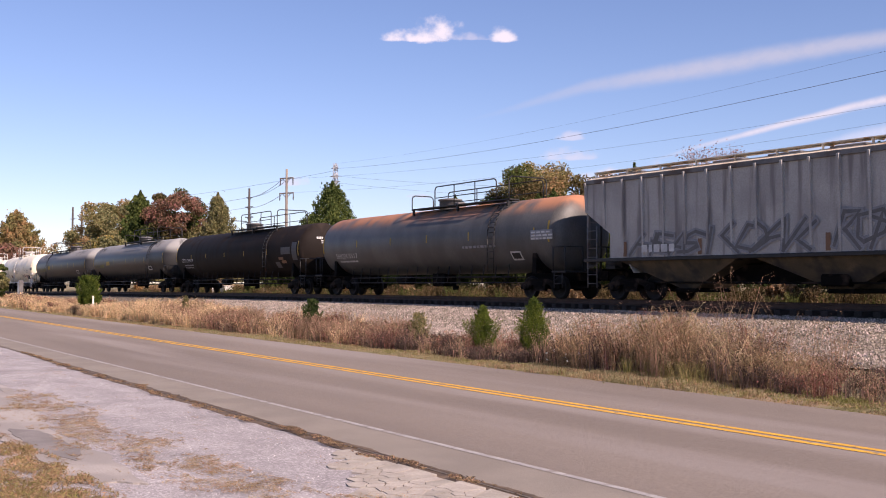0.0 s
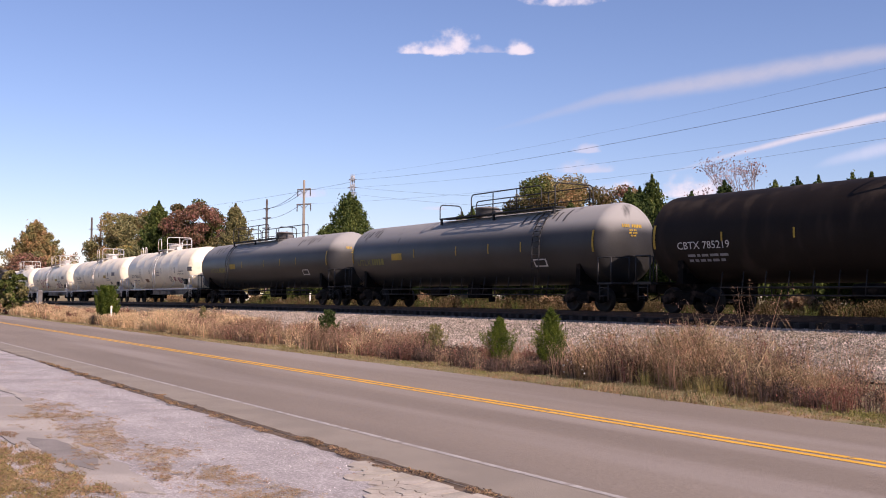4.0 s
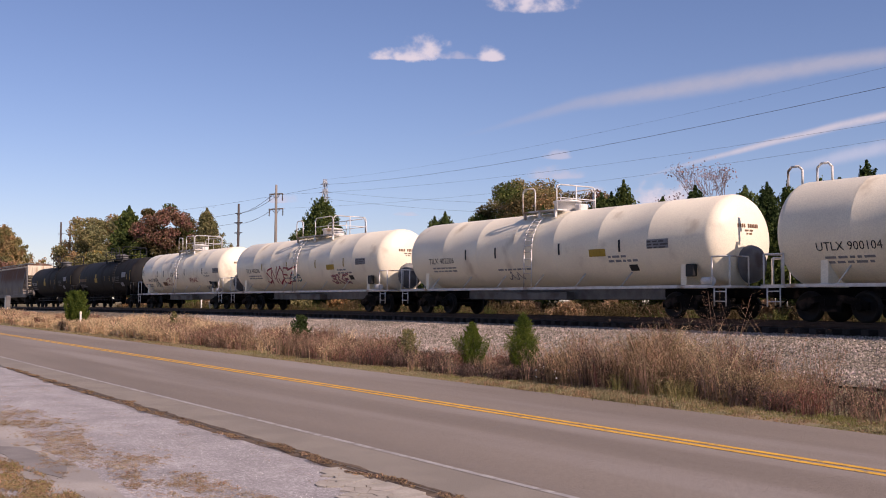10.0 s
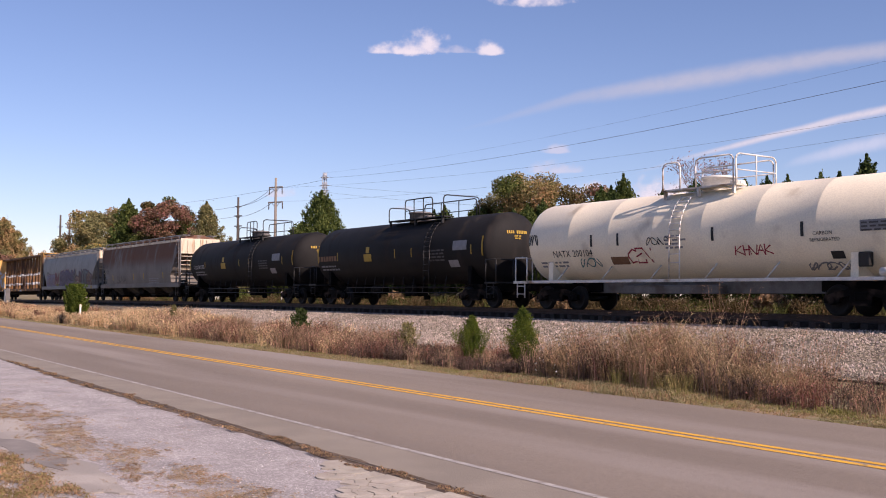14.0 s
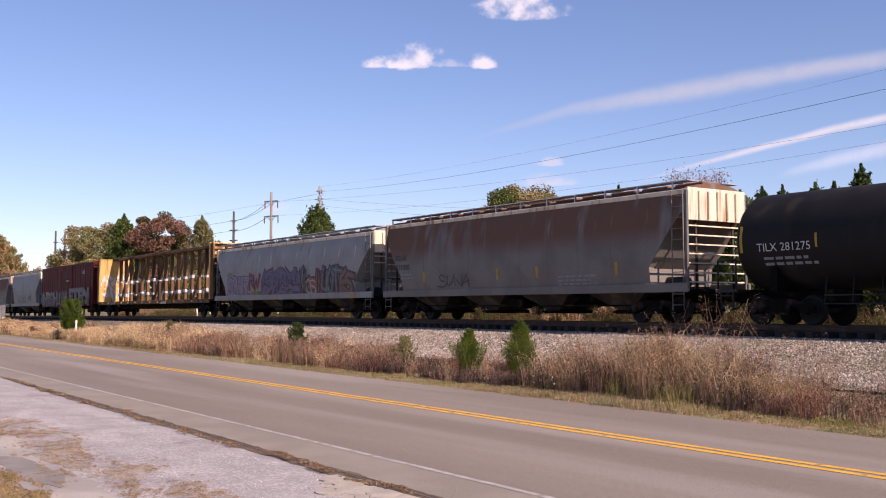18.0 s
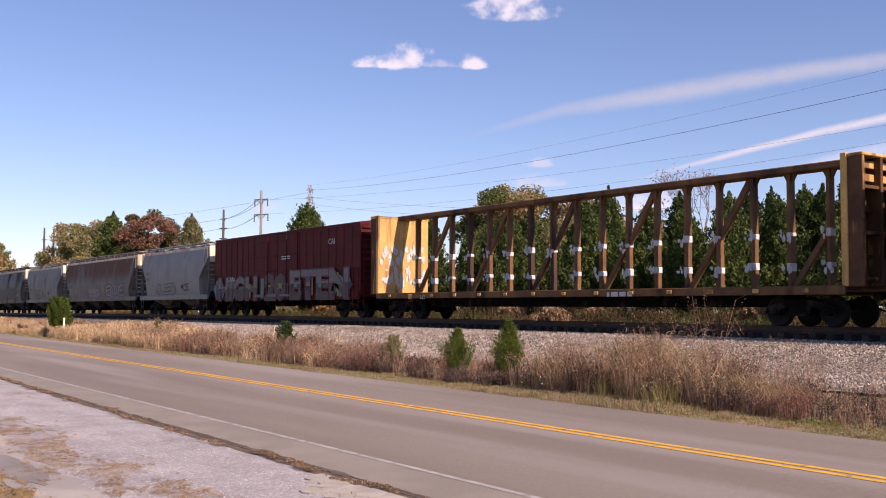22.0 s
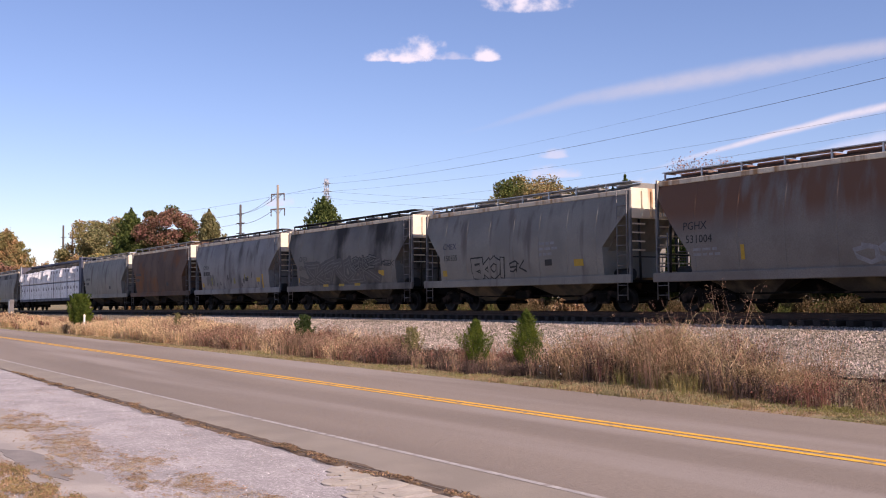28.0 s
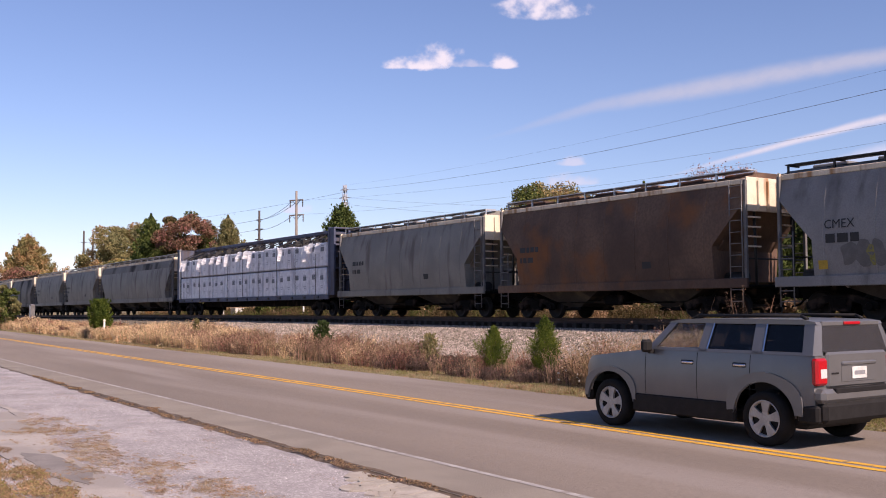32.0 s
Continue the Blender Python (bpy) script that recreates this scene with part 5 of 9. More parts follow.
def box_car(L, x, label):
    half = L / 2
    car = thing("box_car", on_track(x), label, "boxcar", "train cars")
    CARS.append((car, x))
    e, w, z0, z1 = half - 0.62, 1.5, 1.05, 4.55
    Geo().box((-e, -w, z0), (e, w, z1), 0.03).ob("body", "box_red", car)
    Geo().prism([(-w - 0.04, z1 - 0.1), (-w - 0.04, z1 + 0.02), (-w * 0.5, z1 + 0.13), (w * 0.5, z1 + 0.13), (w + 0.04, z1 + 0.02), (w + 0.04, z1 - 0.1)], -e - 0.02, e + 0.02, 0).ob("roof", "box_red", car)
    for s in (-1, 1):
        n = 22
        for i in range(n + 1):
            k = -e + 2 * e * i / n
            if abs(k) > 2.3 or i in (0, n):
                Geo().add([(k - 0.09, s * w, z0 + 0.25), (k + 0.09, s * w, z0 + 0.25), (k + 0.09, s * w, z1 - 0.12), (k - 0.09, s * w, z1 - 0.12),
                           (k - 0.045, s * (w + 0.03), z0 + 0.3), (k + 0.045, s * (w + 0.03), z0 + 0.3), (k + 0.045, s * (w + 0.03), z1 - 0.16), (k - 0.045, s * (w + 0.03), z1 - 0.16)],
                          [(4, 5, 6, 7), (0, 1, 5, 4), (1, 2, 6, 5), (2, 3, 7, 6), (3, 0, 4, 7)]).ob("rib", "box_red", car)
        for a, b in ((-2.25, -0.02), (0.02, 2.25)):
            d = Geo().box((a, min(s * w, s * (w + 0.07)), z0 + 0.22), (b, max(s * w, s * (w + 0.07)), z1 - 0.12), 0.02)
            door = d.ob("door", "box_red", car)
            for k in range(4):
                zz = z0 + 0.6 + k * 0.8
                Geo().box((a + 0.15, min(s * (w + 0.06), s * (w + 0.1)), zz), (b - 0.15, max(s * (w + 0.06), s * (w + 0.1)), zz + 0.12), 0.015).ob("door_corrugation", "box_red", door)
            Geo().tube(((a + b) / 2, s * (w + 0.12), z0 + 0.15), ((a + b) / 2, s * (w + 0.12), z1 - 0.2), 0.022, 6).ob("door_bar", "box_red", door)
        Geo().box((-e, s * w - 0.03, z0 - 0.16), (e, s * w + 0.05, z0 + 0.2), 0.02).ob("side_sill", "box_red", car)
        end = Geo()
        for k in range(11):
            zz = z0 + 0.25 + k * 0.3
            end.tube((s * e, -w + 0.1, zz), (s * e, w - 0.1, zz), 0.07, 8)
        end.ob("end_corrugation", "box_red", car)
        for y in (-1.35, 1.35):
            ladder(s * (e + 0.12), s * (e + 0.13), y, 0.5, 2.6, 6).ob("end_ladder", "box_red", car)
            ladder(s * (e - 0.55), s * (e - 0.08), y * 1.15, 0.45, 2.4, 6).ob("side_ladder", "box_red", car)
        bogie(car, s * (half - 2.5))
        Geo().box((s * (half - 3.4), -0.36, 0.68), (s * (half - 0.55), 0.36, 1.0), 0.03).ob("centre_sill", "underframe", car)
    Geo().box((-e + 2.5, -0.25, 0.6), (e - 2.5, 0.25, 1.05), 0.03).box((-1.6, -0.8, 0.55), (-0.4, -0.3, 0.95), 0.05).ob("underframe", "underframe", car)
    couplers(car, half)
    return car, on_plane(-w - 0.07), half


def beam_car(L, x, label, loaded=False):
    half = L / 2
    car = thing("centre_beam_flat_car", on_track(x), label, "flatcar", "train cars")
    CARS.append((car, x))
    col, bulk = ("beam_blue", "beam_blue") if loaded else ("beam_brown", "beam_yellow")
    e, w, zd, zt = half - 0.75, 1.4, 1.12, 4.75
    Geo().box((-e, -w, zd - 0.1), (e, w, zd), 0.01).ob("deck", col, car)
    for s in (-1, 1):
        Geo().box((-e, s * w - 0.05, zd - 0.22), (e, s * w + 0.05, zd + 0.03), 0.015).ob("side_sill", col, car)
        b = Geo().box((s * e - 0.08, -w, zd), (s * e + 0.1, w, zt - 0.05), 0.02)
        bh = b.ob("bulkhead", bulk, car)
        fr = Geo()
        for y in (-w + 0.07, -0.45, 0.45, w - 0.07):
            fr.box((s * (e + 0.1), y - 0.06, zd), (s * (e + 0.55), y + 0.06, zt - 0.06), 0.015)
        for i in range(6):
            zz = zd + 0.15 + 0.62 * i
            fr.box((s * (e + 0.1), -w + 0.05, zz), (s * (e + (0.3 if i % 2 else 0.5)), w - 0.05, zz + 0.1), 0.015)
        cap = Geo().box((s * (e - 0.1), -w, zt - 0.12), (s * (e + 0.57), w, zt - 0.03), 0.02)
        for zz in (zt - 0.42, zt - 0.78):
            cap.box((s * (e + 0.31), -w + 0.14, zz), (s * (e + 0.36), w - 0.14, zz + 0.2), 0.01)
        cap.ob("bulkhead_cap", bulk, bh)
        # the neighbour's shadow on the outer face, as an added sheet and darker framing
        Geo().box((s * (e + 0.11), -w + 0.1, zd), (s * (e + 0.14), w - 0.1, zt - 0.9)).ob("backing_sheet", col, bh, "dark sheet added for shade on the bulkhead")
        fr.ob("bulkhead_frame", "beam_shade" if not loaded else bulk, bh, "outer framing, with shade in its brown on the empty car")
        tp = Geo().box((s * e - 0.1, -w - 0.02, zd), (s * e + 0.1, -w + 0.08, zt), 0.02)
        tp.ob("bulkhead_post", "white_steel" if loaded and s < 0 else bulk, bh)
        bogie(car, s * (half - 2.4))
    # the beam along the middle
    Geo().box((-e, -0.33, zt - 0.2), (e, 0.33, zt), 0.03).ob("top_chord", col, car)
    n = 18
    for i in range(1, n):
        k = -e + 2 * e * i / n
        Geo().box((k - 0.065, -0.13, zd), (k + 0.065, 0.13, zt - 0.2), 0.015).prism([(k - 0.22, zt - 0.2), (k - 0.065, zt - 0.5), (k + 0.065, zt - 0.5), (k + 0.22, zt - 0.2)], -0.05, 0.05, 1).ob("post", col, car)
    for i in range(1, n - 1):
        k, q = -e + 2 * e * i / n, -e + 2 * e * (i + 1) / n
        if i % 3 == 1:
            Geo().prism([(k, zd), (k + 0.2, zd), (q + 0.1, zt - 1.9), (q - 0.1, zt - 1.9)], -0.07, 0.07, 1).ob("brace", col, car)
        if i % 3 == 2:
            Geo().prism([(k - 0.1, zd + 1.6), (k + 0.1, zd + 1.6), (q + 0.05, zt - 0.2), (q - 0.2, zt - 0.2)], -0.07, 0.07, 1).ob("brace", col, car)
    Geo().box((-e + 2.5, -0.5, 0.55), (e - 2.5, 0.5, zd - 0.1), 0.04).ob("underframe", "underframe", car)
    for i in range(14):
        k = -e + 1.2 + (2 * e - 2.4) * i / 13
        Geo().box((k - 0.1, -w - 0.1, zd - 0.16), (k + 0.1, -w - 0.04, zd - 0.04), 0.015).ob("winch", "beam_yellow" if not loaded else "dark_steel", car)
    couplers(car, half)
    return car, on_plane(-w), half, e, n


# coupling places at the start, front to back
CUT = [-6, -27.05, -48.6, -71.4, -93.1, -115.7, -133.7, -153.75, -173.5, -191.3, -208.7, -227.1, -246.6, -266.9, -292.6, -311.2, -324.7, -344.7, -358.5, -372.35, -386.5, -400.25, -414.4, -439.9, -460.9, -474.3, -488.4, -502.2, -516.2]
# how far the fittings and markings of some cars sit off their middle
OFF_MIDDLE = {0: 0.6, 1: 1.25, 2: 0.6, 4: 0.83, 5: 0.83, 6: 0.32, 7: 0.6, 8: 0.3, 14: -0.5, 15: -0.15}
MARKS = [0.0]
CUT = [0.9861 * c - 0.81 for c in CUT]
SPEED = 11.32


def berth(i):
    MARKS[0] = OFF_MIDDLE.get(i, 0.0)
    return CUT[i] - CUT[i + 1], (CUT[i] + CUT[i + 1]) / 2


def side_marks(car, wrap, xs, z, material="ink_black", w=0.1, h=0.42, name="reflector_strip"):
    for x in xs:
        patch(car, x - w / 2, x + w / 2, z - h / 2, z + h / 2, wrap, material, name, 4)


def scrap(r, place):
    """A torn scrap with long ragged points."""
    n = 9
    ring = [place(rad * math.cos(a) * 0.6, rad * math.sin(a) * 0.8) for a, rad in ((6.2832 * i / n + r.uniform(-0.25, 0.25), r.uniform(0.5, 1.15)) for i in range(n))]
    return Geo().add([place(0, 0)] + ring, [(0, i + 1, (i + 1) % n + 1) for i in range(n)])


def build_train():
    dark = dict(style="dark", steel="dark_steel")
    white = dict(style="white", steel="white_steel")
    # 1 ribbed hopper
    L, x = berth(0)
    car, on, lim, half = hopper_car(L, x, "rib_grey", "grey rib-sided covered hopper car with faded graffiti, rolling on the track", 3, "rib", end="grey_steel", eave=4.2, bay="bay_tan")
    on = on_plane(-1.54)
    for word, a, b, hi, seed in (("HEAS", -7.9, -4.9, 2.2, 2), ("KOAK", -4.6, -0.7, 2.45, 4), ("RONE", -0.3, 2.6, 2.5, 5), ("SOKT", 2.8, 5.7, 2.3, 6)):
        wild(car, word, a, b, 1.55, hi, on, (("ink_grey", 0.24, 0.0), ("ink_slate", 0.1, 0.006)), seed, 0.26, label="washed-out grey graffiti letters", slant=0.3)
    bars(car, -7.6, 1.62, 1, 1.5, 0.5, on_plane(-1.56), "ink_white", "car_number")
    side_marks(car, on, (-8.4, -5.1, -0.5, 4.5), 1.75, "ink_brown", 0.16, 0.5)
    # 2 rusty tank
    L, x = berth(1)
    car, on, zc, half = tank_car(L, x, "rust_tank", "dark grey tank car with rust along its top", **dark, dome=(-0.8, -2.5, 4.8))
    lettering(car, "SHQX 5517", -9.1, 1.86, 0.33, on, "ink_white", stretch=1.35)
    bars(car, -8.8, 1.66, 1, 2.2, 0.16, on, "ink_white")
    patch(car, 6.8, 8.1, 2.25, 2.62, on, "ink_grey", "notice_panel")
    bars(car, 6.85, 2.5, 3, 1.2, 0.12, on_tank(1.5, zc, 0.018), "ink_white")
    bars(car, 2.2, 2.05, 1, 2.6, 0.2, on, "ink_grey")
    patch(car, 5.35, 6.0, 1.5, 1.85, on, "ink_white", "placard_holder")
    patch(car, 5.42, 5.93, 1.56, 1.79, on_tank(1.5, zc, 0.018), "ink_black", "placard")
    side_marks(car, on, (-6.8, -3.6, -0.5, 2.7, 7.0), 2.55, "ink_yellow", 0.07, 0.35)
    # 3 brown tank
    L, x = berth(2)
    car, on, zc, half = tank_car(L, x, "brown_tank", "dark brown tank car with a railed top walkway", **dark, dome=(-0.2, -1.7, 5.3))
    side_marks(car, on, (-7.4, -4.7, -1.5, 1.6, 5.0), 2.45, "ink_yellow", 0.07, 0.3)
    lettering(car, "CBTX 785219", -9.3, 2.1, 0.34, on, "ink_white", stretch=1.1)
    bars(car, -8.9, 1.85, 2, 1.8, 0.16, on, "ink_grey")
    end_stencil(car, half, zc, 1.5, 0.9, "ink_white", ((0.62, 0.13, "xxxx xxxxxx"), (0.46, 0.07, "xxxx xxxxxx"), (0.35, 0.07, "xxx xx xxx")), "white stencilled lines on the tank's end")
    patch(car, 6.9, 8.1, 2.25, 2.65, on, "ink_soot", "notice_panel")
    patch(car, 6.5, 7.1, 1.95, 2.1, on, "ink_brown", "placard", label="faded red placard")
    patch(car, 6.8, 7.4, 1.75, 1.92, on, "ink_brown", "placard", label="faded red placard")
    patch(car, 5.9, 6.5, 1.5, 1.85, on, "ink_soot", "placard")
    patch(car, 8.3, 8.9, 1.9, 2.9, on, "ink_soot", "scuffed_paint")
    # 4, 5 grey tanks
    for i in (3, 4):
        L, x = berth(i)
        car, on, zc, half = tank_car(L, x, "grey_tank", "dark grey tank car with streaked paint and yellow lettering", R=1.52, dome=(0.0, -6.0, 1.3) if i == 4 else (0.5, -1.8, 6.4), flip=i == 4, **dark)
        lettering(car, "UTLX", -8.7, 2.05, 0.42, on, "ink_olive", stretch=1.3)
        bars(car, -7.2, 2.05, 1, 1.2, 0.6, on, "ink_olive", "car_number")
        patch(car, -5.25, -4.3, 2.24, 2.56, on, "ink_yellow", "placard", label="yellow placard")
        patch(car, 5.6, 6.4, 1.7, 2.0, on, "ink_white", "placard_holder")
        patch(car, 5.68, 6.32, 1.75, 1.95, on_tank(1.52, zc, 0.018), "ink_black", "placard")
        side_marks(car, on, (-3.2, 0.3, 2.7, 4.9), 2.5, "ink_yellow", 0.07, 0.4)
        r = random.Random(i)
        for k in range(13):
            px = (-8.6 + 0.28 * k if k < 6 else 4.6 + 0.42 * (k - 6)) + r.uniform(-0.1, 0.1)
            top = r.uniform(3.75, 3.9)
            patch(car, px, px + r.uniform(0.06, 0.14), top - r.uniform(0.15, 0.5), top, on, "ink_soot", "drip_stain", 6, "dark drip stain")
        end_stencil(car, half, zc, 1.52, 0.9, "ink_yellow", ((0.62, 0.12, "xxxx xxxxxx"), (0.46, 0.06, "xxxx xxx"), (0.36, 0.06, "xxx xxxxx"), (0.26, 0.06, "xx xxx")), "yellow stencilled lines on the tank's end")
    # 6 white carbon dioxide car
    names = ("UTLX 900104", "TILX 402206", "TILX 402266", "NATX 200104")
    for k, i in enumerate((5, 6, 7, 8)):
        L, x = berth(i)
        R = 1.56 if k == 0 else 1.5
        label = ("long white insulated carbon dioxide tank car with dark strips", "white insulated tank car with a tan placard", "white tank car with large red graffiti", "white tank car with small red graffiti tags")[k]
        car, on, zc, half = tank_car(L, x, "white_tank", label, R=R, gap=0.7 if k == 0 else 0.95, dome=((-0.7, -2.0, 0.2), (0.0, -1.5, 0.5), (0.5, -1.8, 2.4), (0.2, -1.3, 1.7))[k], **white)
        top = on_tank(R, zc, 0.018)
        lettering(car, names[k], (-7.32, -7.32, -7.37, -6.31)[k], (1.98, 2.13, 2.15, 1.92)[k], 0.34, on, "ink_black", stretch=1.02)
        bars(car, -7.1, (1.98, 2.13, 2.15, 1.92)[k] - 0.22, 2, 1.7, 0.13, on, "ink_grey")
        if k in (0, 3):
            cx = 4.4 if k == 0 else 4.74
            lettering(car, "CARBON DIOXIDE" if k == 0 else "CARBON", cx, 2.26, 0.15, on, "ink_black")
            lettering(car, "REFRIGERATED LIQUID" if k == 0 else "REFRIGERATED", cx - 0.12, 2.08, 0.14, on, "ink_black")
            bars(car, -0.75, 2.42, 4, 0.8, 0.12, on, "ink_grey")
        else:
            bars(car, 3.7, 2.05, 2, 1.3, 0.15, on, "ink_grey")
            bars(car, -2.6, 1.75, 1, 2.4, 0.13, on, "ink_grey")
        side_marks(car, on, ((-4.91, -2.48, 0.53, 3.71), (-4.6, -2.6, 1.2, 4.3), (-5.18, -1.99, 1.4, 4.4), (-4.2, -2.9, 1.2, 4.4))[k], 2.45, "ink_yellow" if k == 2 else "ink_black", 0.1, 0.42)
        px, pz = ((-3.93, 1.6), (2.79, 2.12), (2.6, 2.12), (-3.36, 1.6))[k]
        patch(car, px, px + 0.82, pz, pz + 0.26, on, "ink_brown" if k in (0, 3) else "ink_yellow", "placard", label="rusty tan placard" if k in (0, 3) else "dull yellow placard")
        gx = (6.6, 5.57, 5.6, 6.2)[k]
        patch(car, gx, gx + 0.95, 2.3, 2.6, on, "ink_grey", "notice_panel")
        bars(car, gx + 0.04, 2.5, 3, 0.85, 0.1, top, "ink_soot")
        px = (4.78, 4.6, 4.7, 5.2)[k]
        patch(car, px, px + 0.4, 1.59, 1.8, on, "ink_black", "placard")
        end_stencil(car, half, zc, R, 0.7 if k == 0 else 0.95, "ink_brown", ((0.45, 0.12, "xxxx xxxxxx"), (0.3, 0.06, "xxxx xxxx"), (0.2, 0.06, "xx xxx")), "small stencilled lines on the tank's end")
        # valve box and jacket ends
        Geo().box((half - 2.35, -1.5, 1.35), (half - 2.0, -1.3, 1.75), 0.03).ob("valve_box", "dark_steel", car)
        Geo().tube((half - 1.75, -1.35, 1.2), (half - 1.35, -1.35, 1.2), 0.13, 10).ob("brake_reservoir", "white_steel", car)
        for s in (-1, 1):
            g = Geo().lathe([(s * (half - 1.0), 0.62), (s * (half - 0.8), 0.55), (s * (half - 0.78), 0.1)], (0, 1.75), 0, 20)
            g.ob("end_shield", "grey_steel", car)
        if k == 0:
            for fx in (-8.05, -7.05, 2.05):
                Geo().pipe([(fx - 0.25, -0.2, 4.05), (fx - 0.25, -0.2, 4.5), (fx - 0.12, -0.2, 4.62), (fx + 0.12, -0.2, 4.62), (fx + 0.25, -0.2, 4.5), (fx + 0.25, -0.2, 4.05)], 0.035).ob("vent_hoop", "white_steel", car)
            wild(car, "RAS", 2.1, 2.7, 1.6, 1.98, on, (("ink_black", 0.045, 0.0),), 21, 0.15, label="small black tag")
            wild(car, "AKE", 3.08, 3.6, 1.62, 1.9, on, (("ink_red", 0.06, 0.0),), 22, 0.15, label="small red tag")
            wild(car, "EUAN", 4.0, 4.62, 1.54, 1.82, on, (("ink_red", 0.1, 0.0), ("ink_white", 0.04, 0.004)), 23, 0.12, label="small red and white tag")
        if k == 1:
            scrawl(car, -2.2, -1.2, 1.4, 1.7, on, "ink_grey", 3, 0.04, 24)
        if k == 2:
            wild(car, "SNOEZ", -4.7, -1.2, 1.5, 2.4, on, (("ink_red", 0.085, 0.0),), 25, 0.2, label="large dark red sprayed letters", slant=0.5)
            wild(car, "SHO", -1.7, -0.6, 1.6, 1.98, on, (("ink_teal", 0.06, 0.0),), 27, 0.2, label="teal sprayed tag")
            wild(car, "SRKE", 2.9, 4.6, 1.45, 1.85, on, (("ink_red", 0.1, 0.0), ("ink_pale", 0.03, 0.004)), 28, 0.18, label="red sprayed tag")
        if k == 3:
            wild(car, "CEN", -2.5, -1.4, 1.65, 2.12, on, (("ink_red", 0.05, 0.0),), 29, 0.2, label="red sprayed tag")
            wild(car, "KHNAK", 2.0, 3.3, 1.78, 2.05, on, (("ink_red", 0.042, 0.0),), 30, 0.15, label="red sprayed tag")
            scrawl(car, -1.6, -0.5, 2.2, 2.45, on, "ink_black", 4, 0.03, 31)
            scrawl(car, -5.0, -3.9, 1.55, 1.85, on, "ink_teal", 3, 0.04, 32)
            scrawl(car, -7.6, -7.1, 2.4, 2.8, on, "ink_black", 3, 0.04, 33)
            scrawl(car, 4.3, 5.6, 1.3, 1.5, on, "ink_grey", 4, 0.04, 34)
    # 10, 11 black tanks
    for i in (9, 10):
        L, x = berth(i)
        car, on, zc, half = tank_car(L, x, "black_tank", "black tank car with yellow markings on the track", R=1.48, style="dark", steel="dark_steel", dome=(0.3, -0.9, 3.6) if i == 9 else (0.2, -0.8, 2.7))
        if i == 10:
            lettering(car, "TILX 281275", -7.0, 2.15, 0.34, on, "ink_white")
        else:
            bars(car, -7.0, 2.2, 1, 2.4, 0.5, on, "ink_brown", "car_number")
        bars(car, -6.8, 1.9, 2, 1.8, 0.16, on, "ink_grey")
        patch(car, -2.4, -1.7, 2.1, 2.45, on, "ink_yellow", "placard", label="yellow placard")
        patch(car, -2.2, -1.9, 2.5, 2.8, on, "ink_yellow", "placard")
        bars(car, 3.2, 2.4, 4, 1.1, 0.14, on, "ink_soot")
        patch(car, 5.0, 6.0, 2.4, 2.8, on, "ink_grey", "notice_panel")
        patch(car, 4.6, 5.3, 1.7, 2.0, on, "ink_grey", "placard")
        side_marks(car, on, (-5.0, 0.4, 1.8, 6.3), 2.4, "ink_yellow", 0.07, 0.4)
        end_stencil(car, half, zc, 1.48, 0.9, "ink_yellow", ((0.62, 0.13, "xxxx xxxxxx"), (0.46, 0.06, "xxxx xxx"), (0.36, 0.06, "xxx xxx")), "yellow stencilled lines on the tank's end")
    # 12, 17 long brown hoppers
    for i, num, seed in ((11, "531020", 41), (16, "531004", 42)):
        L, x = berth(i)
        car, on, lim, half = hopper_car(L, x, "hopper_brown", "long grey-brown covered hopper car with rusty upper side" if i == 11 else "long grey-brown covered hopper car with pale graffiti", 4, end="cream", roof="hopper_brown", eave=4.25, slats=7)
        lettering(car, "PGHX", -8.0, 2.62, 0.36, on, "ink_black")
        lettering(car, num, -7.9, 2.2, 0.36, on, "ink_black")
        bars(car, -7.6, 1.95, 2, 1.3, 0.16, on, "ink_grey")
        side_marks(car, on, (-5.7, -0.55, 1.85, 6.0), 1.84, "ink_yellow", 0.14, 0.45, "yellow_strip")
        wild(car, "SUNA" if i == 11 else "OSEA", -4.6 if i == 11 else -2.0, -2.4 if i == 11 else 0.9, 1.4, 1.9, on, (("ink_soot" if i == 11 else "ink_grey", 0.06 if i == 11 else 0.12, 0.0),), seed, 0.2, label="sprayed scrawl")
        if i == 16:
            wild(car, "ENWE", 2.6, 6.6, 1.4, 2.15, on, (("ink_soot", 0.3, 0.0), ("ink_grey", 0.16, 0.006)), seed + 1, 0.12, label="pale grey sprayed letters")
        bars(car, 3.0, 1.6, 3, 2.2, 0.14, on, "ink_grey")
    # 13 light hopper with purple graffiti
    L, x = berth(12)
    car, on, lim, half = hopper_car(L, x, "hopper_light", "light grey covered hopper car with purple graffiti", 4, end="cream", roof="hopper_light")
    lettering(car, "GPFX", -7.5, 2.45, 0.33, on, "ink_black")
    bars(car, -7.3, 2.15, 1, 0.8, 0.4, on, "ink_black", "car_number")
    low = lambda px, h: (px + MARKS[0], on(px, max(h, 1.23))[1], h)
    wild(car, "SCHIZ", -7.3, -4.4, 1.22, 2.3, low, (("ink_pink", 0.42, 0.0), ("ink_purple", 0.33, 0.006), ("ink_lilac", 0.24, 0.012), ("ink_mauve", 0.06, 0.018)), 50, 0.08, label="lilac bubble graffiti with purple outline")
    wild(car, "RW", -4.3, -2.9, 1.65, 2.4, low, (("ink_pink", 0.3, 0.0), ("ink_wine", 0.1, 0.006)), 58, 0.16, label="dark sprayed scrawl in a pink haze")
    blobs(car, -4.1, -2.5, 1.2, 1.55, low, "ink_olive", 2, 57, label="olive graffiti fill")
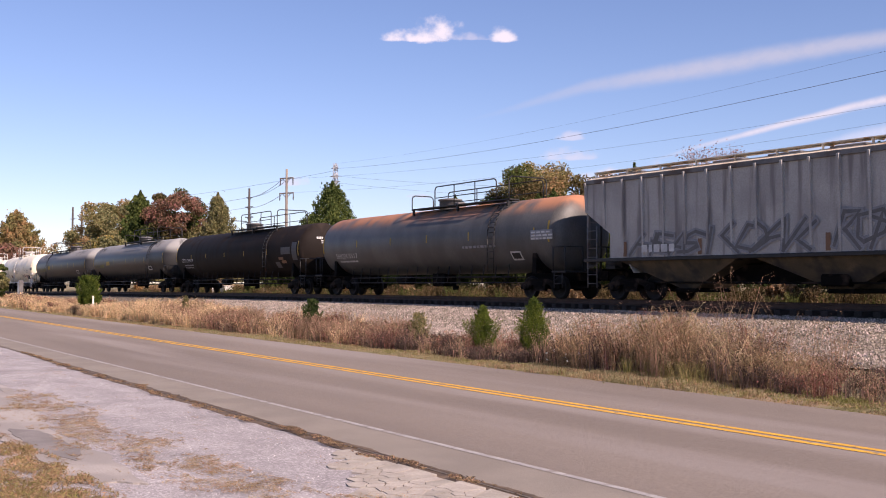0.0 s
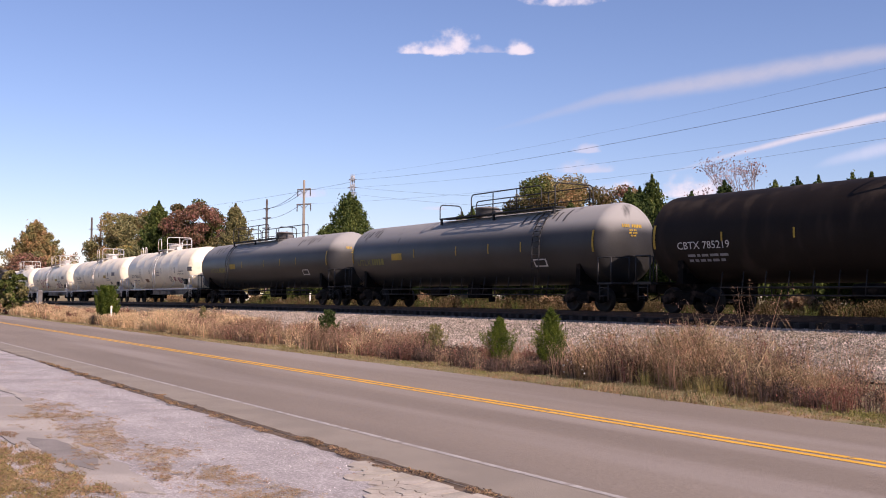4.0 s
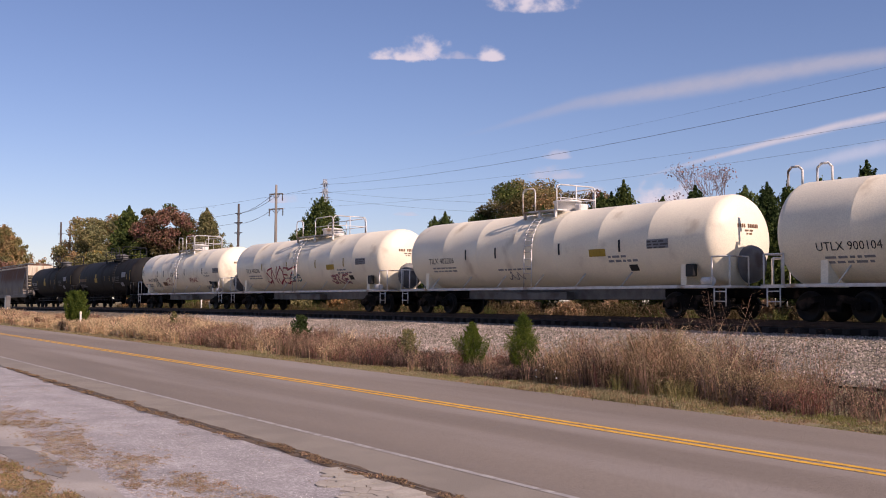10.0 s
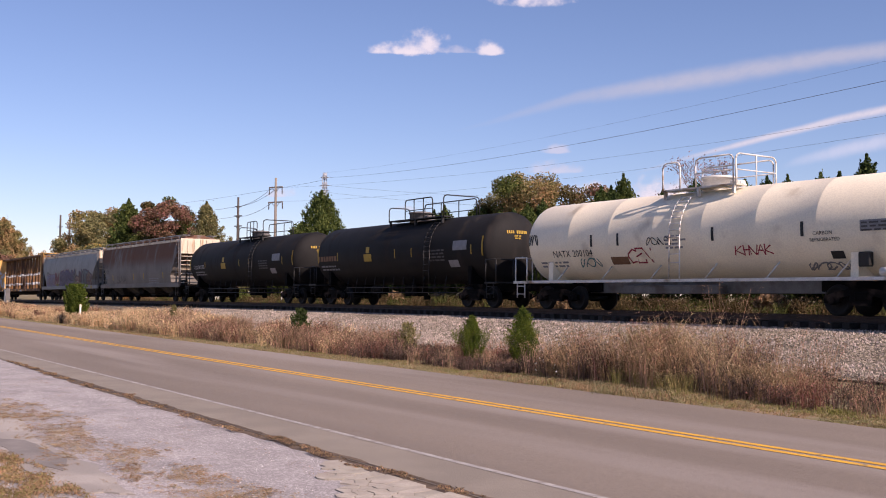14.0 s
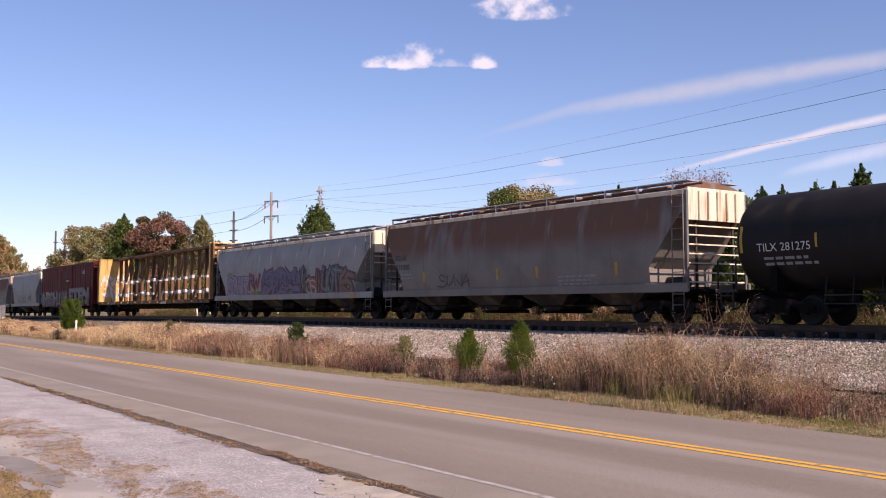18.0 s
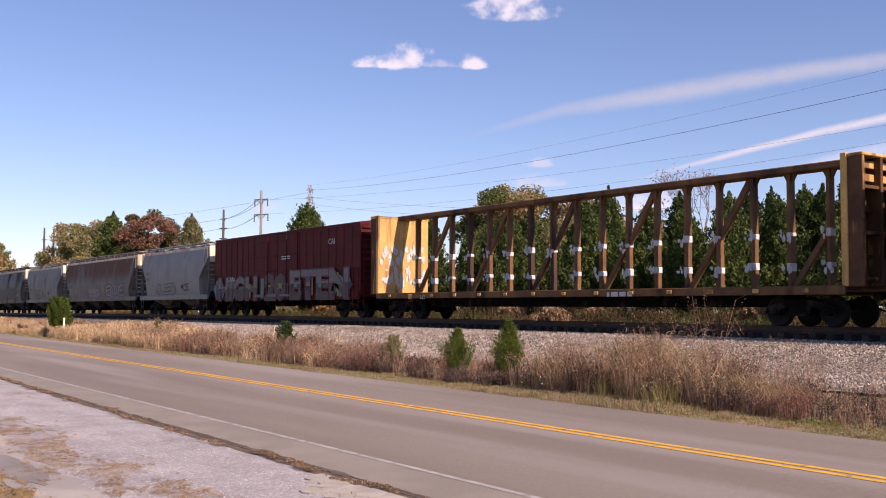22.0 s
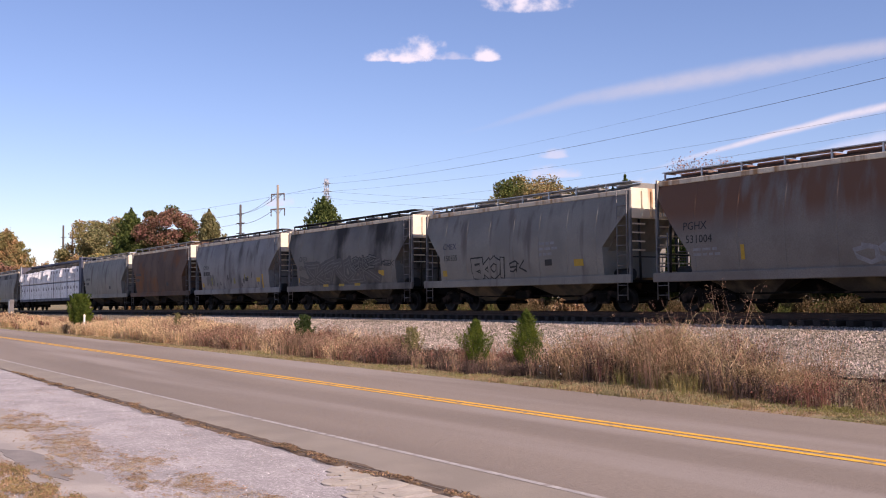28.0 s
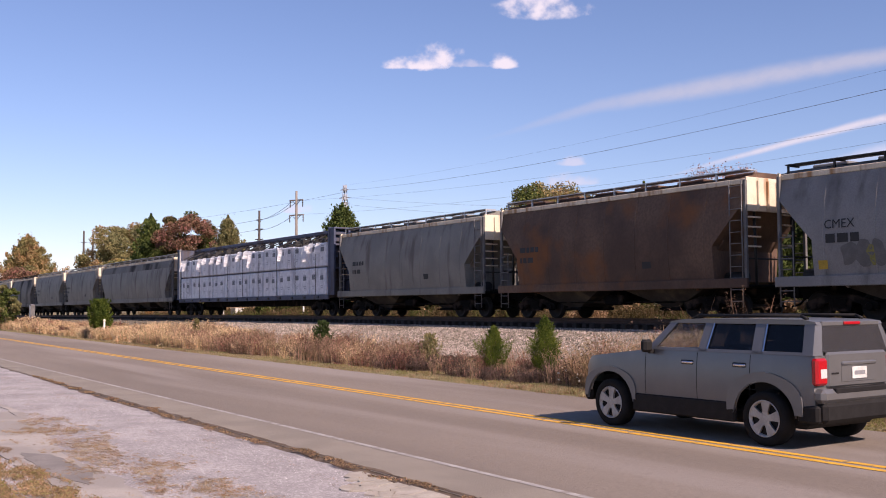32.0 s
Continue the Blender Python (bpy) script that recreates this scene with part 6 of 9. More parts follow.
    wild(car, "CSAROERSUK", -2.6, 2.4, 1.3, 2.5, low, (("ink_pink", 0.5, 0.0), ("ink_blue", 0.38, 0.008), ("ink_purple", 0.27, 0.016), ("ink_mauve", 0.15, 0.024), ("ink_blue", 0.04, 0.032)), 52, 0.34, label="purple and blue wild-style graffiti", slant=0.5)
    wild(car, "SCUSOS", -2.7, 2.2, 1.2, 1.75, low, (("ink_blue", 0.28, 0.04), ("ink_mauve", 0.18, 0.046), ("ink_purple", 0.05, 0.052)), 54, 0.3, label="looping lilac graffiti letters", slant=0.5)
    wild(car, "WN", 2.3, 2.9, 1.4, 2.55, low, (("ink_soot", 0.12, 0.05), ("ink_grey", 0.04, 0.056)), 55, 0.25, label="black and white sprayed scrawl")
    for word, a, b, hi, tones, seed in (("OS", 2.8, 4.0, 2.0, ("ink_wine", "ink_orange", "ink_pale"), 53), ("IK", 3.9, 4.8, 2.4, ("ink_pink", "ink_wine", "ink_orange"), 60),
                                        ("UOT", 4.6, 6.5, 2.5, ("ink_wine", "ink_steel", "ink_grey"), 56), ("ES", 6.4, 7.7, 2.3, ("ink_wine", "ink_brown", "ink_mauve"), 59)):
        wild(car, word, a, b, 1.25, hi, low, ((tones[0], 0.44, 0.0 + 0.002 * (seed % 5)), ("ink_blue", 0.34, 0.012), (tones[1], 0.25, 0.02), (tones[2], 0.045, 0.028)), seed, 0.22, label="tangled orange and grey graffiti letters", slant=0.3)
    patch(car, 7.6, 8.0, 1.05, 1.25, on_plane(-1.57), "ink_yellow", "placard")
    # 14 empty centre-beam car
    L, x = berth(13)
    car, on, half, e, n = beam_car(L, x, "empty yellow-brown centre-beam flatcar with torn white wrapping")
    r = random.Random(7)
    for i in range(1, n):
        k = -e + 2 * e * i / n
        for zz in (1.75, 2.75):
            if r.random() < 0.12:
                continue
            zz += r.uniform(-0.07, 0.07)
            tall = r.uniform(0.05, 0.13)
            Geo().box((k - 0.08, -0.15, zz - tall), (k + 0.08, 0.15, zz + tall), 0.02).ob("torn_wrapping", "ink_white", car, "torn white plastic wrapping")
            for q in range(5):
                a, h, w, t = k + r.uniform(-0.2, 0.14), zz + r.uniform(-0.2, 0.14), r.uniform(0.07, 0.16), r.uniform(0.07, 0.18)
                g = scrap(r, lambda u, v: (a + u * w, -0.17 - 0.02 * q - 0.03 * abs(u), h + v * t))
                g.ob("torn_wrapping", "ink_white", car, "torn white plastic wrapping")
    for s in (-1, 1):
        for q in range(60):
            y, h = r.uniform(-1.3, 1.2), r.choice((r.uniform(1.5, 2.3), r.uniform(2.5, 3.3)))
            w, t = r.uniform(0.08, 0.3), r.uniform(0.08, 0.4)
            xx = -(e - 0.105) if s < 0 else e - 0.085
            d = 0.006 * (1 + q % 5)
            g = scrap(r, lambda u, v: (xx + (d if s < 0 else -d), y + u * w, h + v * t))
            g.ob("torn_wrapping", "ink_white", car, "torn white plastic stapled to the bulkhead")
    lettering(car, "85", -9.2, 0.87, 0.26, on_plane(-1.46), "ink_white")
    lettering(car, "032", -8.3, 0.87, 0.26, on_plane(-1.46), "ink_white")
    bars(car, 3.0, 0.9, 1, 1.2, 0.3, on_plane(-1.46), "ink_white")
    # 15 red boxcar
    L, x = berth(14)
    car, on, half = box_car(L, x, "dark red ribbed boxcar with pale graffiti along its foot")
    lettering(car, "CAI", 6.1, 3.62, 0.42, on, "ink_white")
    lettering(car, "CAIX", -6.0, 2.0, 0.36, on_plane(-1.63), "ink_white", stretch=1.4)
    bars(car, 1.0, 3.3, 3, 0.9, 0.12, on, "ink_white")
    below = lambda y, zm: (lambda px, h: (px + MARKS[0], y, min(h, zm)))
    blobs(car, -7.9, -6.6, 0.95, 2.1, on_plane(-1.578), "ink_teal", 2, 61, label="teal graffiti ground")
    blobs(car, 6.3, 8.3, 0.95, 2.15, on_plane(-1.578), "ink_teal", 3, 63, label="teal and blue graffiti ground")
    blobs(car, 7.4, 8.4, 1.3, 1.8, on_plane(-1.584), "ink_blue", 2, 64, label="dark blue graffiti fill")
    patch(car, 7.05, 7.2, 1.05, 2.2, on_plane(-1.59), "ink_yellow", "graffiti_fill", 1, "yellow sprayed bar")
    for word, x0, z0, size, st, top in (("HIGH", -7.4, 0.98, 1.7, 1.32, "ink_silver"), ("20", -0.95, 0.98, 1.75, 1.42, "ink_umber"), ("ETEN", 1.95, 1.0, 1.95, 1.36, "ink_silver")):
        lettering(car, word, x0, z0, size, on_plane(-1.588), "ink_mauve", "graffiti", st, 0.135)
        lettering(car, word, x0, z0, size, on_plane(-1.594), "ink_wine", "graffiti", st, 0.125)
        lettering(car, word, x0, z0, size, on_plane(-1.6), top, "graffiti", st, 0.075)
        lettering(car, word, x0, z0, size, below(-1.622, z0 + 0.36 * size), "ink_umber", "graffiti", st, 0.075)
    for k, (bx, z0, z1, w, tone) in enumerate(((-7.7, 1.0, 1.9, 0.35, "ink_blue"), (-7.25, 1.5, 2.2, 0.2, "ink_orange"), (-5.35, 1.0, 2.0, 0.25, "ink_teal"), (-4.55, 1.1, 2.1, 0.16, "ink_blue"), (-3.0, 1.0, 1.7, 0.2, "ink_orange"), (-1.5, 1.0, 2.1, 0.4, "ink_teal"),
                                               (1.55, 1.0, 1.8, 0.3, "ink_blue"), (3.05, 1.1, 2.2, 0.14, "ink_teal"), (4.45, 1.1, 2.0, 0.14, "ink_orange"))):
        patch(car, bx, bx + w, z0, z1, on_plane(-1.591), tone, "graffiti_fill", 3, "sprayed colour between the letters")
    for k, (bx, tone) in enumerate(((-6.3, "ink_silver"), (-3.1, "ink_yellow"), (-0.5, "ink_yellow"), (0.75, "ink_yellow"), (2.6, "ink_teal"), (3.9, "ink_yellow"), (5.2, "ink_teal"))):
        patch(car, bx, bx + 0.35 + 0.1 * (k % 2), 1.5 + 0.05 * (k % 3), 1.72 + 0.08 * (k % 2), on_plane(-1.63), "ink_olive" if tone == "ink_yellow" else tone, "graffiti_fill", 1, "sprayed colour patch")
    for k, bx in enumerate((-2.2, -0.6, 0.9)):
        patch(car, bx, bx + 1.1, 1.05 + 0.02 * k, 1.2, on_plane(-1.63), "ink_silver", "graffiti_fill", 1, "pale sprayed patch")
    # short hoppers
    for i, paint, label, eave in ((15, "hopper_light", "short pale grey covered hopper car with cream end panels", 4.25), (17, "hopper_grey", "short grey covered hopper car with scrawled black graffiti", 4.15),
                                  (18, "hopper_dark", "short dark stained covered hopper car", 4.25), (19, "hopper_blue", "short bluish grey covered hopper car with worn lettering", 4.25),
                                  (20, "hopper_rust", "short covered hopper car covered with brown rust", 4.3), (21, "hopper_grey", "short grey covered hopper car with dirt streaks", 4.2),
                                  (24, "hopper_grey", "short grey covered hopper car far down the train", 4.2), (25, "hopper_grey", "short grey covered hopper car far down the train", 4.2),
                                  (26, "hopper_dark", "short dark grey covered hopper car far down the train", 4.2), (27, "hopper_grey", "short grey covered hopper car at the visible end of the train", 4.2)):
        L, x = berth(i)
        car, on, lim, half = hopper_car(L, x, paint, label, 2, eave=eave, roof=paint, end="cream", bay="bay_tan" if i in (15, 17) else "bay_dark")
        if i in (17, 18, 19):
            lettering(car, "CMEX", -4.75, 2.6, 0.36, on, "ink_black" if i != 17 else "ink_blue")
            if i in (17, 18):
                lettering(car, "87015" if i == 18 else "150335", -4.7, 2.12, 0.34, on, "ink_black")
            else:
                bars(car, -4.7, 2.2, 1, 1.1, 0.5, on, "ink_black", "car_number")
        else:
            if i == 15:
                lettering(car, "AOKX", -4.9, 2.75, 0.32, on, "ink_black")
                lettering(car, "491562", -4.9, 2.35, 0.32, on, "ink_black")
            else:
                bars(car, -4.75, 2.55, 2, 1.1, 0.4, on, "ink_black" if paint != "hopper_dark" else "ink_grey", "car_number")
        if i == 17:
            wild(car, "EKOI", -2.6, -0.4, 1.42, 2.05, on, (("ink_black", 0.3, 0.0), ("hopper_grey", 0.2, 0.006)), 71, 0.1, label="black outlined graffiti letters")
            wild(car, "SK", -0.2, 0.7, 1.55, 1.95, on, (("ink_black", 0.06, 0.0),), 78, 0.2, label="black sprayed tag")
            bars(car, 1.6, 2.5, 3, 1.0, 0.2, on, "ink_grey")
        if i == 15:
            wild(car, "OUSEO", -2.6, 0.9, 1.42, 2.0, on, (("ink_soot", 0.22, 0.0), ("hopper_light", 0.13, 0.006)), 72, 0.14, label="dark outlined graffiti letters")
            wild(car, "CSE", 2.3, 3.3, 1.6, 2.0, on, (("ink_soot", 0.09, 0.0),), 73, 0.18, label="dark sprayed tag")
        if i == 18:
            wild(car, "SKEROSK", -4.0, 3.3, 1.4, 2.45, on, (("ink_soot", 0.5, 0.0), ("ink_slate", 0.2, 0.006), ("ink_soot", 0.1, 0.012)), 74, 0.28, label="dark sooty graffiti letters", slant=0.4)
            wild(car, "OUSE", 1.2, 3.2, 2.0, 2.6, on, (("ink_black", 0.16, 0.018), ("ink_slate", 0.07, 0.024)), 75, 0.2, label="dark sprayed tag")
            wild(car, "NAWRESK", 3.0, 4.9, 2.1, 2.36, on, (("ink_black", 0.04, 0.0),), 77, 0.2, label="thin black tag")
            side_marks(car, on_plane(-1.55), (-1.75, -0.1, 1.5), 1.28, "ink_yellow", 0.55, 0.12, "yellow_panel")
        patch(car, 1.9, 2.3, 1.72, 1.95, on, "ink_black", "placard")
        if i == 19:
            # worn paint: yellow remnants and dark stains along the lower side
            rr = random.Random(19)
            for k in range(14):
                px, pz = rr.uniform(-4.3, 4.6), rr.uniform(1.35, 1.9)
                blobs(car, px, px + rr.uniform(0.1, 0.22), pz, pz + rr.uniform(0.25, 0.5), on, "ink_olive" if k % 3 == 0 else "ink_soot", 1, 190 + k, "stain", "worn paint stain")
            blobs(car, -4.2, -2.9, 1.5, 2.25, on, "ink_slate", 3, 189, "stain", "dark smudge on worn paint")
            patch(car, 4.25, 4.42, 1.3, 2.1, on, "ink_yellow", "yellow_strip")
        if i in (17, 19, 18):
            side_marks(car, on, (3.75,), 1.78, "ink_yellow", 0.5, 0.25, "yellow_panel")
            side_marks(car, on, (-half + 2.15,), 1.6, "ink_yellow", 0.3, 0.25, "yellow_panel")
    # 24 long grey hopper
    L, x = berth(23)
    car, on, lim, half = hopper_car(L, x, "hopper_grey", "long grey covered hopper car with a dark band at its top", 4, eave=4.2, roof="hopper_dark")
    # darker band along the top half metre of the side
    patch(car, -lim(3.5) + 0.05, lim(3.5) - 0.05, 3.55, 4.05, on, "hopper_dark", "painted_band", label="dark band under the eave")
    # 23 centre-beam car with wrapped lumber
    L, x = berth(22)
    car, on, half, e, n = beam_car(L, x, "dark centre-beam flatcar carrying lumber", True)
    k = 11
    a = -e + 0.3
    w = (2 * e - 0.6) / k
    for j in range(k):
        for tier, (lo, hi) in enumerate(((1.13, 2.62), (2.68, 4.02))):
            for side in (-1, 1):
                dy, top = r.uniform(-0.025, 0.02), hi - 0.16 * r.random() * tier
                y0, y1 = (-1.38 + dy, -0.3) if side < 0 else (0.3, 1.38)
                bx = a + w * j
                b = Geo().box((bx + 0.01, y0, lo), (bx + w - 0.01, y1, top), 0.06).ob("lumber_pack", "wrap", car, "lumber bundle in white plastic wrap")
                if side > 0:
                    continue
                for q in range(2):
                    mx = bx + w * (0.27 + 0.46 * q) + r.uniform(-0.06, 0.06)
                    for mz, wd, ht in ((lo + 0.95 + r.uniform(-0.05, 0.05), 0.36, 0.24), (lo + 1.13, 0.3, 0.07), (lo + 0.5, 0.26, 0.05), (lo + 0.4, 0.2, 0.05)):
                        if ht < 0.1 or r.random() < 0.85:
                            tone = "wrap_mark" if ht > 0.2 else "wrap_grey"
                            Geo().box((mx - wd / 2, y0 - 0.012, mz - ht / 2), (mx + wd / 2, y0 + 0.002, mz + ht / 2)).ob("printed_mark", tone, b)
                # loose ends of the plastic, hanging and curled
                for q in range(r.choice((0, 1, 1, 2)) if tier else r.choice((0, 0, 1))):
                    sx, ln = bx + w * r.uniform(0.05, 0.9), r.uniform(0.35, 1.05)
                    g = Geo()
                    rows = 7
                    v = []
                    for i in range(rows + 1):
                        f = i / rows
                        wide = 0.16 * (1 - 0.6 * f) * r.uniform(0.7, 1.2)
                        cx = sx + 0.1 * math.sin(2.2 * f + q)
                        v += [(cx - wide, y0 - 0.08 - 0.2 * math.sin(1.6 * f) - 0.05 * r.random(), top + 0.02 - ln * f), (cx + wide, y0 - 0.015, top + 0.02 - ln * f + 0.05 * r.random())]
                    g.add(v, [(2 * i, 2 * i + 1, 2 * i + 3, 2 * i + 2) for i in range(rows)])
                    g.ob("torn_strip", "plastic", b, "torn white plastic strip hanging down")
    for j in range(26):
        bx = a + (2 * e - 0.6) * (j + r.uniform(0.1, 0.9)) / 26
        Geo().tube((bx, -1.3, 4.0 + 0.06 * r.random()), (bx + r.uniform(-0.3, 0.3), -0.3, 4.5), 0.035, 5).box((bx - 0.2, -1.0, 3.95), (bx + 0.25, -0.45, 4.05 + 0.3 * r.random()), 0.03).ob("lashing", "dark_steel", car, "dark lashing between load and beam")
    for j in range(9):
        bx = a + (2 * e - 0.6) * (j + 0.5) / 9
        Geo().box((bx - 0.012, -1.425, 1.1), (bx + 0.012, -1.41, 4.05)).box((bx - 0.03, -1.42, 4.03), (bx + 0.03, -0.3, 4.1)).ob("strap", "dark_steel", car)


build_train()
# ---- vegetation ----
def leaf_quads(pts, size, rng, long=1.0, up=0.0):
    """Loose leaf-clump quads at points, turned at random; up tips them upright."""
    n = len(pts)
    d = rng.normal(size=(n, 3))
    d[:, 2] = d[:, 2] * (1 - up) + up * 2.0
    d /= np.linalg.norm(d, axis=1)[:, None]
    w = np.cross(d, rng.normal(size=(n, 3)))
    w /= np.linalg.norm(w, axis=1)[:, None]
    s = size * (0.55 + 0.9 * rng.random(n))[:, None]
    a, b = d * s * long, w * s
    j = lambda: 0.75 + 0.5 * rng.random((n, 1))
    return np.stack([pts - a * j() - b * 0.4 * j(), pts - a * 0.1 + b * j(), pts + a * j() + b * 0.2, pts + a * 0.1 - b * j()], 1)


def tree_base(name, x, y, label, category="tree", group="trees"):
    return thing(name, pose(x, y, ground_z(x, y) - 0.05), label, category, group)


def broad_tree(x, y, height, spread, leaf, label, count=5000, size=0.1, seed=1, second=None, low=0.12, name="broadleaf_tree", lobes=84, third=None, tint=0.0):
    """Trunk, limbs, and a crown of many small leaf masses on and inside an uneven hull, with gaps between them.
    tint moves the share of the second leaf colour up or down the crown."""
    rng = np.random.default_rng(seed)
    t = tree_base(name, x, y, label)
    g = Geo().tube((0, 0, 0), (0.1, 0, height * 0.5), 0.022 * height ** 0.9, 8, 0.012 * height)
    parts = [[], [], []]
    for k in range(lobes):
        f = (k + 0.5) / lobes
        a = 2.39996 * k + rng.random() * 0.6
        zz = 1 - 2 * f
        d = Vector((math.cos(a) * math.sqrt(1 - zz * zz), math.sin(a) * math.sqrt(1 - zz * zz), zz))
        bulge = 1 + 0.32 * noise.noise(d * 1.5 + Vector((seed, 0, 0))) + 0.2 * noise.noise(d * 3.4 + Vector((0, seed, 0)))
        depth = (0.86 + 0.1 * rng.random()) if k % 4 else 0.3 + 0.35 * rng.random()
        mid = low + (1 - low) * 0.52
        flat = 1.0 if d.z > 0 else 0.9
        c = np.array([d.x * spread * 0.43, d.y * spread * 0.43, d.z * height * (1 - low) * 0.43 * flat]) * depth * bulge + np.array([0, 0, height * mid])
        r = spread * (0.085 + 0.055 * rng.random())
        m = int(count / lobes * (0.6 + 0.8 * rng.random()))
        q = rng.normal(size=(m, 3))
        q /= np.linalg.norm(q, axis=1)[:, None]
        q *= (rng.random(m) ** 0.5)[:, None]
        p = c + q * np.array([r, r, r * 0.72])
        sel = noise.noise(Vector(c) * (2.6 / spread) + Vector((seed * 3, 0, 0))) + 0.4 * noise.noise(Vector(c) * (7 / spread) + Vector((0, seed * 3, 0))) + tint * d.z
        which = 1 if second and sel > 0.15 else 2 if third and sel < -0.16 else 0
        parts[which].append(leaf_quads(p, size, rng))
        if k % 3 == 0:
            root = (0.05, 0, height * min(0.46, 0.14 + 0.3 * (c[2] / height)))
            knee = tuple((np.array(root) * 0.45 + c * 0.55) + np.array([0, 0, -0.04 * height]))
            g.tube(root, knee, 0.006 * height, 5, 0.004 * height, caps=False).tube(knee, tuple(c), 0.004 * height, 4, 0.012, caps=False)
    g.ob("trunk", "bark", t)
    for p, m in zip(parts, (leaf, second, third)):
        if p:
            facets("crown", np.concatenate(p), m, t)
    return t


def cedar_tree(x, y, height, spread, label, leaf="cedar", count=9000, size=0.06, seed=1, tip=0.85, name="cedar_tree", category="tree", group="trees", rise=0.55, boughs=120, foot=0.04):
    """A red cedar: boughs that sweep out and up from the trunk, each a ragged plume of fine sprays."""
    rng = np.random.default_rng(seed)
    t = tree_base(name, x, y, label, category, group)
    g = Geo().tube((0, 0, 0), (0, 0, height * 0.92), 0.01 * height + 0.015, 7, 0.008)
    pts = []
    for k in range(boughs):
        h = foot + (0.96 - foot) * ((k + rng.random()) / boughs)
        a = 2.39996 * k + 0.5 * rng.random()
        env = (1 - h) ** tip * min(1.0, 0.6 + 2.6 * h)
        reach = spread * 0.5 * env * (0.62 + 0.55 * rng.random()) * (1 + 0.22 * math.sin(2 * a + seed) * math.cos(5 * h + seed)) + 0.015 * spread
        p0 = np.array([0, 0, height * h * 0.94])
        p1 = p0 + np.array([math.cos(a) * reach, math.sin(a) * reach, min(reach * rise + 0.02 * height, height * (1.0 - h * 0.94))])
        m = int(count / boughs * (0.35 + 1.3 * env))
        s = 0.15 + 0.85 * rng.random((m, 1)) ** 0.75
        rad = (0.05 * spread + 0.13 * reach) * (1.15 - s)
        q = p0 + (p1 - p0) * s + np.array([0, 0, 1.0]) * reach * 0.18 * (s - 0.5) ** 2 + rng.normal(size=(m, 3)) * rad * np.array([0.75, 0.75, 1.0])
        pts.append(q)
        if k % 4 == 0:
            g.tube(tuple(p0), tuple(p0 * 0.25 + p1 * 0.75), 0.003 * height, 4, 0.004, caps=False)
    m = count // 40
    top = rng.random((m, 1))
    pts.append(np.concatenate([rng.normal(size=(m, 2)) * 0.035 * spread * (1.05 - top), height * (0.88 + 0.12 * top)], 1))
    g.ob("trunk", "bark", t)
    p = np.concatenate(pts)
    p[:, 2] = np.maximum(p[:, 2], 0.03)
    facets("crown", leaf_quads(p, size, rng, long=2.1, up=0.6), leaf, t)
    return t


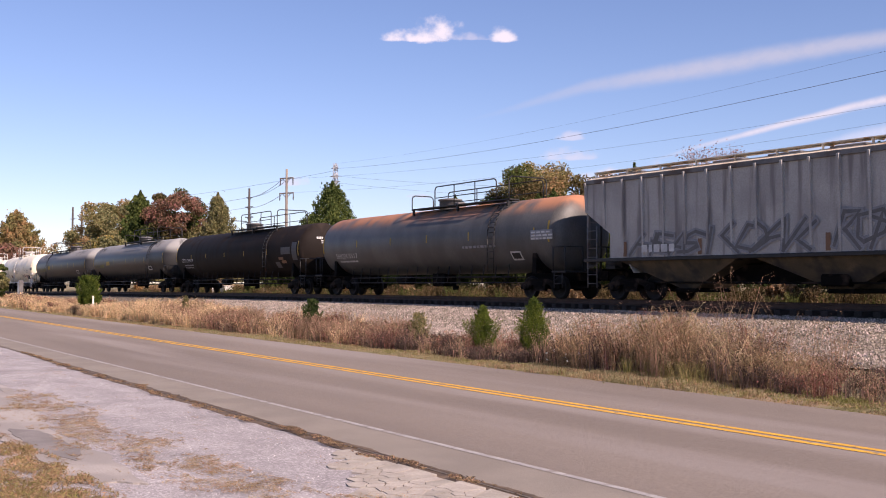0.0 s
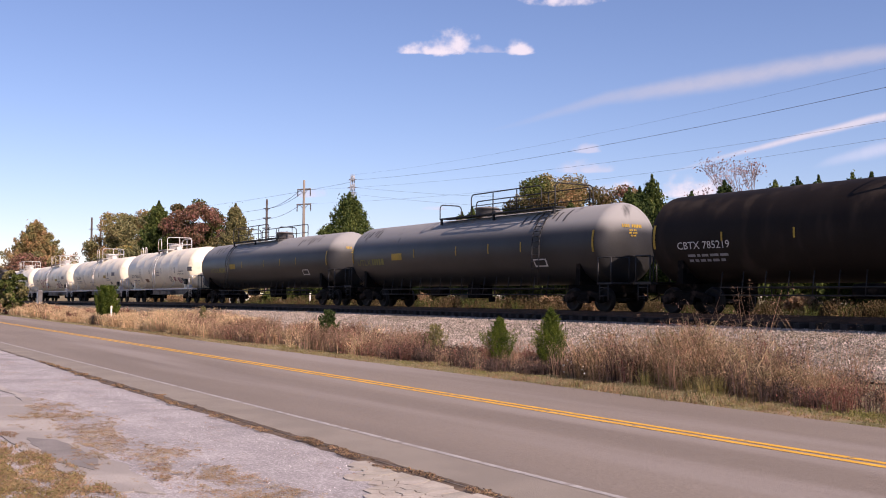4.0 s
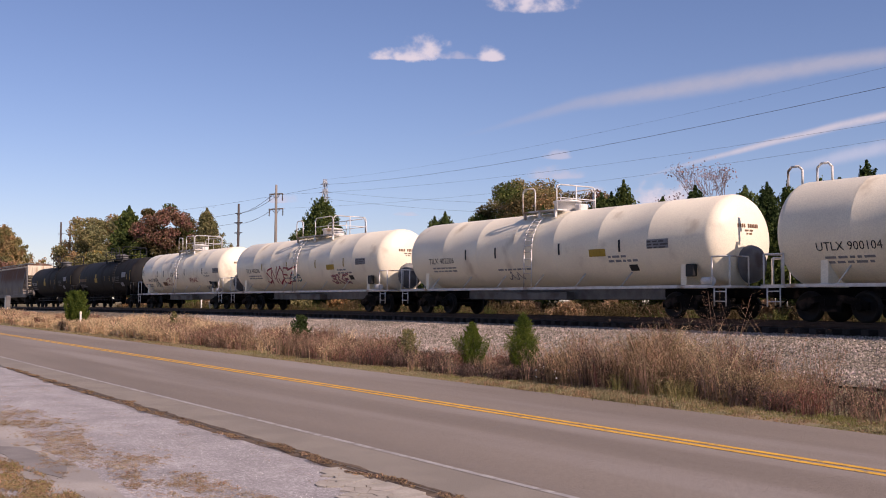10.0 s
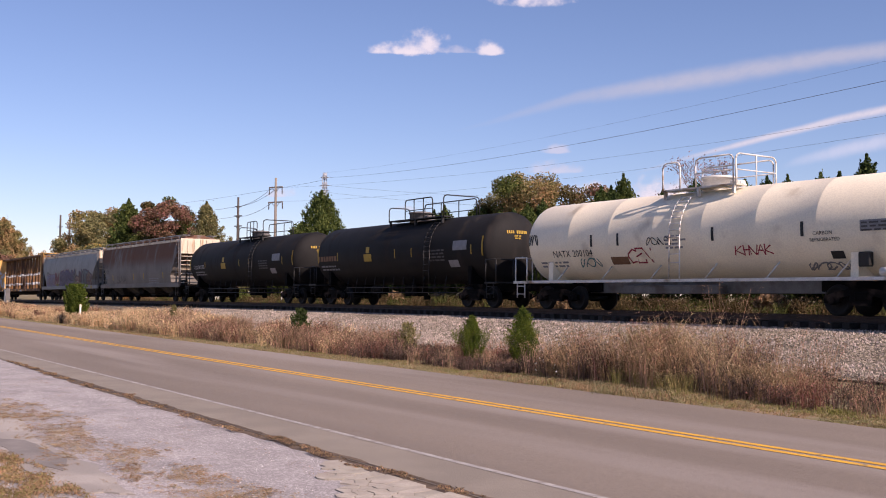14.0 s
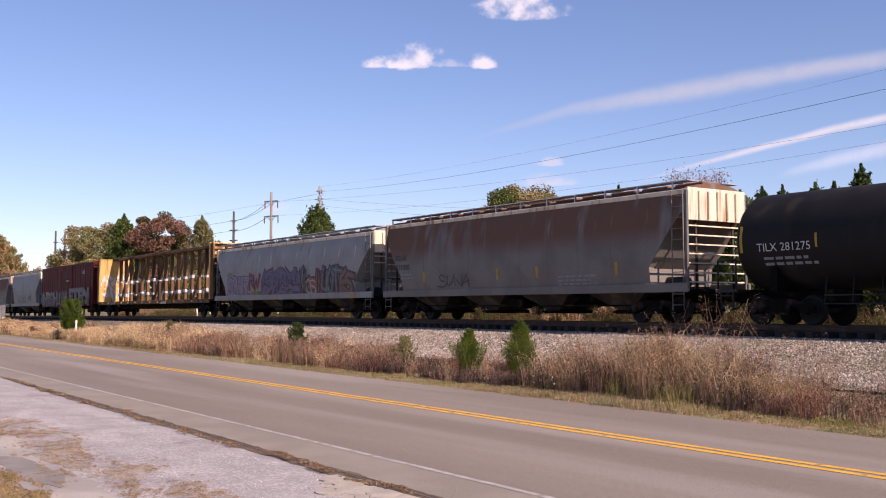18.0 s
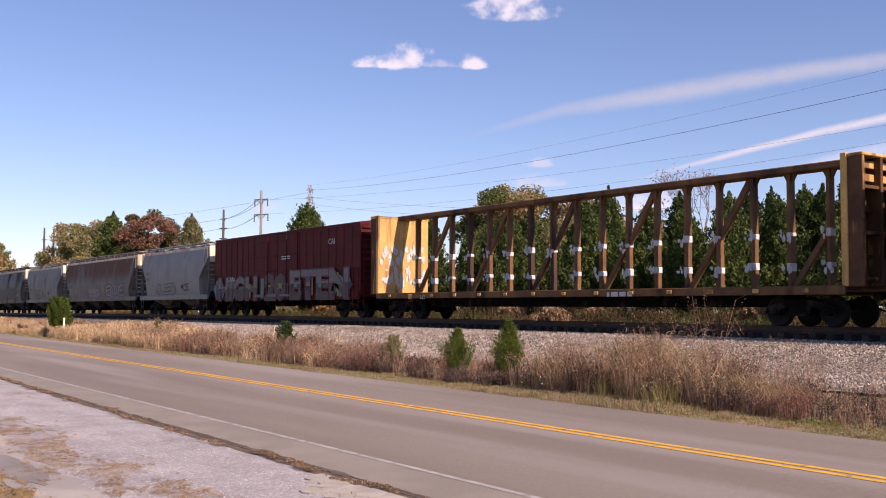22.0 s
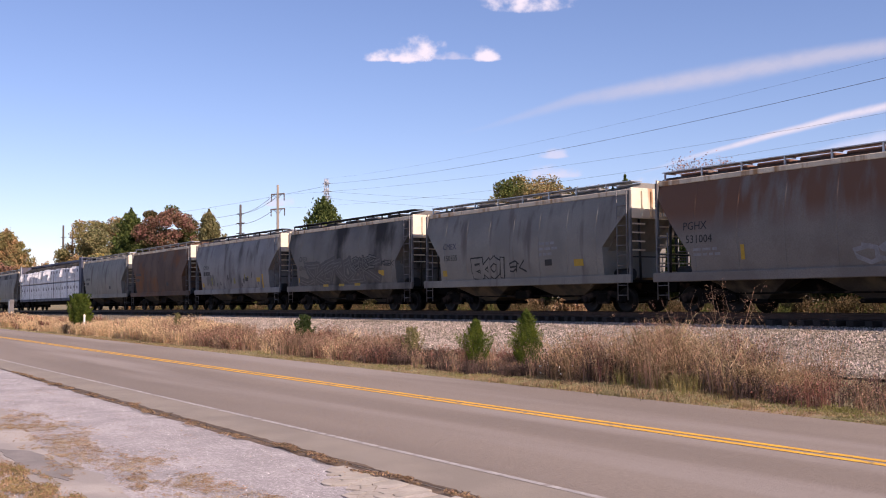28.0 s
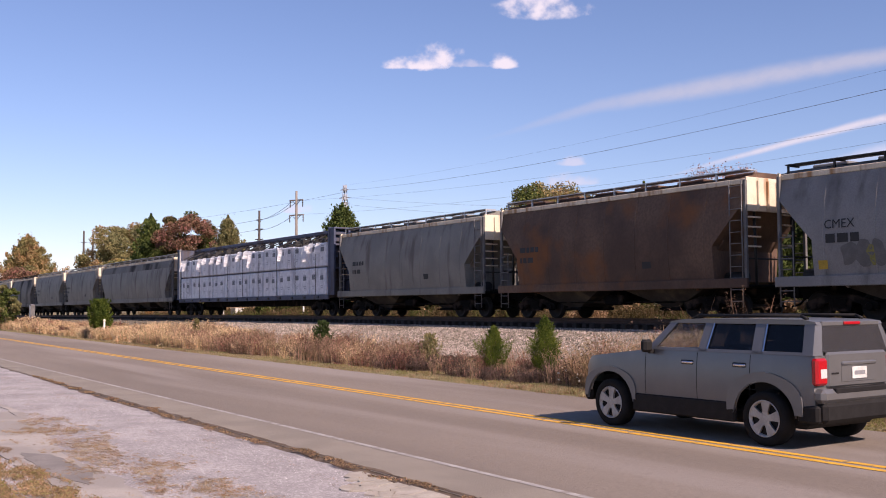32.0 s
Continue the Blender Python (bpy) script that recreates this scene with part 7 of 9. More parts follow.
# kind, place, height of the top, spread, leaf colours, label, leaves, leaf size
TREES = [
    ("broad", -225, 44, 9.4, 14, ("leaf_orange", "leaf_red", "leaf_olive"), "orange autumn tree beyond the railway", 29160, 0.152),
    ("broad", -200, 42, 7.6, 12, ("leaf_red", "leaf_rust", None), "dark red bushy tree beyond the railway", 21870, 0.142),
    ("broad", -245, 42, 7.0, 9, ("leaf_red", "leaf_orange", None), "dark red bushy tree beyond the railway", 18225, 0.152),
    ("cedar", -238, 47, 17.0, 16, ("leaf_rust",), "orange and green autumn tree beyond the railway", 34000, 0.115),
    ("broad", -176, 50, 15.8, 15, ("leaf_olive", "leaf_pale", "leaf_rust"), "tall olive-brown autumn tree beyond the railway", 47385, 0.122),
    ("cedar", -143.5, 45, 14.2, 9.5, ("cedar",), "dark green cedar among autumn trees", 18000, 0.085),
    ("broad", -138, 49, 14.6, 12, ("leaf_bronze", "leaf_red", "leaf_green"), "autumn maple with red and green leaves", 51030, 0.107),
    ("broad", -137, 39, 8.0, 5.4, ("leaf_pale", "leaf_yellow", None), "yellow-green young tree in front of the maple", 16402, 0.101),
    ("broad", -152, 42, 8.4, 9, ("leaf_olive", "leaf_rust", None), "low olive tree among autumn trees", 18225, 0.112),
    ("broad", -121, 47, 6.8, 9, ("leaf_orange", "leaf_red", "leaf_olive"), "low rusty red tree beyond the railway", 18225, 0.101),
    ("cedar", -114, 45, 11.9, 8.0, ("leaf_olive",), "pale olive conical cedar tree", 26000, 0.055),
    ("cedar", -85.0, 45, 10.9, 8.6, ("cedar",), "dark green spreading cedar tree", 22000, 0.055),
    ("cedar", -91, 46, 8.4, 7.6, ("cedar",), "dark green spreading cedar tree", 15000, 0.055),
    ("broad", -126, 70, 9.4, 13, ("leaf_green", "leaf_olive", None), "low green tree behind the poles", 21870, 0.122),
    ("broad", -66.5, 55, 12.0, 10.4, ("leaf_bronze", "leaf_rust", "leaf_green"), "broad olive tree turning brown behind the railway", 64000, 0.0761),
    ("broad", -70, 66, 12.0, 8, ("leaf_rust", "leaf_red", None), "dark reddish tree behind the railway", 21870, 0.0866),
    ("broad", -61, 60, 10.0, 8.5, ("leaf_rust", "leaf_olive", "leaf_red"), "browning tree behind the cedars", 25515, 0.0811),
    ("cedar", -50, 50, 9.6, 5.2, ("cedar",), "green cedar behind the railway", 11000, 0.05),
    ("cedar", -41.5, 42, 6.6, 3.8, ("cedar",), "green cedar behind the railway", 10000, 0.042),
    ("cedar", -29.3, 40, 7.0, 2.8, ("cedar",), "slim green cedar behind the railway", 9000, 0.036),
    ("cedar", -26.6, 40, 6.9, 3.6, ("cedar_dark",), "green cedar behind the railway", 10000, 0.036),
    ("cedar", -24.0, 38, 7.2, 3.4, ("cedar_dark",), "tall dark cedar behind the railway", 12000, 0.034),
    ("cedar", -21.0, 39, 7.4, 3.6, ("cedar_dark",), "tall dark cedar behind the railway", 12000, 0.034),
]
for k, (kind, x, y, h, w, leaves, label, count, size) in enumerate(TREES):
    h = (h - ground_z(x, y)) * 1.05
    if kind == "broad":
        broad_tree(x, y, h, w, leaves[0], label, count, size, 11 + k, leaves[1], 0.1, third=leaves[2], tint=0.16 if leaves[1] == "leaf_red" else 0.0)
    else:
        cedar_tree(x, y, h, w, label, leaves[0], count, size, 11 + k, 0.72)


def bare_tree(x, y, height, spread, label, seed):
    """A leafless tree: forking limbs down to twigs, with a few last leaves."""
    r = random.Random(seed)
    t = tree_base("bare_tree", x, y, label)
    g, ends = Geo(), []

    def grow(p, d, ln, rad, depth):
        q = p + d * ln
        g.tube(p, q, rad, 5, rad * 0.65, caps=False)
        if depth == 0:
            ends.append(q)
            return
        for _ in range(3 if depth > 1 else 4):
            nd = (d + Vector((r.uniform(-1, 1), r.uniform(-1, 1), r.uniform(-0.3, 0.6))) * 0.62).normalized()
            grow(q, nd, ln * r.uniform(0.62, 0.8), rad * 0.6, depth - 1)
    grow(Vector((0, 0, 0)), Vector((0, 0, 1)), height * 0.34, 0.1, 5)
    top = max(e.z for e in ends)
    g.v = [(vx * spread / height, vy * spread / height, vz * height / top) for vx, vy, vz in g.v]
    g.ob("trunk", "twig", t)
    rng = np.random.default_rng(seed)
    pts = np.array([(e.x * spread / height, e.y * spread / height, e.z * height / top) for e in ends])
    facets("crown", leaf_quads(np.repeat(pts, 2, 0) + rng.normal(size=(2 * len(pts), 3)) * 0.25, 0.05, rng), "leaf_bare", t, "last pinkish-brown leaves")


bare_tree(-43, 52, 9.7, 11, "nearly bare tree with pinkish last leaves", 3)
bare_tree(-121, 52, 7.5, 8, "nearly bare brown tree among autumn trees", 5)

# mixed young trees that fill the view between the cedars
for i, (x, y, h, w, leaf, second) in enumerate(((-47, 45, 5.4, 5, "leaf_olive", "leaf_green"), (-39, 46, 5.0, 4.6, "leaf_green", "leaf_rust"), (-34.5, 44, 5.2, 4.6, "leaf_rust", "leaf_olive"),
                                                (-30, 47, 5.6, 4.6, "leaf_olive", "leaf_green"), (-25.5, 45, 5.2, 4.4, "leaf_green", "leaf_olive"), (-17.5, 43, 5.4, 4.6, "leaf_olive", "leaf_green"))):
    broad_tree(x, y, h - ground_z(x, y), w, leaf, "young leafy tree between cedars behind the track", 11000, 0.055, 130 + i, second, 0.06)

# a row of cedars close behind the track
for i in range(-17, 17):
    h = 5.5 + 1.0 * math.sin(i * 3.1) + 0.5 * math.sin(i * 7.7)
    h -= 0.7 if i > 10 else 0.0
    h = 3.9 + 0.4 * math.sin(i * 2.1) if i < -5 else h
    cedar_tree(-45 + 1.75 * i + 0.6 * math.sin(i * 5), 36.2 + 1.6 * math.sin(i * 2.3), h, 3.6 + 0.4 * math.sin(i * 4), "green young cedar in the row behind the track", "cedar" if i % 3 else "cedar_dark", 13000, 0.034, 230 + i, 0.75)
# a second, mixed row behind it
for i in range(-4, 15):
    x, y = -47.5 + 2.3 * i + 0.7 * math.sin(i * 4.1), 40.6 + 1.4 * math.sin(i * 1.9)
    h = 6.0 + 0.7 * math.sin(i * 2.7) + 0.4 * math.sin(i * 6.3)
    h -= 0.9 if x > -26 else 0.0
    if i % 3 == 1:
        broad_tree(x, y, h, 4.4, ("leaf_olive", "leaf_rust", "leaf_green")[i % 9 // 3], "young autumn tree in the row behind the track", 12000, 0.05, 260 + i, "leaf_green", 0.04)
    else:
        cedar_tree(x, y, h, 3.8, "green cedar in the second row behind the track", "cedar_dark" if i % 2 else "cedar", 11000, 0.038, 260 + i, 0.7)
# shrubs under the row and further along
for i in range(34):
    x = -108 + 3.1 * i + random.uniform(-1, 1)
    y = 33.5 + random.uniform(-1.2, 2.5)
    cedar_tree(x, y, random.uniform(0.6, 1.3), random.uniform(1.0, 2.0), "small green and brown shrub behind the track", random.choice(("dry_shrub", "leaf_olive", "leaf_green", "leaf_orange", "dry_shrub")), 1600, 0.045, 80 + i, 0.5, "shrub", "shrub", boughs=40)
# far woods that close the view
rng = np.random.default_rng(9)
pts = []
for i in range(260):
    a = radians(20 + 76 * i / 260)
    d = 330 + 60 * rng.random()
    c = np.array([-d * math.sin(a) * 1.6, d * math.cos(a) * 0.5 + 190, 3.0])
    m = 150
    q = rng.normal(size=(m, 3)) * np.array([6, 6, 3.2])
    q[:, 2] = np.abs(q[:, 2]) * (0.9 + 0.5 * math.sin(i * 0.9))
    pts.append(c + q)
tagged(facets("far_woods", leaf_quads(np.concatenate(pts), 0.8, rng), "leaf_olive"), "distant autumn woods along the horizon", "woods", kind="stuff")


def road_edge(x):
    """Where the far edge of the asphalt runs."""
    return NEAR * 11.0 + 0.0225 * max(0.0, -x) - 0.0165 * max(0.0, x)


# how tall the weeds between road and railway stand, along the track
WEED_TOP = [(-130, 0.7), (-95, 0.8), (-80, 0.7), (-62, 0.6), (-56, 0.75), (-46, 0.95), (-41, 0.75), (-36, 0.85), (-31, 0.8), (-25, 0.62), (-22.2, 0.55), (-19.2, 0.5), (-18.2, 0.45), (-17.6, 1.05), (-16.6, 0.85), (-15.6, 1.1),
            (-14.2, 1.2), (-12.4, 1.2), (-11.6, 0.62), (-10.4, 0.5), (-5, 0.5), (10, 0.5)]


def thicket(name, label, material, x0, x1, v0, v1, clumps, per, tall, width, seed, arch=0.25, leaves=4, leaf=0.09, seeds=4, seed_size=0.012, hold=-0.2, gather=0.16, beyond=None):
    """Clumps of dry stems: each stem bends over at its tip, with thin leaves and small seed heads near its top.
    v0, v1: distance from the road's edge (or, with beyond, plain y); tall: a factor on the weeds' height there."""
    rng = np.random.default_rng(seed)
    cx, cv = x0 + (x1 - x0) * rng.random(clumps), v0 + (v1 - v0) * rng.random(clumps)
    keep = np.array([noise.noise((a * 0.5, b * 0.8, seed * 1.7)) + 0.8 * noise.noise((a * 1.5, b * 1.6, seed * 2.3)) > hold + 0.3 * (rng.random() - 0.5) for a, b in zip(cx, cv)])
    cx, cv = cx[keep], cv[keep]
    size = 0.45 + 0.75 * rng.random(len(cx))
    m = (per * size).astype(int) + 2
    idx = np.repeat(np.arange(len(cx)), m)
    n = len(idx)
    a = rng.random(n) * 6.2832
    out = np.stack([np.cos(a), np.sin(a), 0 * a], -1)
    off = gather * np.abs(rng.normal(size=(n, 1)))
    x, v = cx[idx] + out[:, 0] * off[:, 0], cv[idx] + out[:, 1] * off[:, 0]
    y = v + (np.array([road_edge(q) for q in x]) if beyond is None else 0.0)
    z = np.array([ground_z(p, q) for p, q in zip(x, y)]) - 0.03
    base = np.interp(x, [p[0] for p in WEED_TOP], [p[1] for p in WEED_TOP]) * np.array([1 + 0.45 * noise.noise((q * 1.9, w * 0.9, 77)) for q, w in zip(x, y)]) if beyond is None else np.full(n, beyond)
    h = (tall * base * (0.55 + 0.6 * size[idx]) * (0.35 + 0.65 * rng.random(n) ** 0.6))[:, None]
    up = np.array([0, 0, 1.0])
    lean = out * (0.05 + 0.2 * rng.random((n, 1))) + rng.normal(size=(n, 3)) * np.array([0.07, 0.07, 0])
    bend = arch * (0.3 + 1.1 * rng.random((n, 1)))
    p0 = np.stack([x, y, z], -1)
    p1 = p0 + up * h * 0.55 + lean * h * 0.4
    p2 = p0 + up * h * 0.88 + lean * h * 0.8 + out * bend * h * 0.25
    p3 = p0 + up * h * (1.02 - 0.35 * bend) + lean * h + out * bend * h * 0.75
    side = np.stack([-np.sin(a * 1.7), np.cos(a * 1.7), 0 * a], -1) * width
    quads = [np.stack([p0 - side, p0 + side, p1 + side * 0.8, p1 - side * 0.8], 1), np.stack([p1 - side * 0.8, p1 + side * 0.8, p2 + side * 0.6, p2 - side * 0.6], 1),
             np.stack([p2 - side * 0.6, p2 + side * 0.6, p3 + side * 0.25, p3 - side * 0.25], 1)]
    for k in range(leaves):
        t = rng.random((n, 1))
        c = np.where(t < 0.6, p0 + (p1 - p0) * (t / 0.6), p1 + (p2 - p1) * ((t - 0.6) / 0.4))
        d = rng.normal(size=(n, 3)) * np.array([1, 1, 0.5]) + up * 0.5
        d /= np.linalg.norm(d, axis=1)[:, None]
        ln = leaf * (0.4 + 1.1 * rng.random((n, 1))) * (0.5 + 0.5 * h)
        wv = np.cross(d, rng.normal(size=(n, 3)))
        wv *= width * 1.1 / np.linalg.norm(wv, axis=1)[:, None]
        tip = c + d * ln - up * ln * 0.25
        mid = c + d * ln * 0.5 + up * ln * 0.08
        quads.append(np.stack([c - wv * 0.6, mid - wv, tip, mid + wv], 1))
    if seeds:
        t = 0.35 * rng.random((n * seeds, 1)) ** 1.4
        c = np.repeat(p3, seeds, 0) + (np.repeat(p1, seeds, 0) - np.repeat(p3, seeds, 0)) * t * 1.5 + rng.normal(size=(n * seeds, 3)) * 0.022
        quads.append(leaf_quads(c, seed_size, rng, long=1.8, up=0.3))
    return tagged(facets(name, np.concatenate(quads), material), label, "weeds", kind="stuff")


dead, straw = "tall dry purplish-brown weeds between road and railway", "straw-coloured grass clumps bending over beside the road"
# from the road's edge towards the ballast, nearest stretch first
thicket("dry_weeds", dead, "weed", -27, 4, 1.2, 3.5, 400, 27, 0.95, 0.00504, 1, 0.2, 5, 0.1, 3, 0.00792, 0.08)
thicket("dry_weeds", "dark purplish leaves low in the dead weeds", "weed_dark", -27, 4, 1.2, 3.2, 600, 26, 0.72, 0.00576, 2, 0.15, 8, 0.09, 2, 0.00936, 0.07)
thicket("dry_weeds", "rusty reddish stems among the dead weeds", "weed_red", -27, 4, 1.3, 3.6, 380, 24, 0.9, 0.0048, 3, 0.2, 5, 0.09, 4, 0.00864, 0.14)
thicket("tall_grass", straw, "dry_straw", -17.5, -11.3, 1.4, 3.4, 70, 46, 1.0, 0.0054, 4, 0.75, 4, 0.22, 1, 0.00792, -0.03)
thicket("tall_grass", "pale straw grass with hanging blades", "pale_straw", -15.2, -11.5, 1.3, 3.2, 33, 35, 1.02, 0.0054, 5, 0.9, 5, 0.25, 1, 0.00792, -0.08)
thicket("green_weeds", "green-tinged leafy weeds among the dead stems", "green_grass", -16.3, -14.2, 2.5, 3.5, 12, 35, 0.85, 0.006, 6, 0.5, 7, 0.13, 0, 0.0072, -0.48)
thicket("dry_weeds", "tall single dead stems with rusty seed heads", "weed", -17.8, -10.8, 2.0, 4.6, 46, 3, 1.5, 0.0042, 7, 0.5, 4, 0.08, 24, 0.0058, -0.28, 0.25)
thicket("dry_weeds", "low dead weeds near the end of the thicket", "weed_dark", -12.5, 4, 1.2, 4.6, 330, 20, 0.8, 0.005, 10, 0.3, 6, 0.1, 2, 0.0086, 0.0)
thicket("dry_weeds", "thin dry weeds at the foot of the ballast", "weed", -34, 4, 3.4, 6.2, 300, 12, 0.7, 0.0048, 8, 0.2, 4, 0.09, 2, 0.00864, 0.17)
thicket("green_weeds", "low green weeds at the edge of the dead stems", "green_grass", -14.5, -6, 0.75, 1.5, 60, 24, 0.35, 0.0048, 9, 0.4, 5, 0.09, 0, 0.0072, 0.12)
# the middle stretch
thicket("dry_weeds", dead, "weed", -46, -26, 0.9, 4.0, 499, 29, 0.9, 0.0078, 11, 0.2, 5, 0.11, 3, 0.0108, -0.03)
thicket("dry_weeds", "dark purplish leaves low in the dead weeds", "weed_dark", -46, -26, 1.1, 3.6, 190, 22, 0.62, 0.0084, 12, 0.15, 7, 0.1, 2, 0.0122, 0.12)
thicket("dry_weeds", "rusty reddish stems among the dead weeds", "weed_red", -50, -26, 1.0, 3.8, 240, 24, 0.82, 0.0072, 13, 0.2, 5, 0.1, 4, 0.0115, 0.17)
thicket("dry_grass", "golden dry grass among the weeds", "dry_grass", -48, -27, 0.9, 4.4, 380, 25, 0.8, 0.0072, 14, 0.5, 4, 0.2, 1, 0.0108, 0.13)
# the far stretch: golden grass with brown clumps
thicket("dry_grass", "golden dry grass between road and railway", "dry_grass", -74, -40, 0.8, 4.2, 860, 32, 0.95, 0.0114, 15, 0.45, 4, 0.2, 2, 0.0158, -0.17)
thicket("dry_weeds", "brown weeds among the golden grass", "weed", -74, -44, 0.9, 4.4, 208, 30, 1.0, 0.012, 16, 0.2, 5, 0.12, 3, 0.0173, 0.28)
thicket("dry_weeds", "rusty reddish weeds along the road", "weed_red", -128, -60, 0.7, 3.8, 436, 32, 0.95, 0.0168, 17, 0.2, 5, 0.14, 3, 0.0245, 0.08)
thicket("dry_grass", "golden dry grass along the road", "dry_grass", -130, -72, 0.7, 4.2, 728, 30, 0.95, 0.0192, 18, 0.4, 4, 0.2, 2, 0.0259, -0.12)
# the verge: mown straw and a little green along the asphalt
thicket("verge_grass", "short straw grass along the road edge", "verge", -130, 8, 0.03, 1.8, 9000, 20, 0.13, 0.006, 19, 0.5, 3, 0.06, 0, 0.0072, -0.6, 0.12)
thicket("verge_grass", "short brown dead grass along the road edge", "dry_straw", -60, 8, 0.03, 1.7, 2600, 20, 0.13, 0.006, 20, 0.5, 3, 0.06, 0, 0.0072, -0.3, 0.12)
thicket("verge_grass", "short green grass along the road edge", "green_grass", -60, 8, 0.25, 1.9, 3000, 20, 0.14, 0.006, 21, 0.4, 3, 0.06, 0, 0.0072, 0.08, 0.12)
# behind the track
thicket("dry_grass", "dry grass and weeds behind the track", "back_grass", -110, 20, 29.8, 36.5, 1950, 27, 1.0, 0.0144, 22, 0.5, 4, 0.18, 1, 0.0216, 0.1, 0.2, 0.6)
thicket("dry_grass", "tall brown grass close behind the track", "back_grass", -95, 15, 30.2, 33.6, 1300, 27, 1.0, 0.0132, 23, 0.3, 4, 0.16, 2, 0.0202, 0.16, 0.2, 0.8)
thicket("green_weeds", "green weeds behind the track", "back_green", -95, 15, 30.2, 36.0, 910, 27, 1.0, 0.0144, 24, 0.4, 5, 0.18, 0, 0.0144, 0.12, 0.2, 0.8)

# bushes and small cedars between road and railway
BUSH = dict(category="bush", group="roadside bushes", rise=1.1)
cedar_tree(-19.02, 15.6, 1.62, 1.12, "small bright green cedar bush by the road", "cedar_bright", 52000, 0.0046, 61, 0.85, "cedar_bush", boughs=150, **BUSH)
cedar_tree(-21.2, 15.68, 1.36, 1.0, "small olive-green cedar bush by the road", "cedar_bright", 38000, 0.0046, 62, 0.78, "cedar_bush", boughs=120, **BUSH)
cedar_tree(-24.55, 15.85, 1.05, 0.8, "small olive bush by the road", "leaf_olive", 2200, 0.011, 63, 0.5, "bush", boughs=40, **BUSH)
cedar_tree(-32.4, 16.36, 1.3, 0.85, "small dark green cedar bush by the road", "cedar_dark", 5000, 0.014, 64, 0.5, "cedar_bush", boughs=60, **BUSH)
cedar_tree(-45.25, 16.36, 1.3, 0.6, "small yellow-green bush in dry grass", "leaf_olive", 2200, 0.018, 65, 0.5, "bush", boughs=40, **BUSH)
cedar_tree(-59.2, 15.68, 2.3, 1.5, "round green cedar bush beside a white marker post", "cedar_bright", 34000, 0.0125, 66, 0.34, "cedar_bush", boughs=110, **BUSH)

broad_tree(-88.2, 15.77, 4.0, 2.6, "leaf_green", "leafy green bush at the road side", 9000, 0.07, 68, "leaf_olive", 0.02, "roadside_bush", 60)
cedar_tree(-33.9, 30.4, 1.1, 1.8, "tan dry shrub behind the track", "dry_shrub", 2600, 0.03, 69, 0.4, "dry_shrub", "shrub", boughs=50)
rng = np.random.default_rng(21)
pts = np.array([(-17.4 + 1.3 * rng.random(), 14.35 + 0.5 * rng.random(), -0.15 + 0.3 * rng.random()) for _ in range(16)])
tagged(facets("white_flowers", leaf_quads(pts, 0.026, rng), "petal"), "small white flowers at the weeds' foot", "flowers", kind="stuff")

# litter, grass tufts and loose stones on the lot, in the lot's own units
def matted(name, label, material, x0, x1, y0, y1, shape, count, size, seed, tuft=0.0, flat=0.35):
    """Matted dead grass: many thin flat scraps where the shape's value says so, some gathered in tufts."""
    rng = np.random.default_rng(seed)
    x, y = x0 + (x1 - x0) * rng.random(count), y0 + (y1 - y0) * rng.random(count)
    if tuft:
        k = count // 26
        pick = rng.integers(0, k, count)
        x, y = x[pick] + rng.normal(size=count) * tuft, y[pick] + rng.normal(size=count) * tuft
    keep = np.array([shape(a, b) > rng.random() * 0.35 for a, b in zip(x, y)])
    x, y = x[keep], y[keep]
    z = np.array([dips(a, b) for a, b in zip(x, y)]) + 0.012 + 0.01 * rng.random(len(x))
    q = leaf_quads(np.stack([x, y, z], -1), size, rng, long=4.0)
    q[..., 2] = z[:, None] + (q[..., 2] - z[:, None]) * flat
    return on_lot(tagged(facets(name, q, material), label, "litter", kind="stuff"))


def strip(x, y):
    """Ragged strips of dead grass along the slab's edge, broken into tufts."""
    mid = 2.88 + 0.14 * max(0.0, x + 9.3) + 0.05 * max(0.0, -11.2 - x)
    n = noise.noise((x * 1.4, y * 3.2, 2)) + 0.6 * noise.noise((x * 4.5, y * 8, 5)) + 0.7 * noise.noise((x * 11, y * 19, 15))
    return 0.46 + 0.8 * n - 1.7 * abs(y - mid) ** 1.3 - max(0.0, -14.3 - x) * 0.6 - max(0.0, x + 6.2) * 0.9


def seam(x, y):
    return 0.25 + 0.9 * noise.noise((x * 1.9, y * 5, 9)) + 0.4 * noise.noise((x * 9, y * 15, 19)) - 5.5 * abs(y - lot_edge(x) - 0.0)


matted("leaf_litter", "brown matted dead grass on the lot", "litter", -16.5, -5.4, 2.0, 4.1, strip, 150000, 0.0026, 31, 0.03)
matted("leaf_litter", "tan matted dead grass on the lot", "pale_straw", -16.5, -5.4, 2.0, 4.1, strip, 110000, 0.0026, 32, 0.03)
matted("leaf_litter", "thin line of dead grass in a slab joint", "litter", -14, -9.5, 2.0, 2.2, lambda x, y: 0.3 + 0.8 * noise.noise((x * 2, 0, 3)) - 6 * abs(y - 2.08), 9000, 0.003, 38)
matted("leaf_litter", "scattered straw and leaf scraps on the lot", "litter", -26, -4.8, 1.6, 4.4, lambda x, y: 0.05 + 0.5 * noise.noise((x * 0.8, y * 2, 12)), 26000, 0.0026, 40, 0.05)
matted("crack_grass", "green-brown grass growing in the pavement gap", "dry_straw", -24, -5, 4.3, 4.95, seam, 110000, 0.0034, 33, 0.0, 0.9)
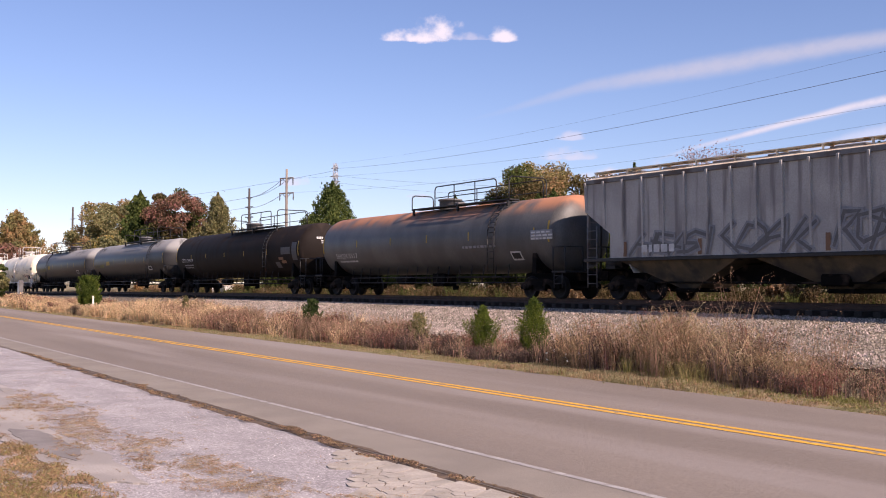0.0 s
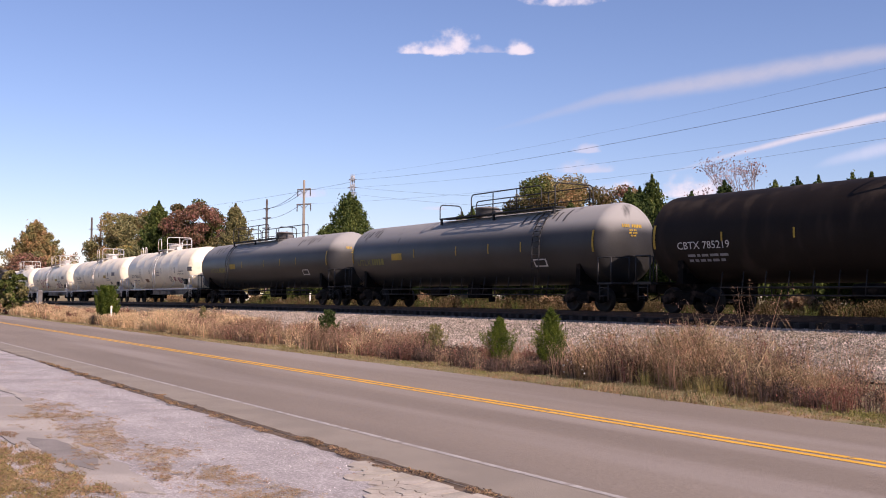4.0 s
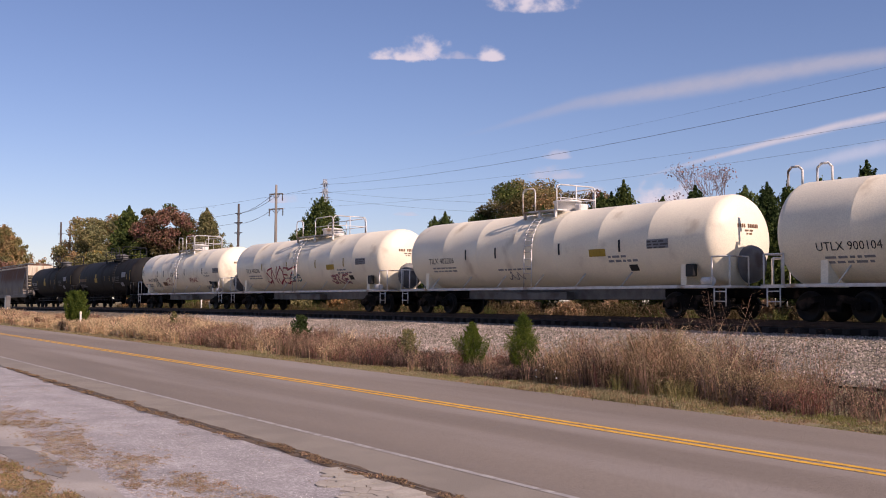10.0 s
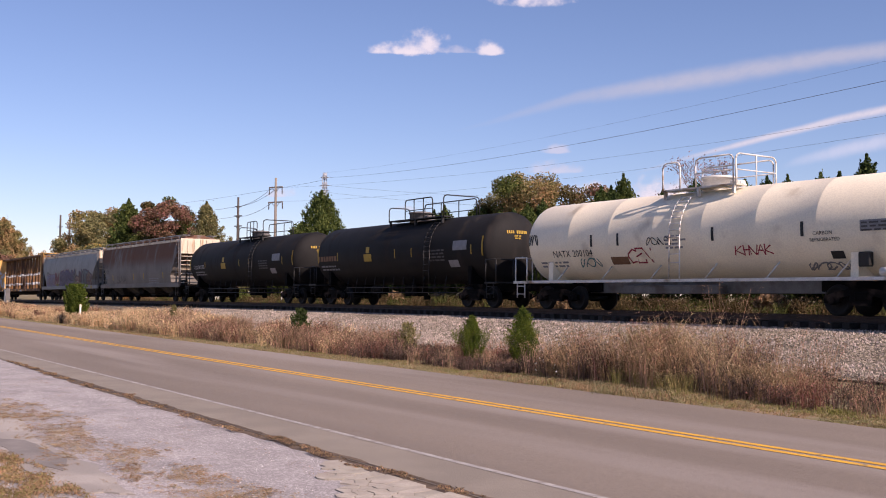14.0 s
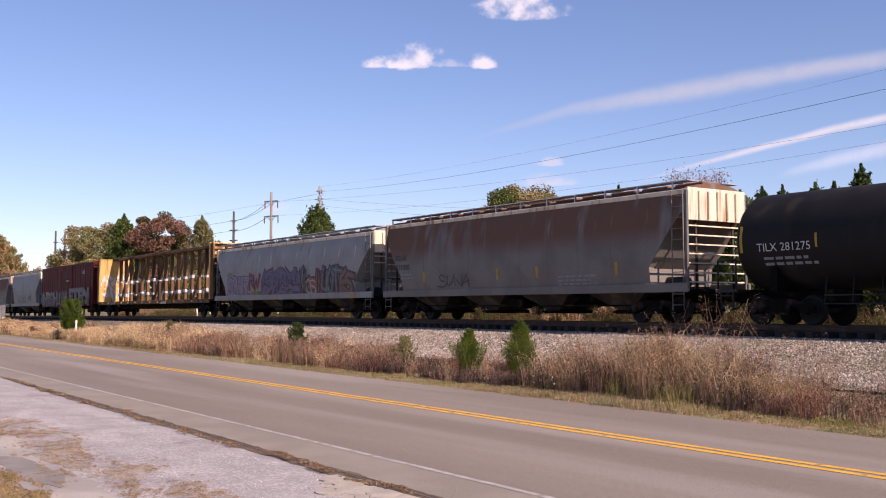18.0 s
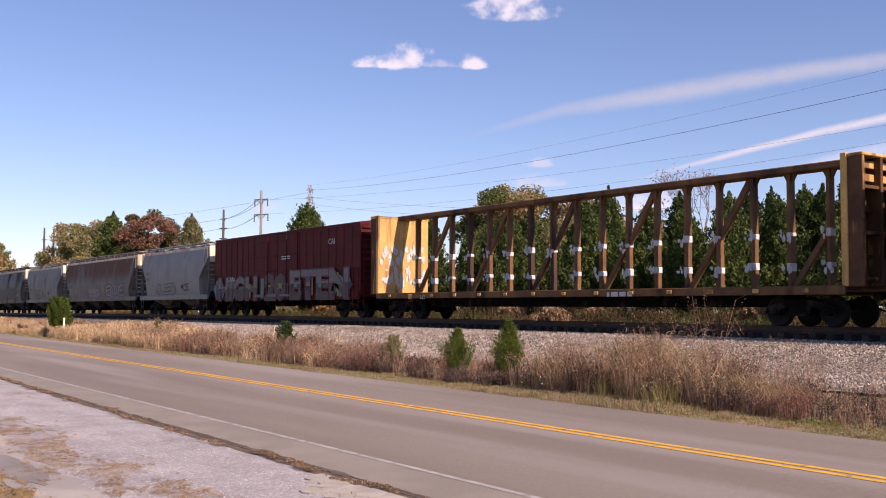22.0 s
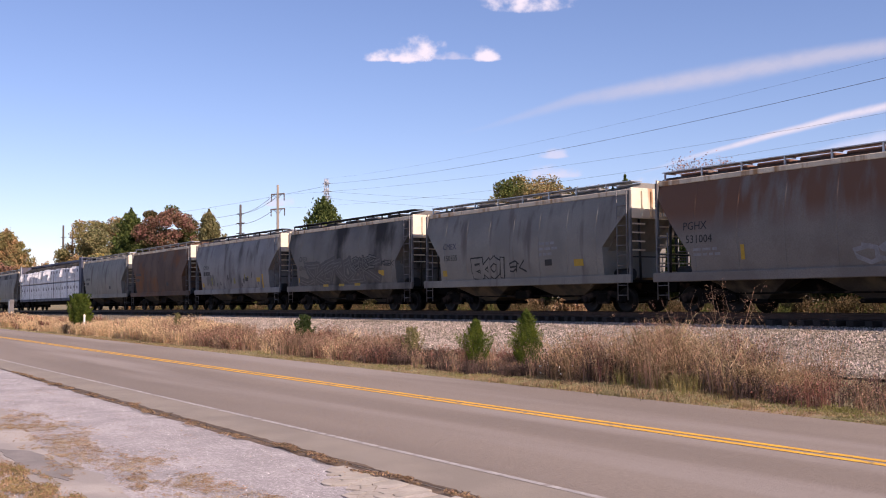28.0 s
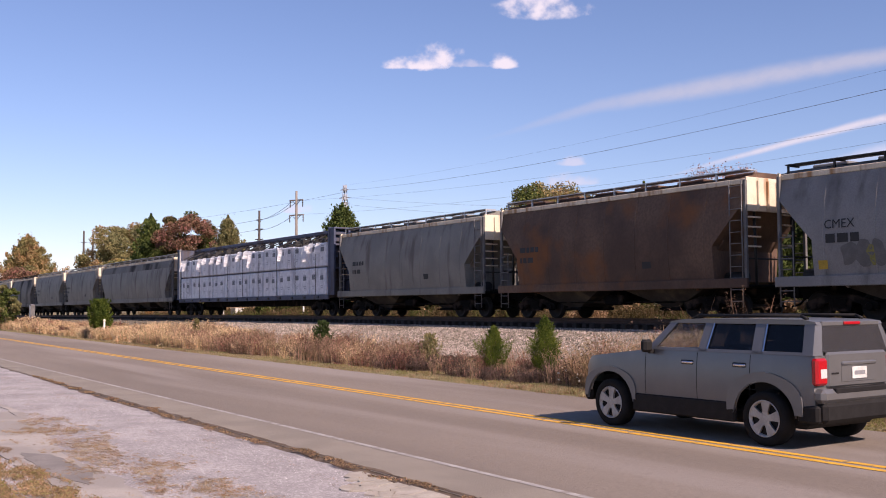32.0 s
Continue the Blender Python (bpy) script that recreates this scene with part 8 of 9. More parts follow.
matted("crack_grass", "dry brown grass in the pavement gap", "weed_dark", -24, -5, 4.3, 4.95, seam, 70000, 0.0034, 34, 0.0, 0.9)
rng = np.random.default_rng(35)
n = 26000
gx, gy = -24 + 20 * rng.random(n), 1.2 + 3.25 * rng.random(n)
keep = np.array([b < lot_edge(a) - 0.05 and noise.noise((a * 0.9, b * 1.8, 7)) + 0.7 * rng.random() > 0.25 for a, b in zip(gx, gy)])
gx, gy = gx[keep], gy[keep]
gz = np.array([dips(a, b) for a, b in zip(gx, gy)])
s = 0.003 + 0.008 * rng.random((len(gx), 1, 1)) ** 3
p = np.array([[1, 0, -0.3], [-0.5, 0.85, -0.3], [-0.5, -0.85, -0.3], [0.1, 0.1, 0.8]])[None] * (0.7 + 0.6 * rng.random((len(gx), 4, 3))) * s + np.stack([gx, gy, gz], -1)[:, None]
on_lot(tagged(facets("gravel", p[:, [[0, 1, 3], [1, 2, 3], [2, 0, 3]]].reshape(-1, 3, 3), "lot_stone"), "small pale stones on the lot", "gravel", kind="stuff"))


def corner(x, y):
    """The grass corner by the slab: its edge runs from the lot towards the viewer."""
    return 1.0 + 0.5 * noise.noise((x * 2.2, y * 4, 6)) + 0.35 * noise.noise((x * 8, y * 12, 16)) - 5.0 * max(0.0, y - CORNER_EDGE(x))


CORNER_EDGE = lambda x: 2.08 - 0.18 * max(0.0, -9.7 - x)
for material, label, share, seed in (("green_grass", "short green grass at the lot's edge", 90000, 36), ("dry_straw", "dead tan grass at the lot's edge", 90000, 37), ("litter", "brown dead grass at the lot's edge", 60000, 39)):
    rng = np.random.default_rng(seed)
    x, y = -16 + 9.4 * rng.random(share), 0.7 + 1.5 * rng.random(share)
    tint = {"green_grass": 0.12, "dry_straw": -0.15, "litter": 0.05}[material]
    keep = np.array([corner(a, b) > 0.3 + 0.5 * rng.random() and noise.noise((a * 3, b * 6, 11)) + 0.7 * (rng.random() - 0.5) > tint - 1.1 * max(0.0, CORNER_EDGE(a) - b - 0.2) * (1 if tint > 0 else -0.4) for a, b in zip(x, y)])
    pts = np.stack([x[keep], y[keep], np.full(keep.sum(), 0.02) + 0.03 * rng.random(keep.sum())], -1)
    on_lot(tagged(facets("lot_grass", leaf_quads(pts, 0.0028, rng, long=6.0, up=0.3), material), label, "grass", kind="stuff"))
# ---- poles, wires, clouds ----
def wood_pole(x, y, top, label, arms, material="pole_wood", r=0.17):
    z = ground_z(x, y)
    t = thing("utility_pole", pose(x, y, z, 0, 0, 25), label, "utility pole", "utility poles")
    h = top - z
    Geo().tube((0, 0, 0), (0, 0, h), r * 1.3, 10, r * 0.8).ob("pole", material, t)
    for drop, half, ins in arms:
        a = Geo().box((-half, -0.09, h - drop - 0.11), (half, 0.09, h - drop + 0.11), 0.02)
        a.tube((-half * 0.6, 0, h - drop), (0, 0, h - drop - 0.9), 0.05, 6).tube((half * 0.6, 0, h - drop), (0, 0, h - drop - 0.9), 0.05, 6)
        arm = a.ob("crossarm", material, t)
        for s in (-1, 1):
            if ins:
                Geo().lathe([(h - drop - 0.1 - 0.14 * i, 0.13 if i % 2 else 0.05) for i in range(9)], (s * (half - 0.1), 0), 2, 8).ob("insulator", "pole_dark", arm)
    return t


wood_pole(-158.5, 75, 21.4, "grey wooden power pole with two crossarms", [(1.6, 1.5, True), (4.2, 1.6, True)], r=0.24)
wood_pole(-221, 95, 24.0, "dark wooden power pole with three short arms", [(2.2, 1.0, False), (4.4, 1.2, False), (6.8, 1.2, False)], "pole_dark", 0.3)
wood_pole(-443, 110, 34.0, "tall dark power pole far along the line", [(5.0, 1.6, False), (9.0, 1.6, False)], "pole_dark", 0.45)
wood_pole(-436, 112, 32.5, "tall dark power pole far along the line", [(4.0, 2.4, False), (8.0, 2.4, False)], "pole_dark", 0.45)


def lattice_tower(x, y, top):
    z = ground_z(x, y)
    t = thing("pylon", pose(x, y, z, 0, 0, 30), "pale steel lattice power pylon far behind the trees", "pylon")
    h = top - z
    g = Geo()
    w = lambda q: 1.7 - 1.35 * q
    lv = [i / 14 for i in range(15)]
    for sx, sy in ((-1, -1), (1, -1), (1, 1), (-1, 1)):
        g.tube((sx * w(0), sy * w(0), 0), (sx * w(1), sy * w(1), h), 0.1, 5)
    for a, b in zip(lv, lv[1:]):
        for s in (-1, 1):
            g.tube((-w(a), s * w(a), a * h), (w(b), s * w(b), b * h), 0.06, 4).tube((w(a), s * w(a), a * h), (-w(b), s * w(b), b * h), 0.06, 4)
            g.tube((s * w(a), -w(a), a * h), (s * w(b), w(b), b * h), 0.06, 4).tube((s * w(a), w(a), a * h), (s * w(b), -w(b), b * h), 0.06, 4)
    g.ob("mast", "galvanised", t)
    for drop, half in ((1.6, 1.6), (4.0, 2.0), (5.6, 2.0)):
        Geo().prism([(-half, h - drop), (half, h - drop), (0.4, h - drop + 0.5), (-0.4, h - drop + 0.5)], -0.2, 0.2, 1).ob("crossarm", "galvanised", t)


lattice_tower(-262.7, 140, 37.2)


def cable(p, q, sag, r=0.02, label="dark overhead power cable"):
    p, q = Vector(p), Vector(q)
    pts = [p.lerp(q, t) - Vector((0, 0, sag * 4 * t * (1 - t))) for t in (i / 40 for i in range(41))]
    g = Geo().pipe(pts, r, 4)
    tagged(g.ob("power_cable", "wire"), label, "cable", "power cables")


def toward(yaw, up, d):
    """A point d metres off along a heading (degrees from +y to -x) and height angle."""
    a, b = radians(yaw), radians(up)
    return (-math.sin(a) * math.cos(b) * d, math.cos(a) * math.cos(b) * d, EYE + math.sin(b) * d)


for yaw, up, d, start, sag in ((24.5, 12.2, 110, (-262.7, 140, 35.6), 2.2), (24.0, 10.2, 100, (-160, 75, 19.8), 1.6), (23.5, 9.4, 100, (-157, 75, 17.2), 1.6), (25.0, 13.2, 120, (-264.5, 140, 37.2), 2.0),
                               (28.0, 6.0, 260, (-261, 140, 33.2), 4.0), (30.0, 5.2, 260, (-264, 140, 31.6), 4.0)):
    cable(start, toward(yaw, up, d), sag, 0.03 if up == 12.2 else 0.013 if d < 200 else 0.03)
for a, b in (((-159.9, 75, 19.8), (-222, 95, 21.8)), ((-157.1, 75, 19.8), (-220, 95, 21.8)), ((-160, 75, 17.2), (-222, 95, 19.5)), ((-222, 95, 21.8), (-444, 110, 29)), ((-220, 95, 19.5), (-441, 110, 25)), ((-262, 140, 35), (-444, 150, 40))):
    cable(a, b, 0.7, 0.04)

CLOUDS = []


def cloud(yaw, up, w, h, material, roll=0.0, d=3000.0, drift=False, name="cloud", label="small white cumulus cloud in a blue sky"):
    """A far sheet of cloud facing the viewer; w and h in degrees."""
    c = Vector(toward(yaw, up, d))
    a, b = d * math.tan(radians(w)) / 2, d * math.tan(radians(h)) / 2
    g = Geo().add([(-a, -b, 0), (a, -b, 0), (a, b, 0), (-a, b, 0)], [(0, 1, 2, 3)])
    ob = tagged(g.ob(name, material), label, "cloud", kind="structure")
    ob.matrix_basis = look(c, (0, 0, EYE), 0) @ pose(0, 0, 0, 0, 180, 0) @ pose(0, 0, 0, 0, 0, roll)
    if drift:
        CLOUDS.append((ob, yaw, up, d, roll))
    return ob


cloud(56.35, 14.4, 4.3, 2.6, "cloud", drift=True)
cloud(57.9, 14.05, 4.6, 1.3, "cloud", d=3020.0, drift=True)
cloud(54.2, 14.0, 3.6, 0.9, "cloud_thin", d=3040.0, drift=True)
cloud(52.3, 14.15, 2.6, 1.7, "cloud", drift=True)
cloud(50.2, 17.1, 6.6, 2.9, "cloud", drift=True)
cloud(48.75, 7.45, 5.2, 1.4, "cloud_thin", drift=True)
cloud(43.0, 6.3, 6.0, 2.4, "cloud", drift=True)
cloud(46.9, 6.2, 3.4, 1.6, "cloud", drift=True)
cloud(64.2, 5.85, 2.6, 1.0, "cloud_thin", drift=True)
cloud(48.4, 8.5, 2.6, 1.2, "cloud_thin", drift=True)
cloud(57.15, 5.06, 2.2, 0.5, "cloud_thin", drift=True)


def vapour_trail(spine, material, d=3200.0):
    """A band along heading, height angle and width, all in degrees."""
    v, fine = [], []
    for (y0, u0, w0), (y1, u1, w1) in zip(spine, spine[1:]):
        fine += [(y0 + (y1 - y0) * t / 6, u0 + (u1 - u0) * t / 6, w0 + (w1 - w0) * t / 6) for t in range(6)]
    fine.append(spine[-1])
    for yaw, up, w in fine:
        v += [toward(yaw, up - w / 2, d), toward(yaw, up + w / 2, d)]
    n = len(fine) - 1
    ob = Geo().add(v, [(2 * i, 2 * i + 2, 2 * i + 3, 2 * i + 1) for i in range(n)], True).ob("vapour_trail", material)
    layer = ob.data.uv_layers.new(name="UVMap")
    for loop in ob.data.loops:
        layer.data[loop.index].uv = (loop.vertex_index // 2 / n, loop.vertex_index % 2)
    return tagged(ob, "thin white vapour trail across the sky", "vapour trail", kind="structure")


vapour_trail([(55.05, 9.13, 0.19), (52.46, 9.77, 0.51), (50.72, 10.27, 0.71), (47.54, 11.10, 1.09), (44.41, 11.49, 1.42), (41.30, 11.86, 1.61), (37.30, 12.32, 1.61), (34.26, 12.61, 1.42), (31.19, 12.79, 1.35), (26.23, 12.93, 1.29)], "trail")
vapour_trail([(44.80, 6.68, 0.14), (43.24, 7.13, 0.29), (41.33, 7.67, 0.41), (39.27, 8.14, 0.47), (37.34, 8.58, 0.55), (33.54, 9.38, 0.67), (31.24, 9.74, 0.76), (26.28, 10.61, 0.86)], "trail_bright")
vapour_trail([(36.63, 6.94, 0.32), (35.73, 7.25, 0.77), (33.56, 7.72, 1.09), (31.27, 8.14, 1.22), (27.83, 8.72, 1.29)], "trail_thin")

# ---- small fixed things ----
t = thing("marker_post", pose(-56.9, 15.29, ground_z(-56.9, 15.29)), "white plastic pipeline marker post with a yellow cap", "marker post")
Geo().tube((0, 0, 0), (0, 0, 1.0), 0.05, 10).ob("post", "white_steel", t)
Geo().lathe([(1.0, 0.06), (1.12, 0.065), (1.16, 0.03)], (0, 0), 2, 10).box((-0.11, -0.07, 0.5), (0.11, -0.04, 0.72), 0.01).ob("cap", "cream", t, "pale yellow cap and plate")
t = thing("trackside_cabinet", pose(-101.5, 20.5, ground_z(-101.5, 20.5) - 0.1, 0, 4, 0), "narrow grey steel trackside cabinet leaning a little", "cabinet")
Geo().box((-0.3, -0.2, 0.0), (0.3, 0.2, 2.15), 0.03).ob("body", "grey_steel", t)
Geo().box((-0.25, -0.225, 0.5), (0.25, -0.202, 2.05), 0.005).ob("door", "galvanised", t)
Geo().box((-0.1, -0.24, 1.5), (0.1, -0.226, 1.8)).ob("notice", "ink_pale", t)
t = thing("equipment_box", pose(-79, 32, ground_z(-79, 32)), "white equipment box behind the track", "box")
Geo().box((-0.5, -0.35, 0.0), (0.5, 0.35, 0.75), 0.03).ob("body", "white_steel", t)
Geo().box((-0.55, -0.4, 0.75), (0.55, 0.4, 0.82), 0.02).ob("lid", "white_steel", t)

for px in (-82.0, -66.4):
    t = thing("marker_post", pose(px, 32, ground_z(px, 32)), "short white marker post behind the track", "marker post")
    Geo().tube((0, 0, 0), (0, 0, 0.95), 0.06, 10).ob("post", "white_steel", t)
    Geo().lathe([(0.95, 0.075), (1.0, 0.075), (1.03, 0.03)], (0, 0), 2, 10).ob("cap", "white_steel", t)


# ---- the passing car: x forward, +y its left side ----
def sport_utility():
    t = thing("suv", pose(0, 0, 0), "silver-grey boxy sport utility vehicle driving on the road", "car")
    axle, belt, eave = 1.38, 1.16, 1.56

    def low_z(x):
        """The lower edge of the side: sill, wheel arches, bumper ends."""
        d = min(abs(x - axle), abs(x + axle))
        return max(0.3 if abs(x) < axle else 0.5, 0.345 + math.sqrt(0.46 ** 2 - d ** 2) if d < 0.46 else 0.0)

    def top_z(x):
        """The upper edge: belt line and bonnet."""
        return belt if x < 0.62 else belt - 0.14 * (x - 0.62) / 1.18 if x < 1.8 else 1.02 - 1.9 * (x - 1.8) ** 1.5

    def side_y(x, z):
        """Half the width at a place on the side."""
        front, rear = max(0.0, x - 1.5) / 0.5, max(0.0, -1.85 - x) / 0.25
        return 0.875 - 0.022 * ((z - 0.75) / 0.33) ** 2 - 0.13 * front ** 2.4 - 0.035 * rear ** 2
    n, m = 96, 14
    cols = [-2.1 + 4.1 * i / n for i in range(n + 1)]
    g = Geo()
    quads = [(i * (m + 1) + j, (i + 1) * (m + 1) + j, (i + 1) * (m + 1) + j + 1, i * (m + 1) + j + 1) for i in range(n) for j in range(m)]
    for s in (1, -1):
        v = []
        for x in cols:
            lo, hi = low_z(x), top_z(x)
            v += [(x, s * side_y(x, lo + (hi - lo) * j / m), lo + (hi - lo) * j / m) for j in range(m + 1)]
        g.add(v, quads, True)
    across = [-1 + 2 * k / 10 for k in range(11)]
    v = [(x, side_y(x, top_z(x)) * k, top_z(x) + (0.025 * (1 - k * k) if x > 0.95 else 0.0)) for x in cols for k in across]
    g.add(v, [(i * 11 + j, (i + 1) * 11 + j, (i + 1) * 11 + j + 1, i * 11 + j + 1) for i in range(n) for j in range(10)], True)
    for x, bow in ((cols[0], -0.03), (cols[-1], 0.05)):
        lo, hi = low_z(x), top_z(x)
        v = [(x + bow * (1 - k * k), side_y(x, lo + (hi - lo) * j / 6) * k, lo + (hi - lo) * j / 6) for j in range(7) for k in across]
        g.add(v, [(i * 11 + j, (i + 1) * 11 + j, (i + 1) * 11 + j + 1, i * 11 + j + 1) for i in range(6) for j in range(10)], True)
    g.ob("body", "car_paint", t)

    def slab(v, dx, dy, name, material, label=""):
        return Geo().add(v + [(x + dx, y + dy, z) for x, y, z in v], [(0, 1, 2, 3), (7, 6, 5, 4), (0, 4, 5, 1), (1, 5, 6, 2), (2, 6, 7, 3), (3, 7, 4, 0)]).ob(name, material, t, label)

    def wall(b, tp, s, name, material, thick=0.05, push=0.0, lo=0.0, hi=0.0):
        """A panel of the upper body between two bottom and two top stations on one side."""
        z0, z1 = belt + lo, eave - hi
        y0, y1 = 0.855 + push - 0.17 * (z0 - belt) / (eave - belt), 0.855 + push - 0.17 * (z1 - belt) / (eave - belt)
        return slab([(b[0], s * y0, z0), (b[1], s * y0, z0), (tp[1], s * y1, z1), (tp[0], s * y1, z1)], 0, -s * thick, name, material)

    def sided(x0, x1, a, z, s, y0, y1, bevel, name, material, label="", parent=None):
        return Geo().box((x0, min(s * y0, s * y1), a), (x1, max(s * y0, s * y1), z), bevel).ob(name, material, parent or t, label)
    for s in (1, -1):
        for b, tp in (((0.64, 0.5), (0.3, 0.17)), ((-0.3, -0.45), (-0.32, -0.47)), ((-1.19, -1.36), (-1.15, -1.33)), ((-1.95, -2.1), (-1.88, -2.02))):
            wall(b, tp, s, "pillar", "car_paint")
        wall((0.5, -1.95), (0.47, -1.94), s, "window_ledge", "car_paint", 0.05, hi=0.365)
        wall((0.5, -0.3), (0.17, -0.32), s, "window", "glass", 0.006, -0.02)
        wall((-0.45, -1.19), (-0.47, -1.15), s, "window", "glass_dark", 0.006, -0.02)
        wall((-1.36, -1.95), (-1.33, -1.88), s, "window", "glass_dark", 0.006, -0.02)
        for b, tp in (((-0.445, -0.465), (-0.465, -0.485)), ((-1.355, -1.375), (-1.325, -1.345))):
            wall(b, tp, s, "window_trim", "chrome", 0.012, 0.004, 0.03, 0.02)
        # flares, cladding, handles, seams, mirror
        for c in (axle, -axle):
            steps = [-0.12 + (math.pi + 0.24) * i / 16 for i in range(17)]
            wide = 0.53 if c > 0 else 0.58
            ring = [(c + wide * (1 + 0.07 * math.sin(2 * a) ** 2) * math.cos(a), 0.385 + (wide - 0.03) * math.sin(a) + 0.1 * abs(math.cos(a)) ** 3) for a in steps]
            ring += [(c + 0.475 * math.cos(a), 0.345 + 0.475 * math.sin(a) + (0.14 if i in (0, 16) else 0)) for i, a in reversed(list(enumerate(steps)))]
            Geo().prism(ring, s * 0.85, s * 0.89, 1).ob("fender_flare", "car_paint", t)
        sided(-0.92, 0.92, 0.26, 0.52, s, 0.8, 0.882, 0.02, "cladding", "car_trim")
        sided(-2.16, -1.86, 0.34, 0.56, s, 0.7, 0.872, 0.03, "bumper_corner", "car_trim")
        sided(1.86, 2.03, 0.34, 0.56, s, 0.6, 0.8, 0.04, "bumper_corner", "car_trim")
        for k in (-0.13, -1.01):
            sided(k - 0.1, k + 0.1, 0.985, 1.02, s, 0.85, 0.892, 0.012, "door_handle", "chrome")
            sided(k - 0.1, k + 0.12, 0.97, 1.035, s, 0.85, 0.8735, 0.012, "handle_cup", "car_trim")
        for k in (0.66, -0.29, -1.17):
            rows = [0.52 + 0.62 * j / 8 for j in range(9)]
            Geo().add([(k + d, s * (side_y(k, z) + 0.002), z) for z in rows for d in (-0.005, 0.005)], [(2 * j, 2 * j + 1, 2 * j + 3, 2 * j + 2) for j in range(8)]).ob("door_seam", "car_trim", t)
        sided(0.48, 0.6, 1.12, 1.3, s, 0.88, 1.05, 0.035, "mirror", "car_trim")
        sided(0.5, 0.56, 1.1, 1.16, s, 0.82, 0.93, 0.01, "mirror_arm", "car_trim")
        lamp = sided(-2.165, -2.06, 0.8, 1.13, s, 0.64, 0.862, 0.03, "tail_light", "lamp_red", "red tail light")
        sided(-2.172, -2.16, 0.89, 1.0, s, 0.68, 0.8, 0.0, "reversing_light", "lamp_clear", "", lamp)
        sided(1.9, 1.96, 0.74, 0.82, s, 0.7, 0.775, 0.01, "marker_light", "lamp_amber")
        Geo().tube((1.97, s * 0.56, 0.82), (2.04, s * 0.56, 0.82), 0.1, 16).ob("headlight", "lamp_clear", t)
        Geo().pipe([(0.0, s * 0.58, 1.6), (-0.1, s * 0.58, 1.64), (-1.75, s * 0.58, 1.64), (-1.85, s * 0.58, 1.6)], 0.022).ob("roof_rail", "car_trim", t)
        Geo().box((-0.55, min(s * 0.15, s * 0.6), 0.6), (0.1, max(s * 0.15, s * 0.6), 0.85), 0.05).box((-0.6, min(s * 0.17, s * 0.58), 0.8), (-0.45, max(s * 0.17, s * 0.58), 1.25), 0.06).box((-0.58, min(s * 0.27, s * 0.48), 1.28), (-0.5, max(s * 0.27, s * 0.48), 1.43), 0.03).ob("front_seat", "interior", t)
    Geo().box((-1.5, -0.62, 0.6), (-1.0, 0.62, 1.3), 0.06).ob("rear_seat", "interior", t)
    # roof, windscreen, tailgate
    roof = [(0.36, 1.535), (0.3, 1.56), (0.05, 1.59), (-1.0, 1.605), (-1.85, 1.595), (-2.03, 1.57), (-2.05, 1.535)]
    Geo().prism(roof, -0.695, 0.695, 1).ob("roof", "car_paint", t)
    v = [(0.7, -0.78, 1.165), (0.7, 0.78, 1.165), (0.33, 0.65, 1.55), (0.33, -0.65, 1.55)]
    slab(v, -0.008, 0, "windscreen", "glass")
    v = [(-2.115, -0.68, 1.2), (-2.115, 0.68, 1.2), (-2.055, 0.6, 1.52), (-2.055, -0.6, 1.52)]
    slab(v, 0.008, 0, "rear_window", "glass_rear")
    for s in (1, -1):
        slab([(-2.12, s * 0.68, 1.16), (-2.1, s * 0.853, 1.16), (-2.03, s * 0.69, 1.555), (-2.05, s * 0.59, 1.555)], 0.06, 0, "tailgate_frame", "car_paint")
    Geo().box((-2.065, -0.6, 1.515), (-1.98, 0.6, 1.575), 0.01).ob("tailgate_frame", "car_paint", t)
    Geo().box((-2.085, -0.17, 1.53), (-2.03, 0.17, 1.57), 0.01).ob("brake_light", "lamp_red", t)
    gate = Geo().box((-2.15, -0.63, 0.76), (-2.08, 0.63, 1.2), 0.03).ob("tailgate_panel", "car_paint", t)
    Geo().box((-2.156, -0.36, 0.83), (-2.147, 0.36, 1.04), 0.003).ob("plate_recess", "car_paint", gate)
    Geo().box((-2.175, -0.36, 1.03), (-2.14, 0.36, 1.08), 0.015).ob("tailgate_trim", "car_paint", gate)
    Geo().box((-2.156, 0.42, 0.93), (-2.147, 0.56, 0.95)).ob("badge", "car_trim", gate, "small dark badge")
    p = Geo().box((-2.168, -0.155, 0.86), (-2.157, 0.155, 1.01), 0.005).ob("number_plate", "ink_white", t, "white number plate")
    Geo().box((-2.172, -0.11, 0.91), (-2.166, 0.11, 0.96)).ob("plate_bar", "ink_grey", p)
    Geo().box((-2.23, -0.8, 0.34), (-2.1, 0.8, 0.6), 0.05).ob("rear_bumper", "car_trim", t)
    Geo().box((-2.24, -0.845, 0.585), (-2.06, 0.845, 0.76), 0.05).ob("bumper_top", "car_paint", t)
    Geo().box((-2.246, -0.6, 0.7), (-2.1, 0.6, 0.765), 0.01).ob("step_pad", "car_trim", t)
    Geo().box((1.95, -0.72, 0.36), (2.1, 0.72, 0.6), 0.05).ob("front_bumper", "car_trim", t)
    Geo().box((2.0, -0.38, 0.7), (2.06, 0.38, 0.92), 0.02).ob("grille", "car_trim", t)
    Geo().box((-1.9, -0.72, 0.24), (1.9, 0.72, 0.46), 0.05).ob("underbody", "car_trim", t)
    wheels = []
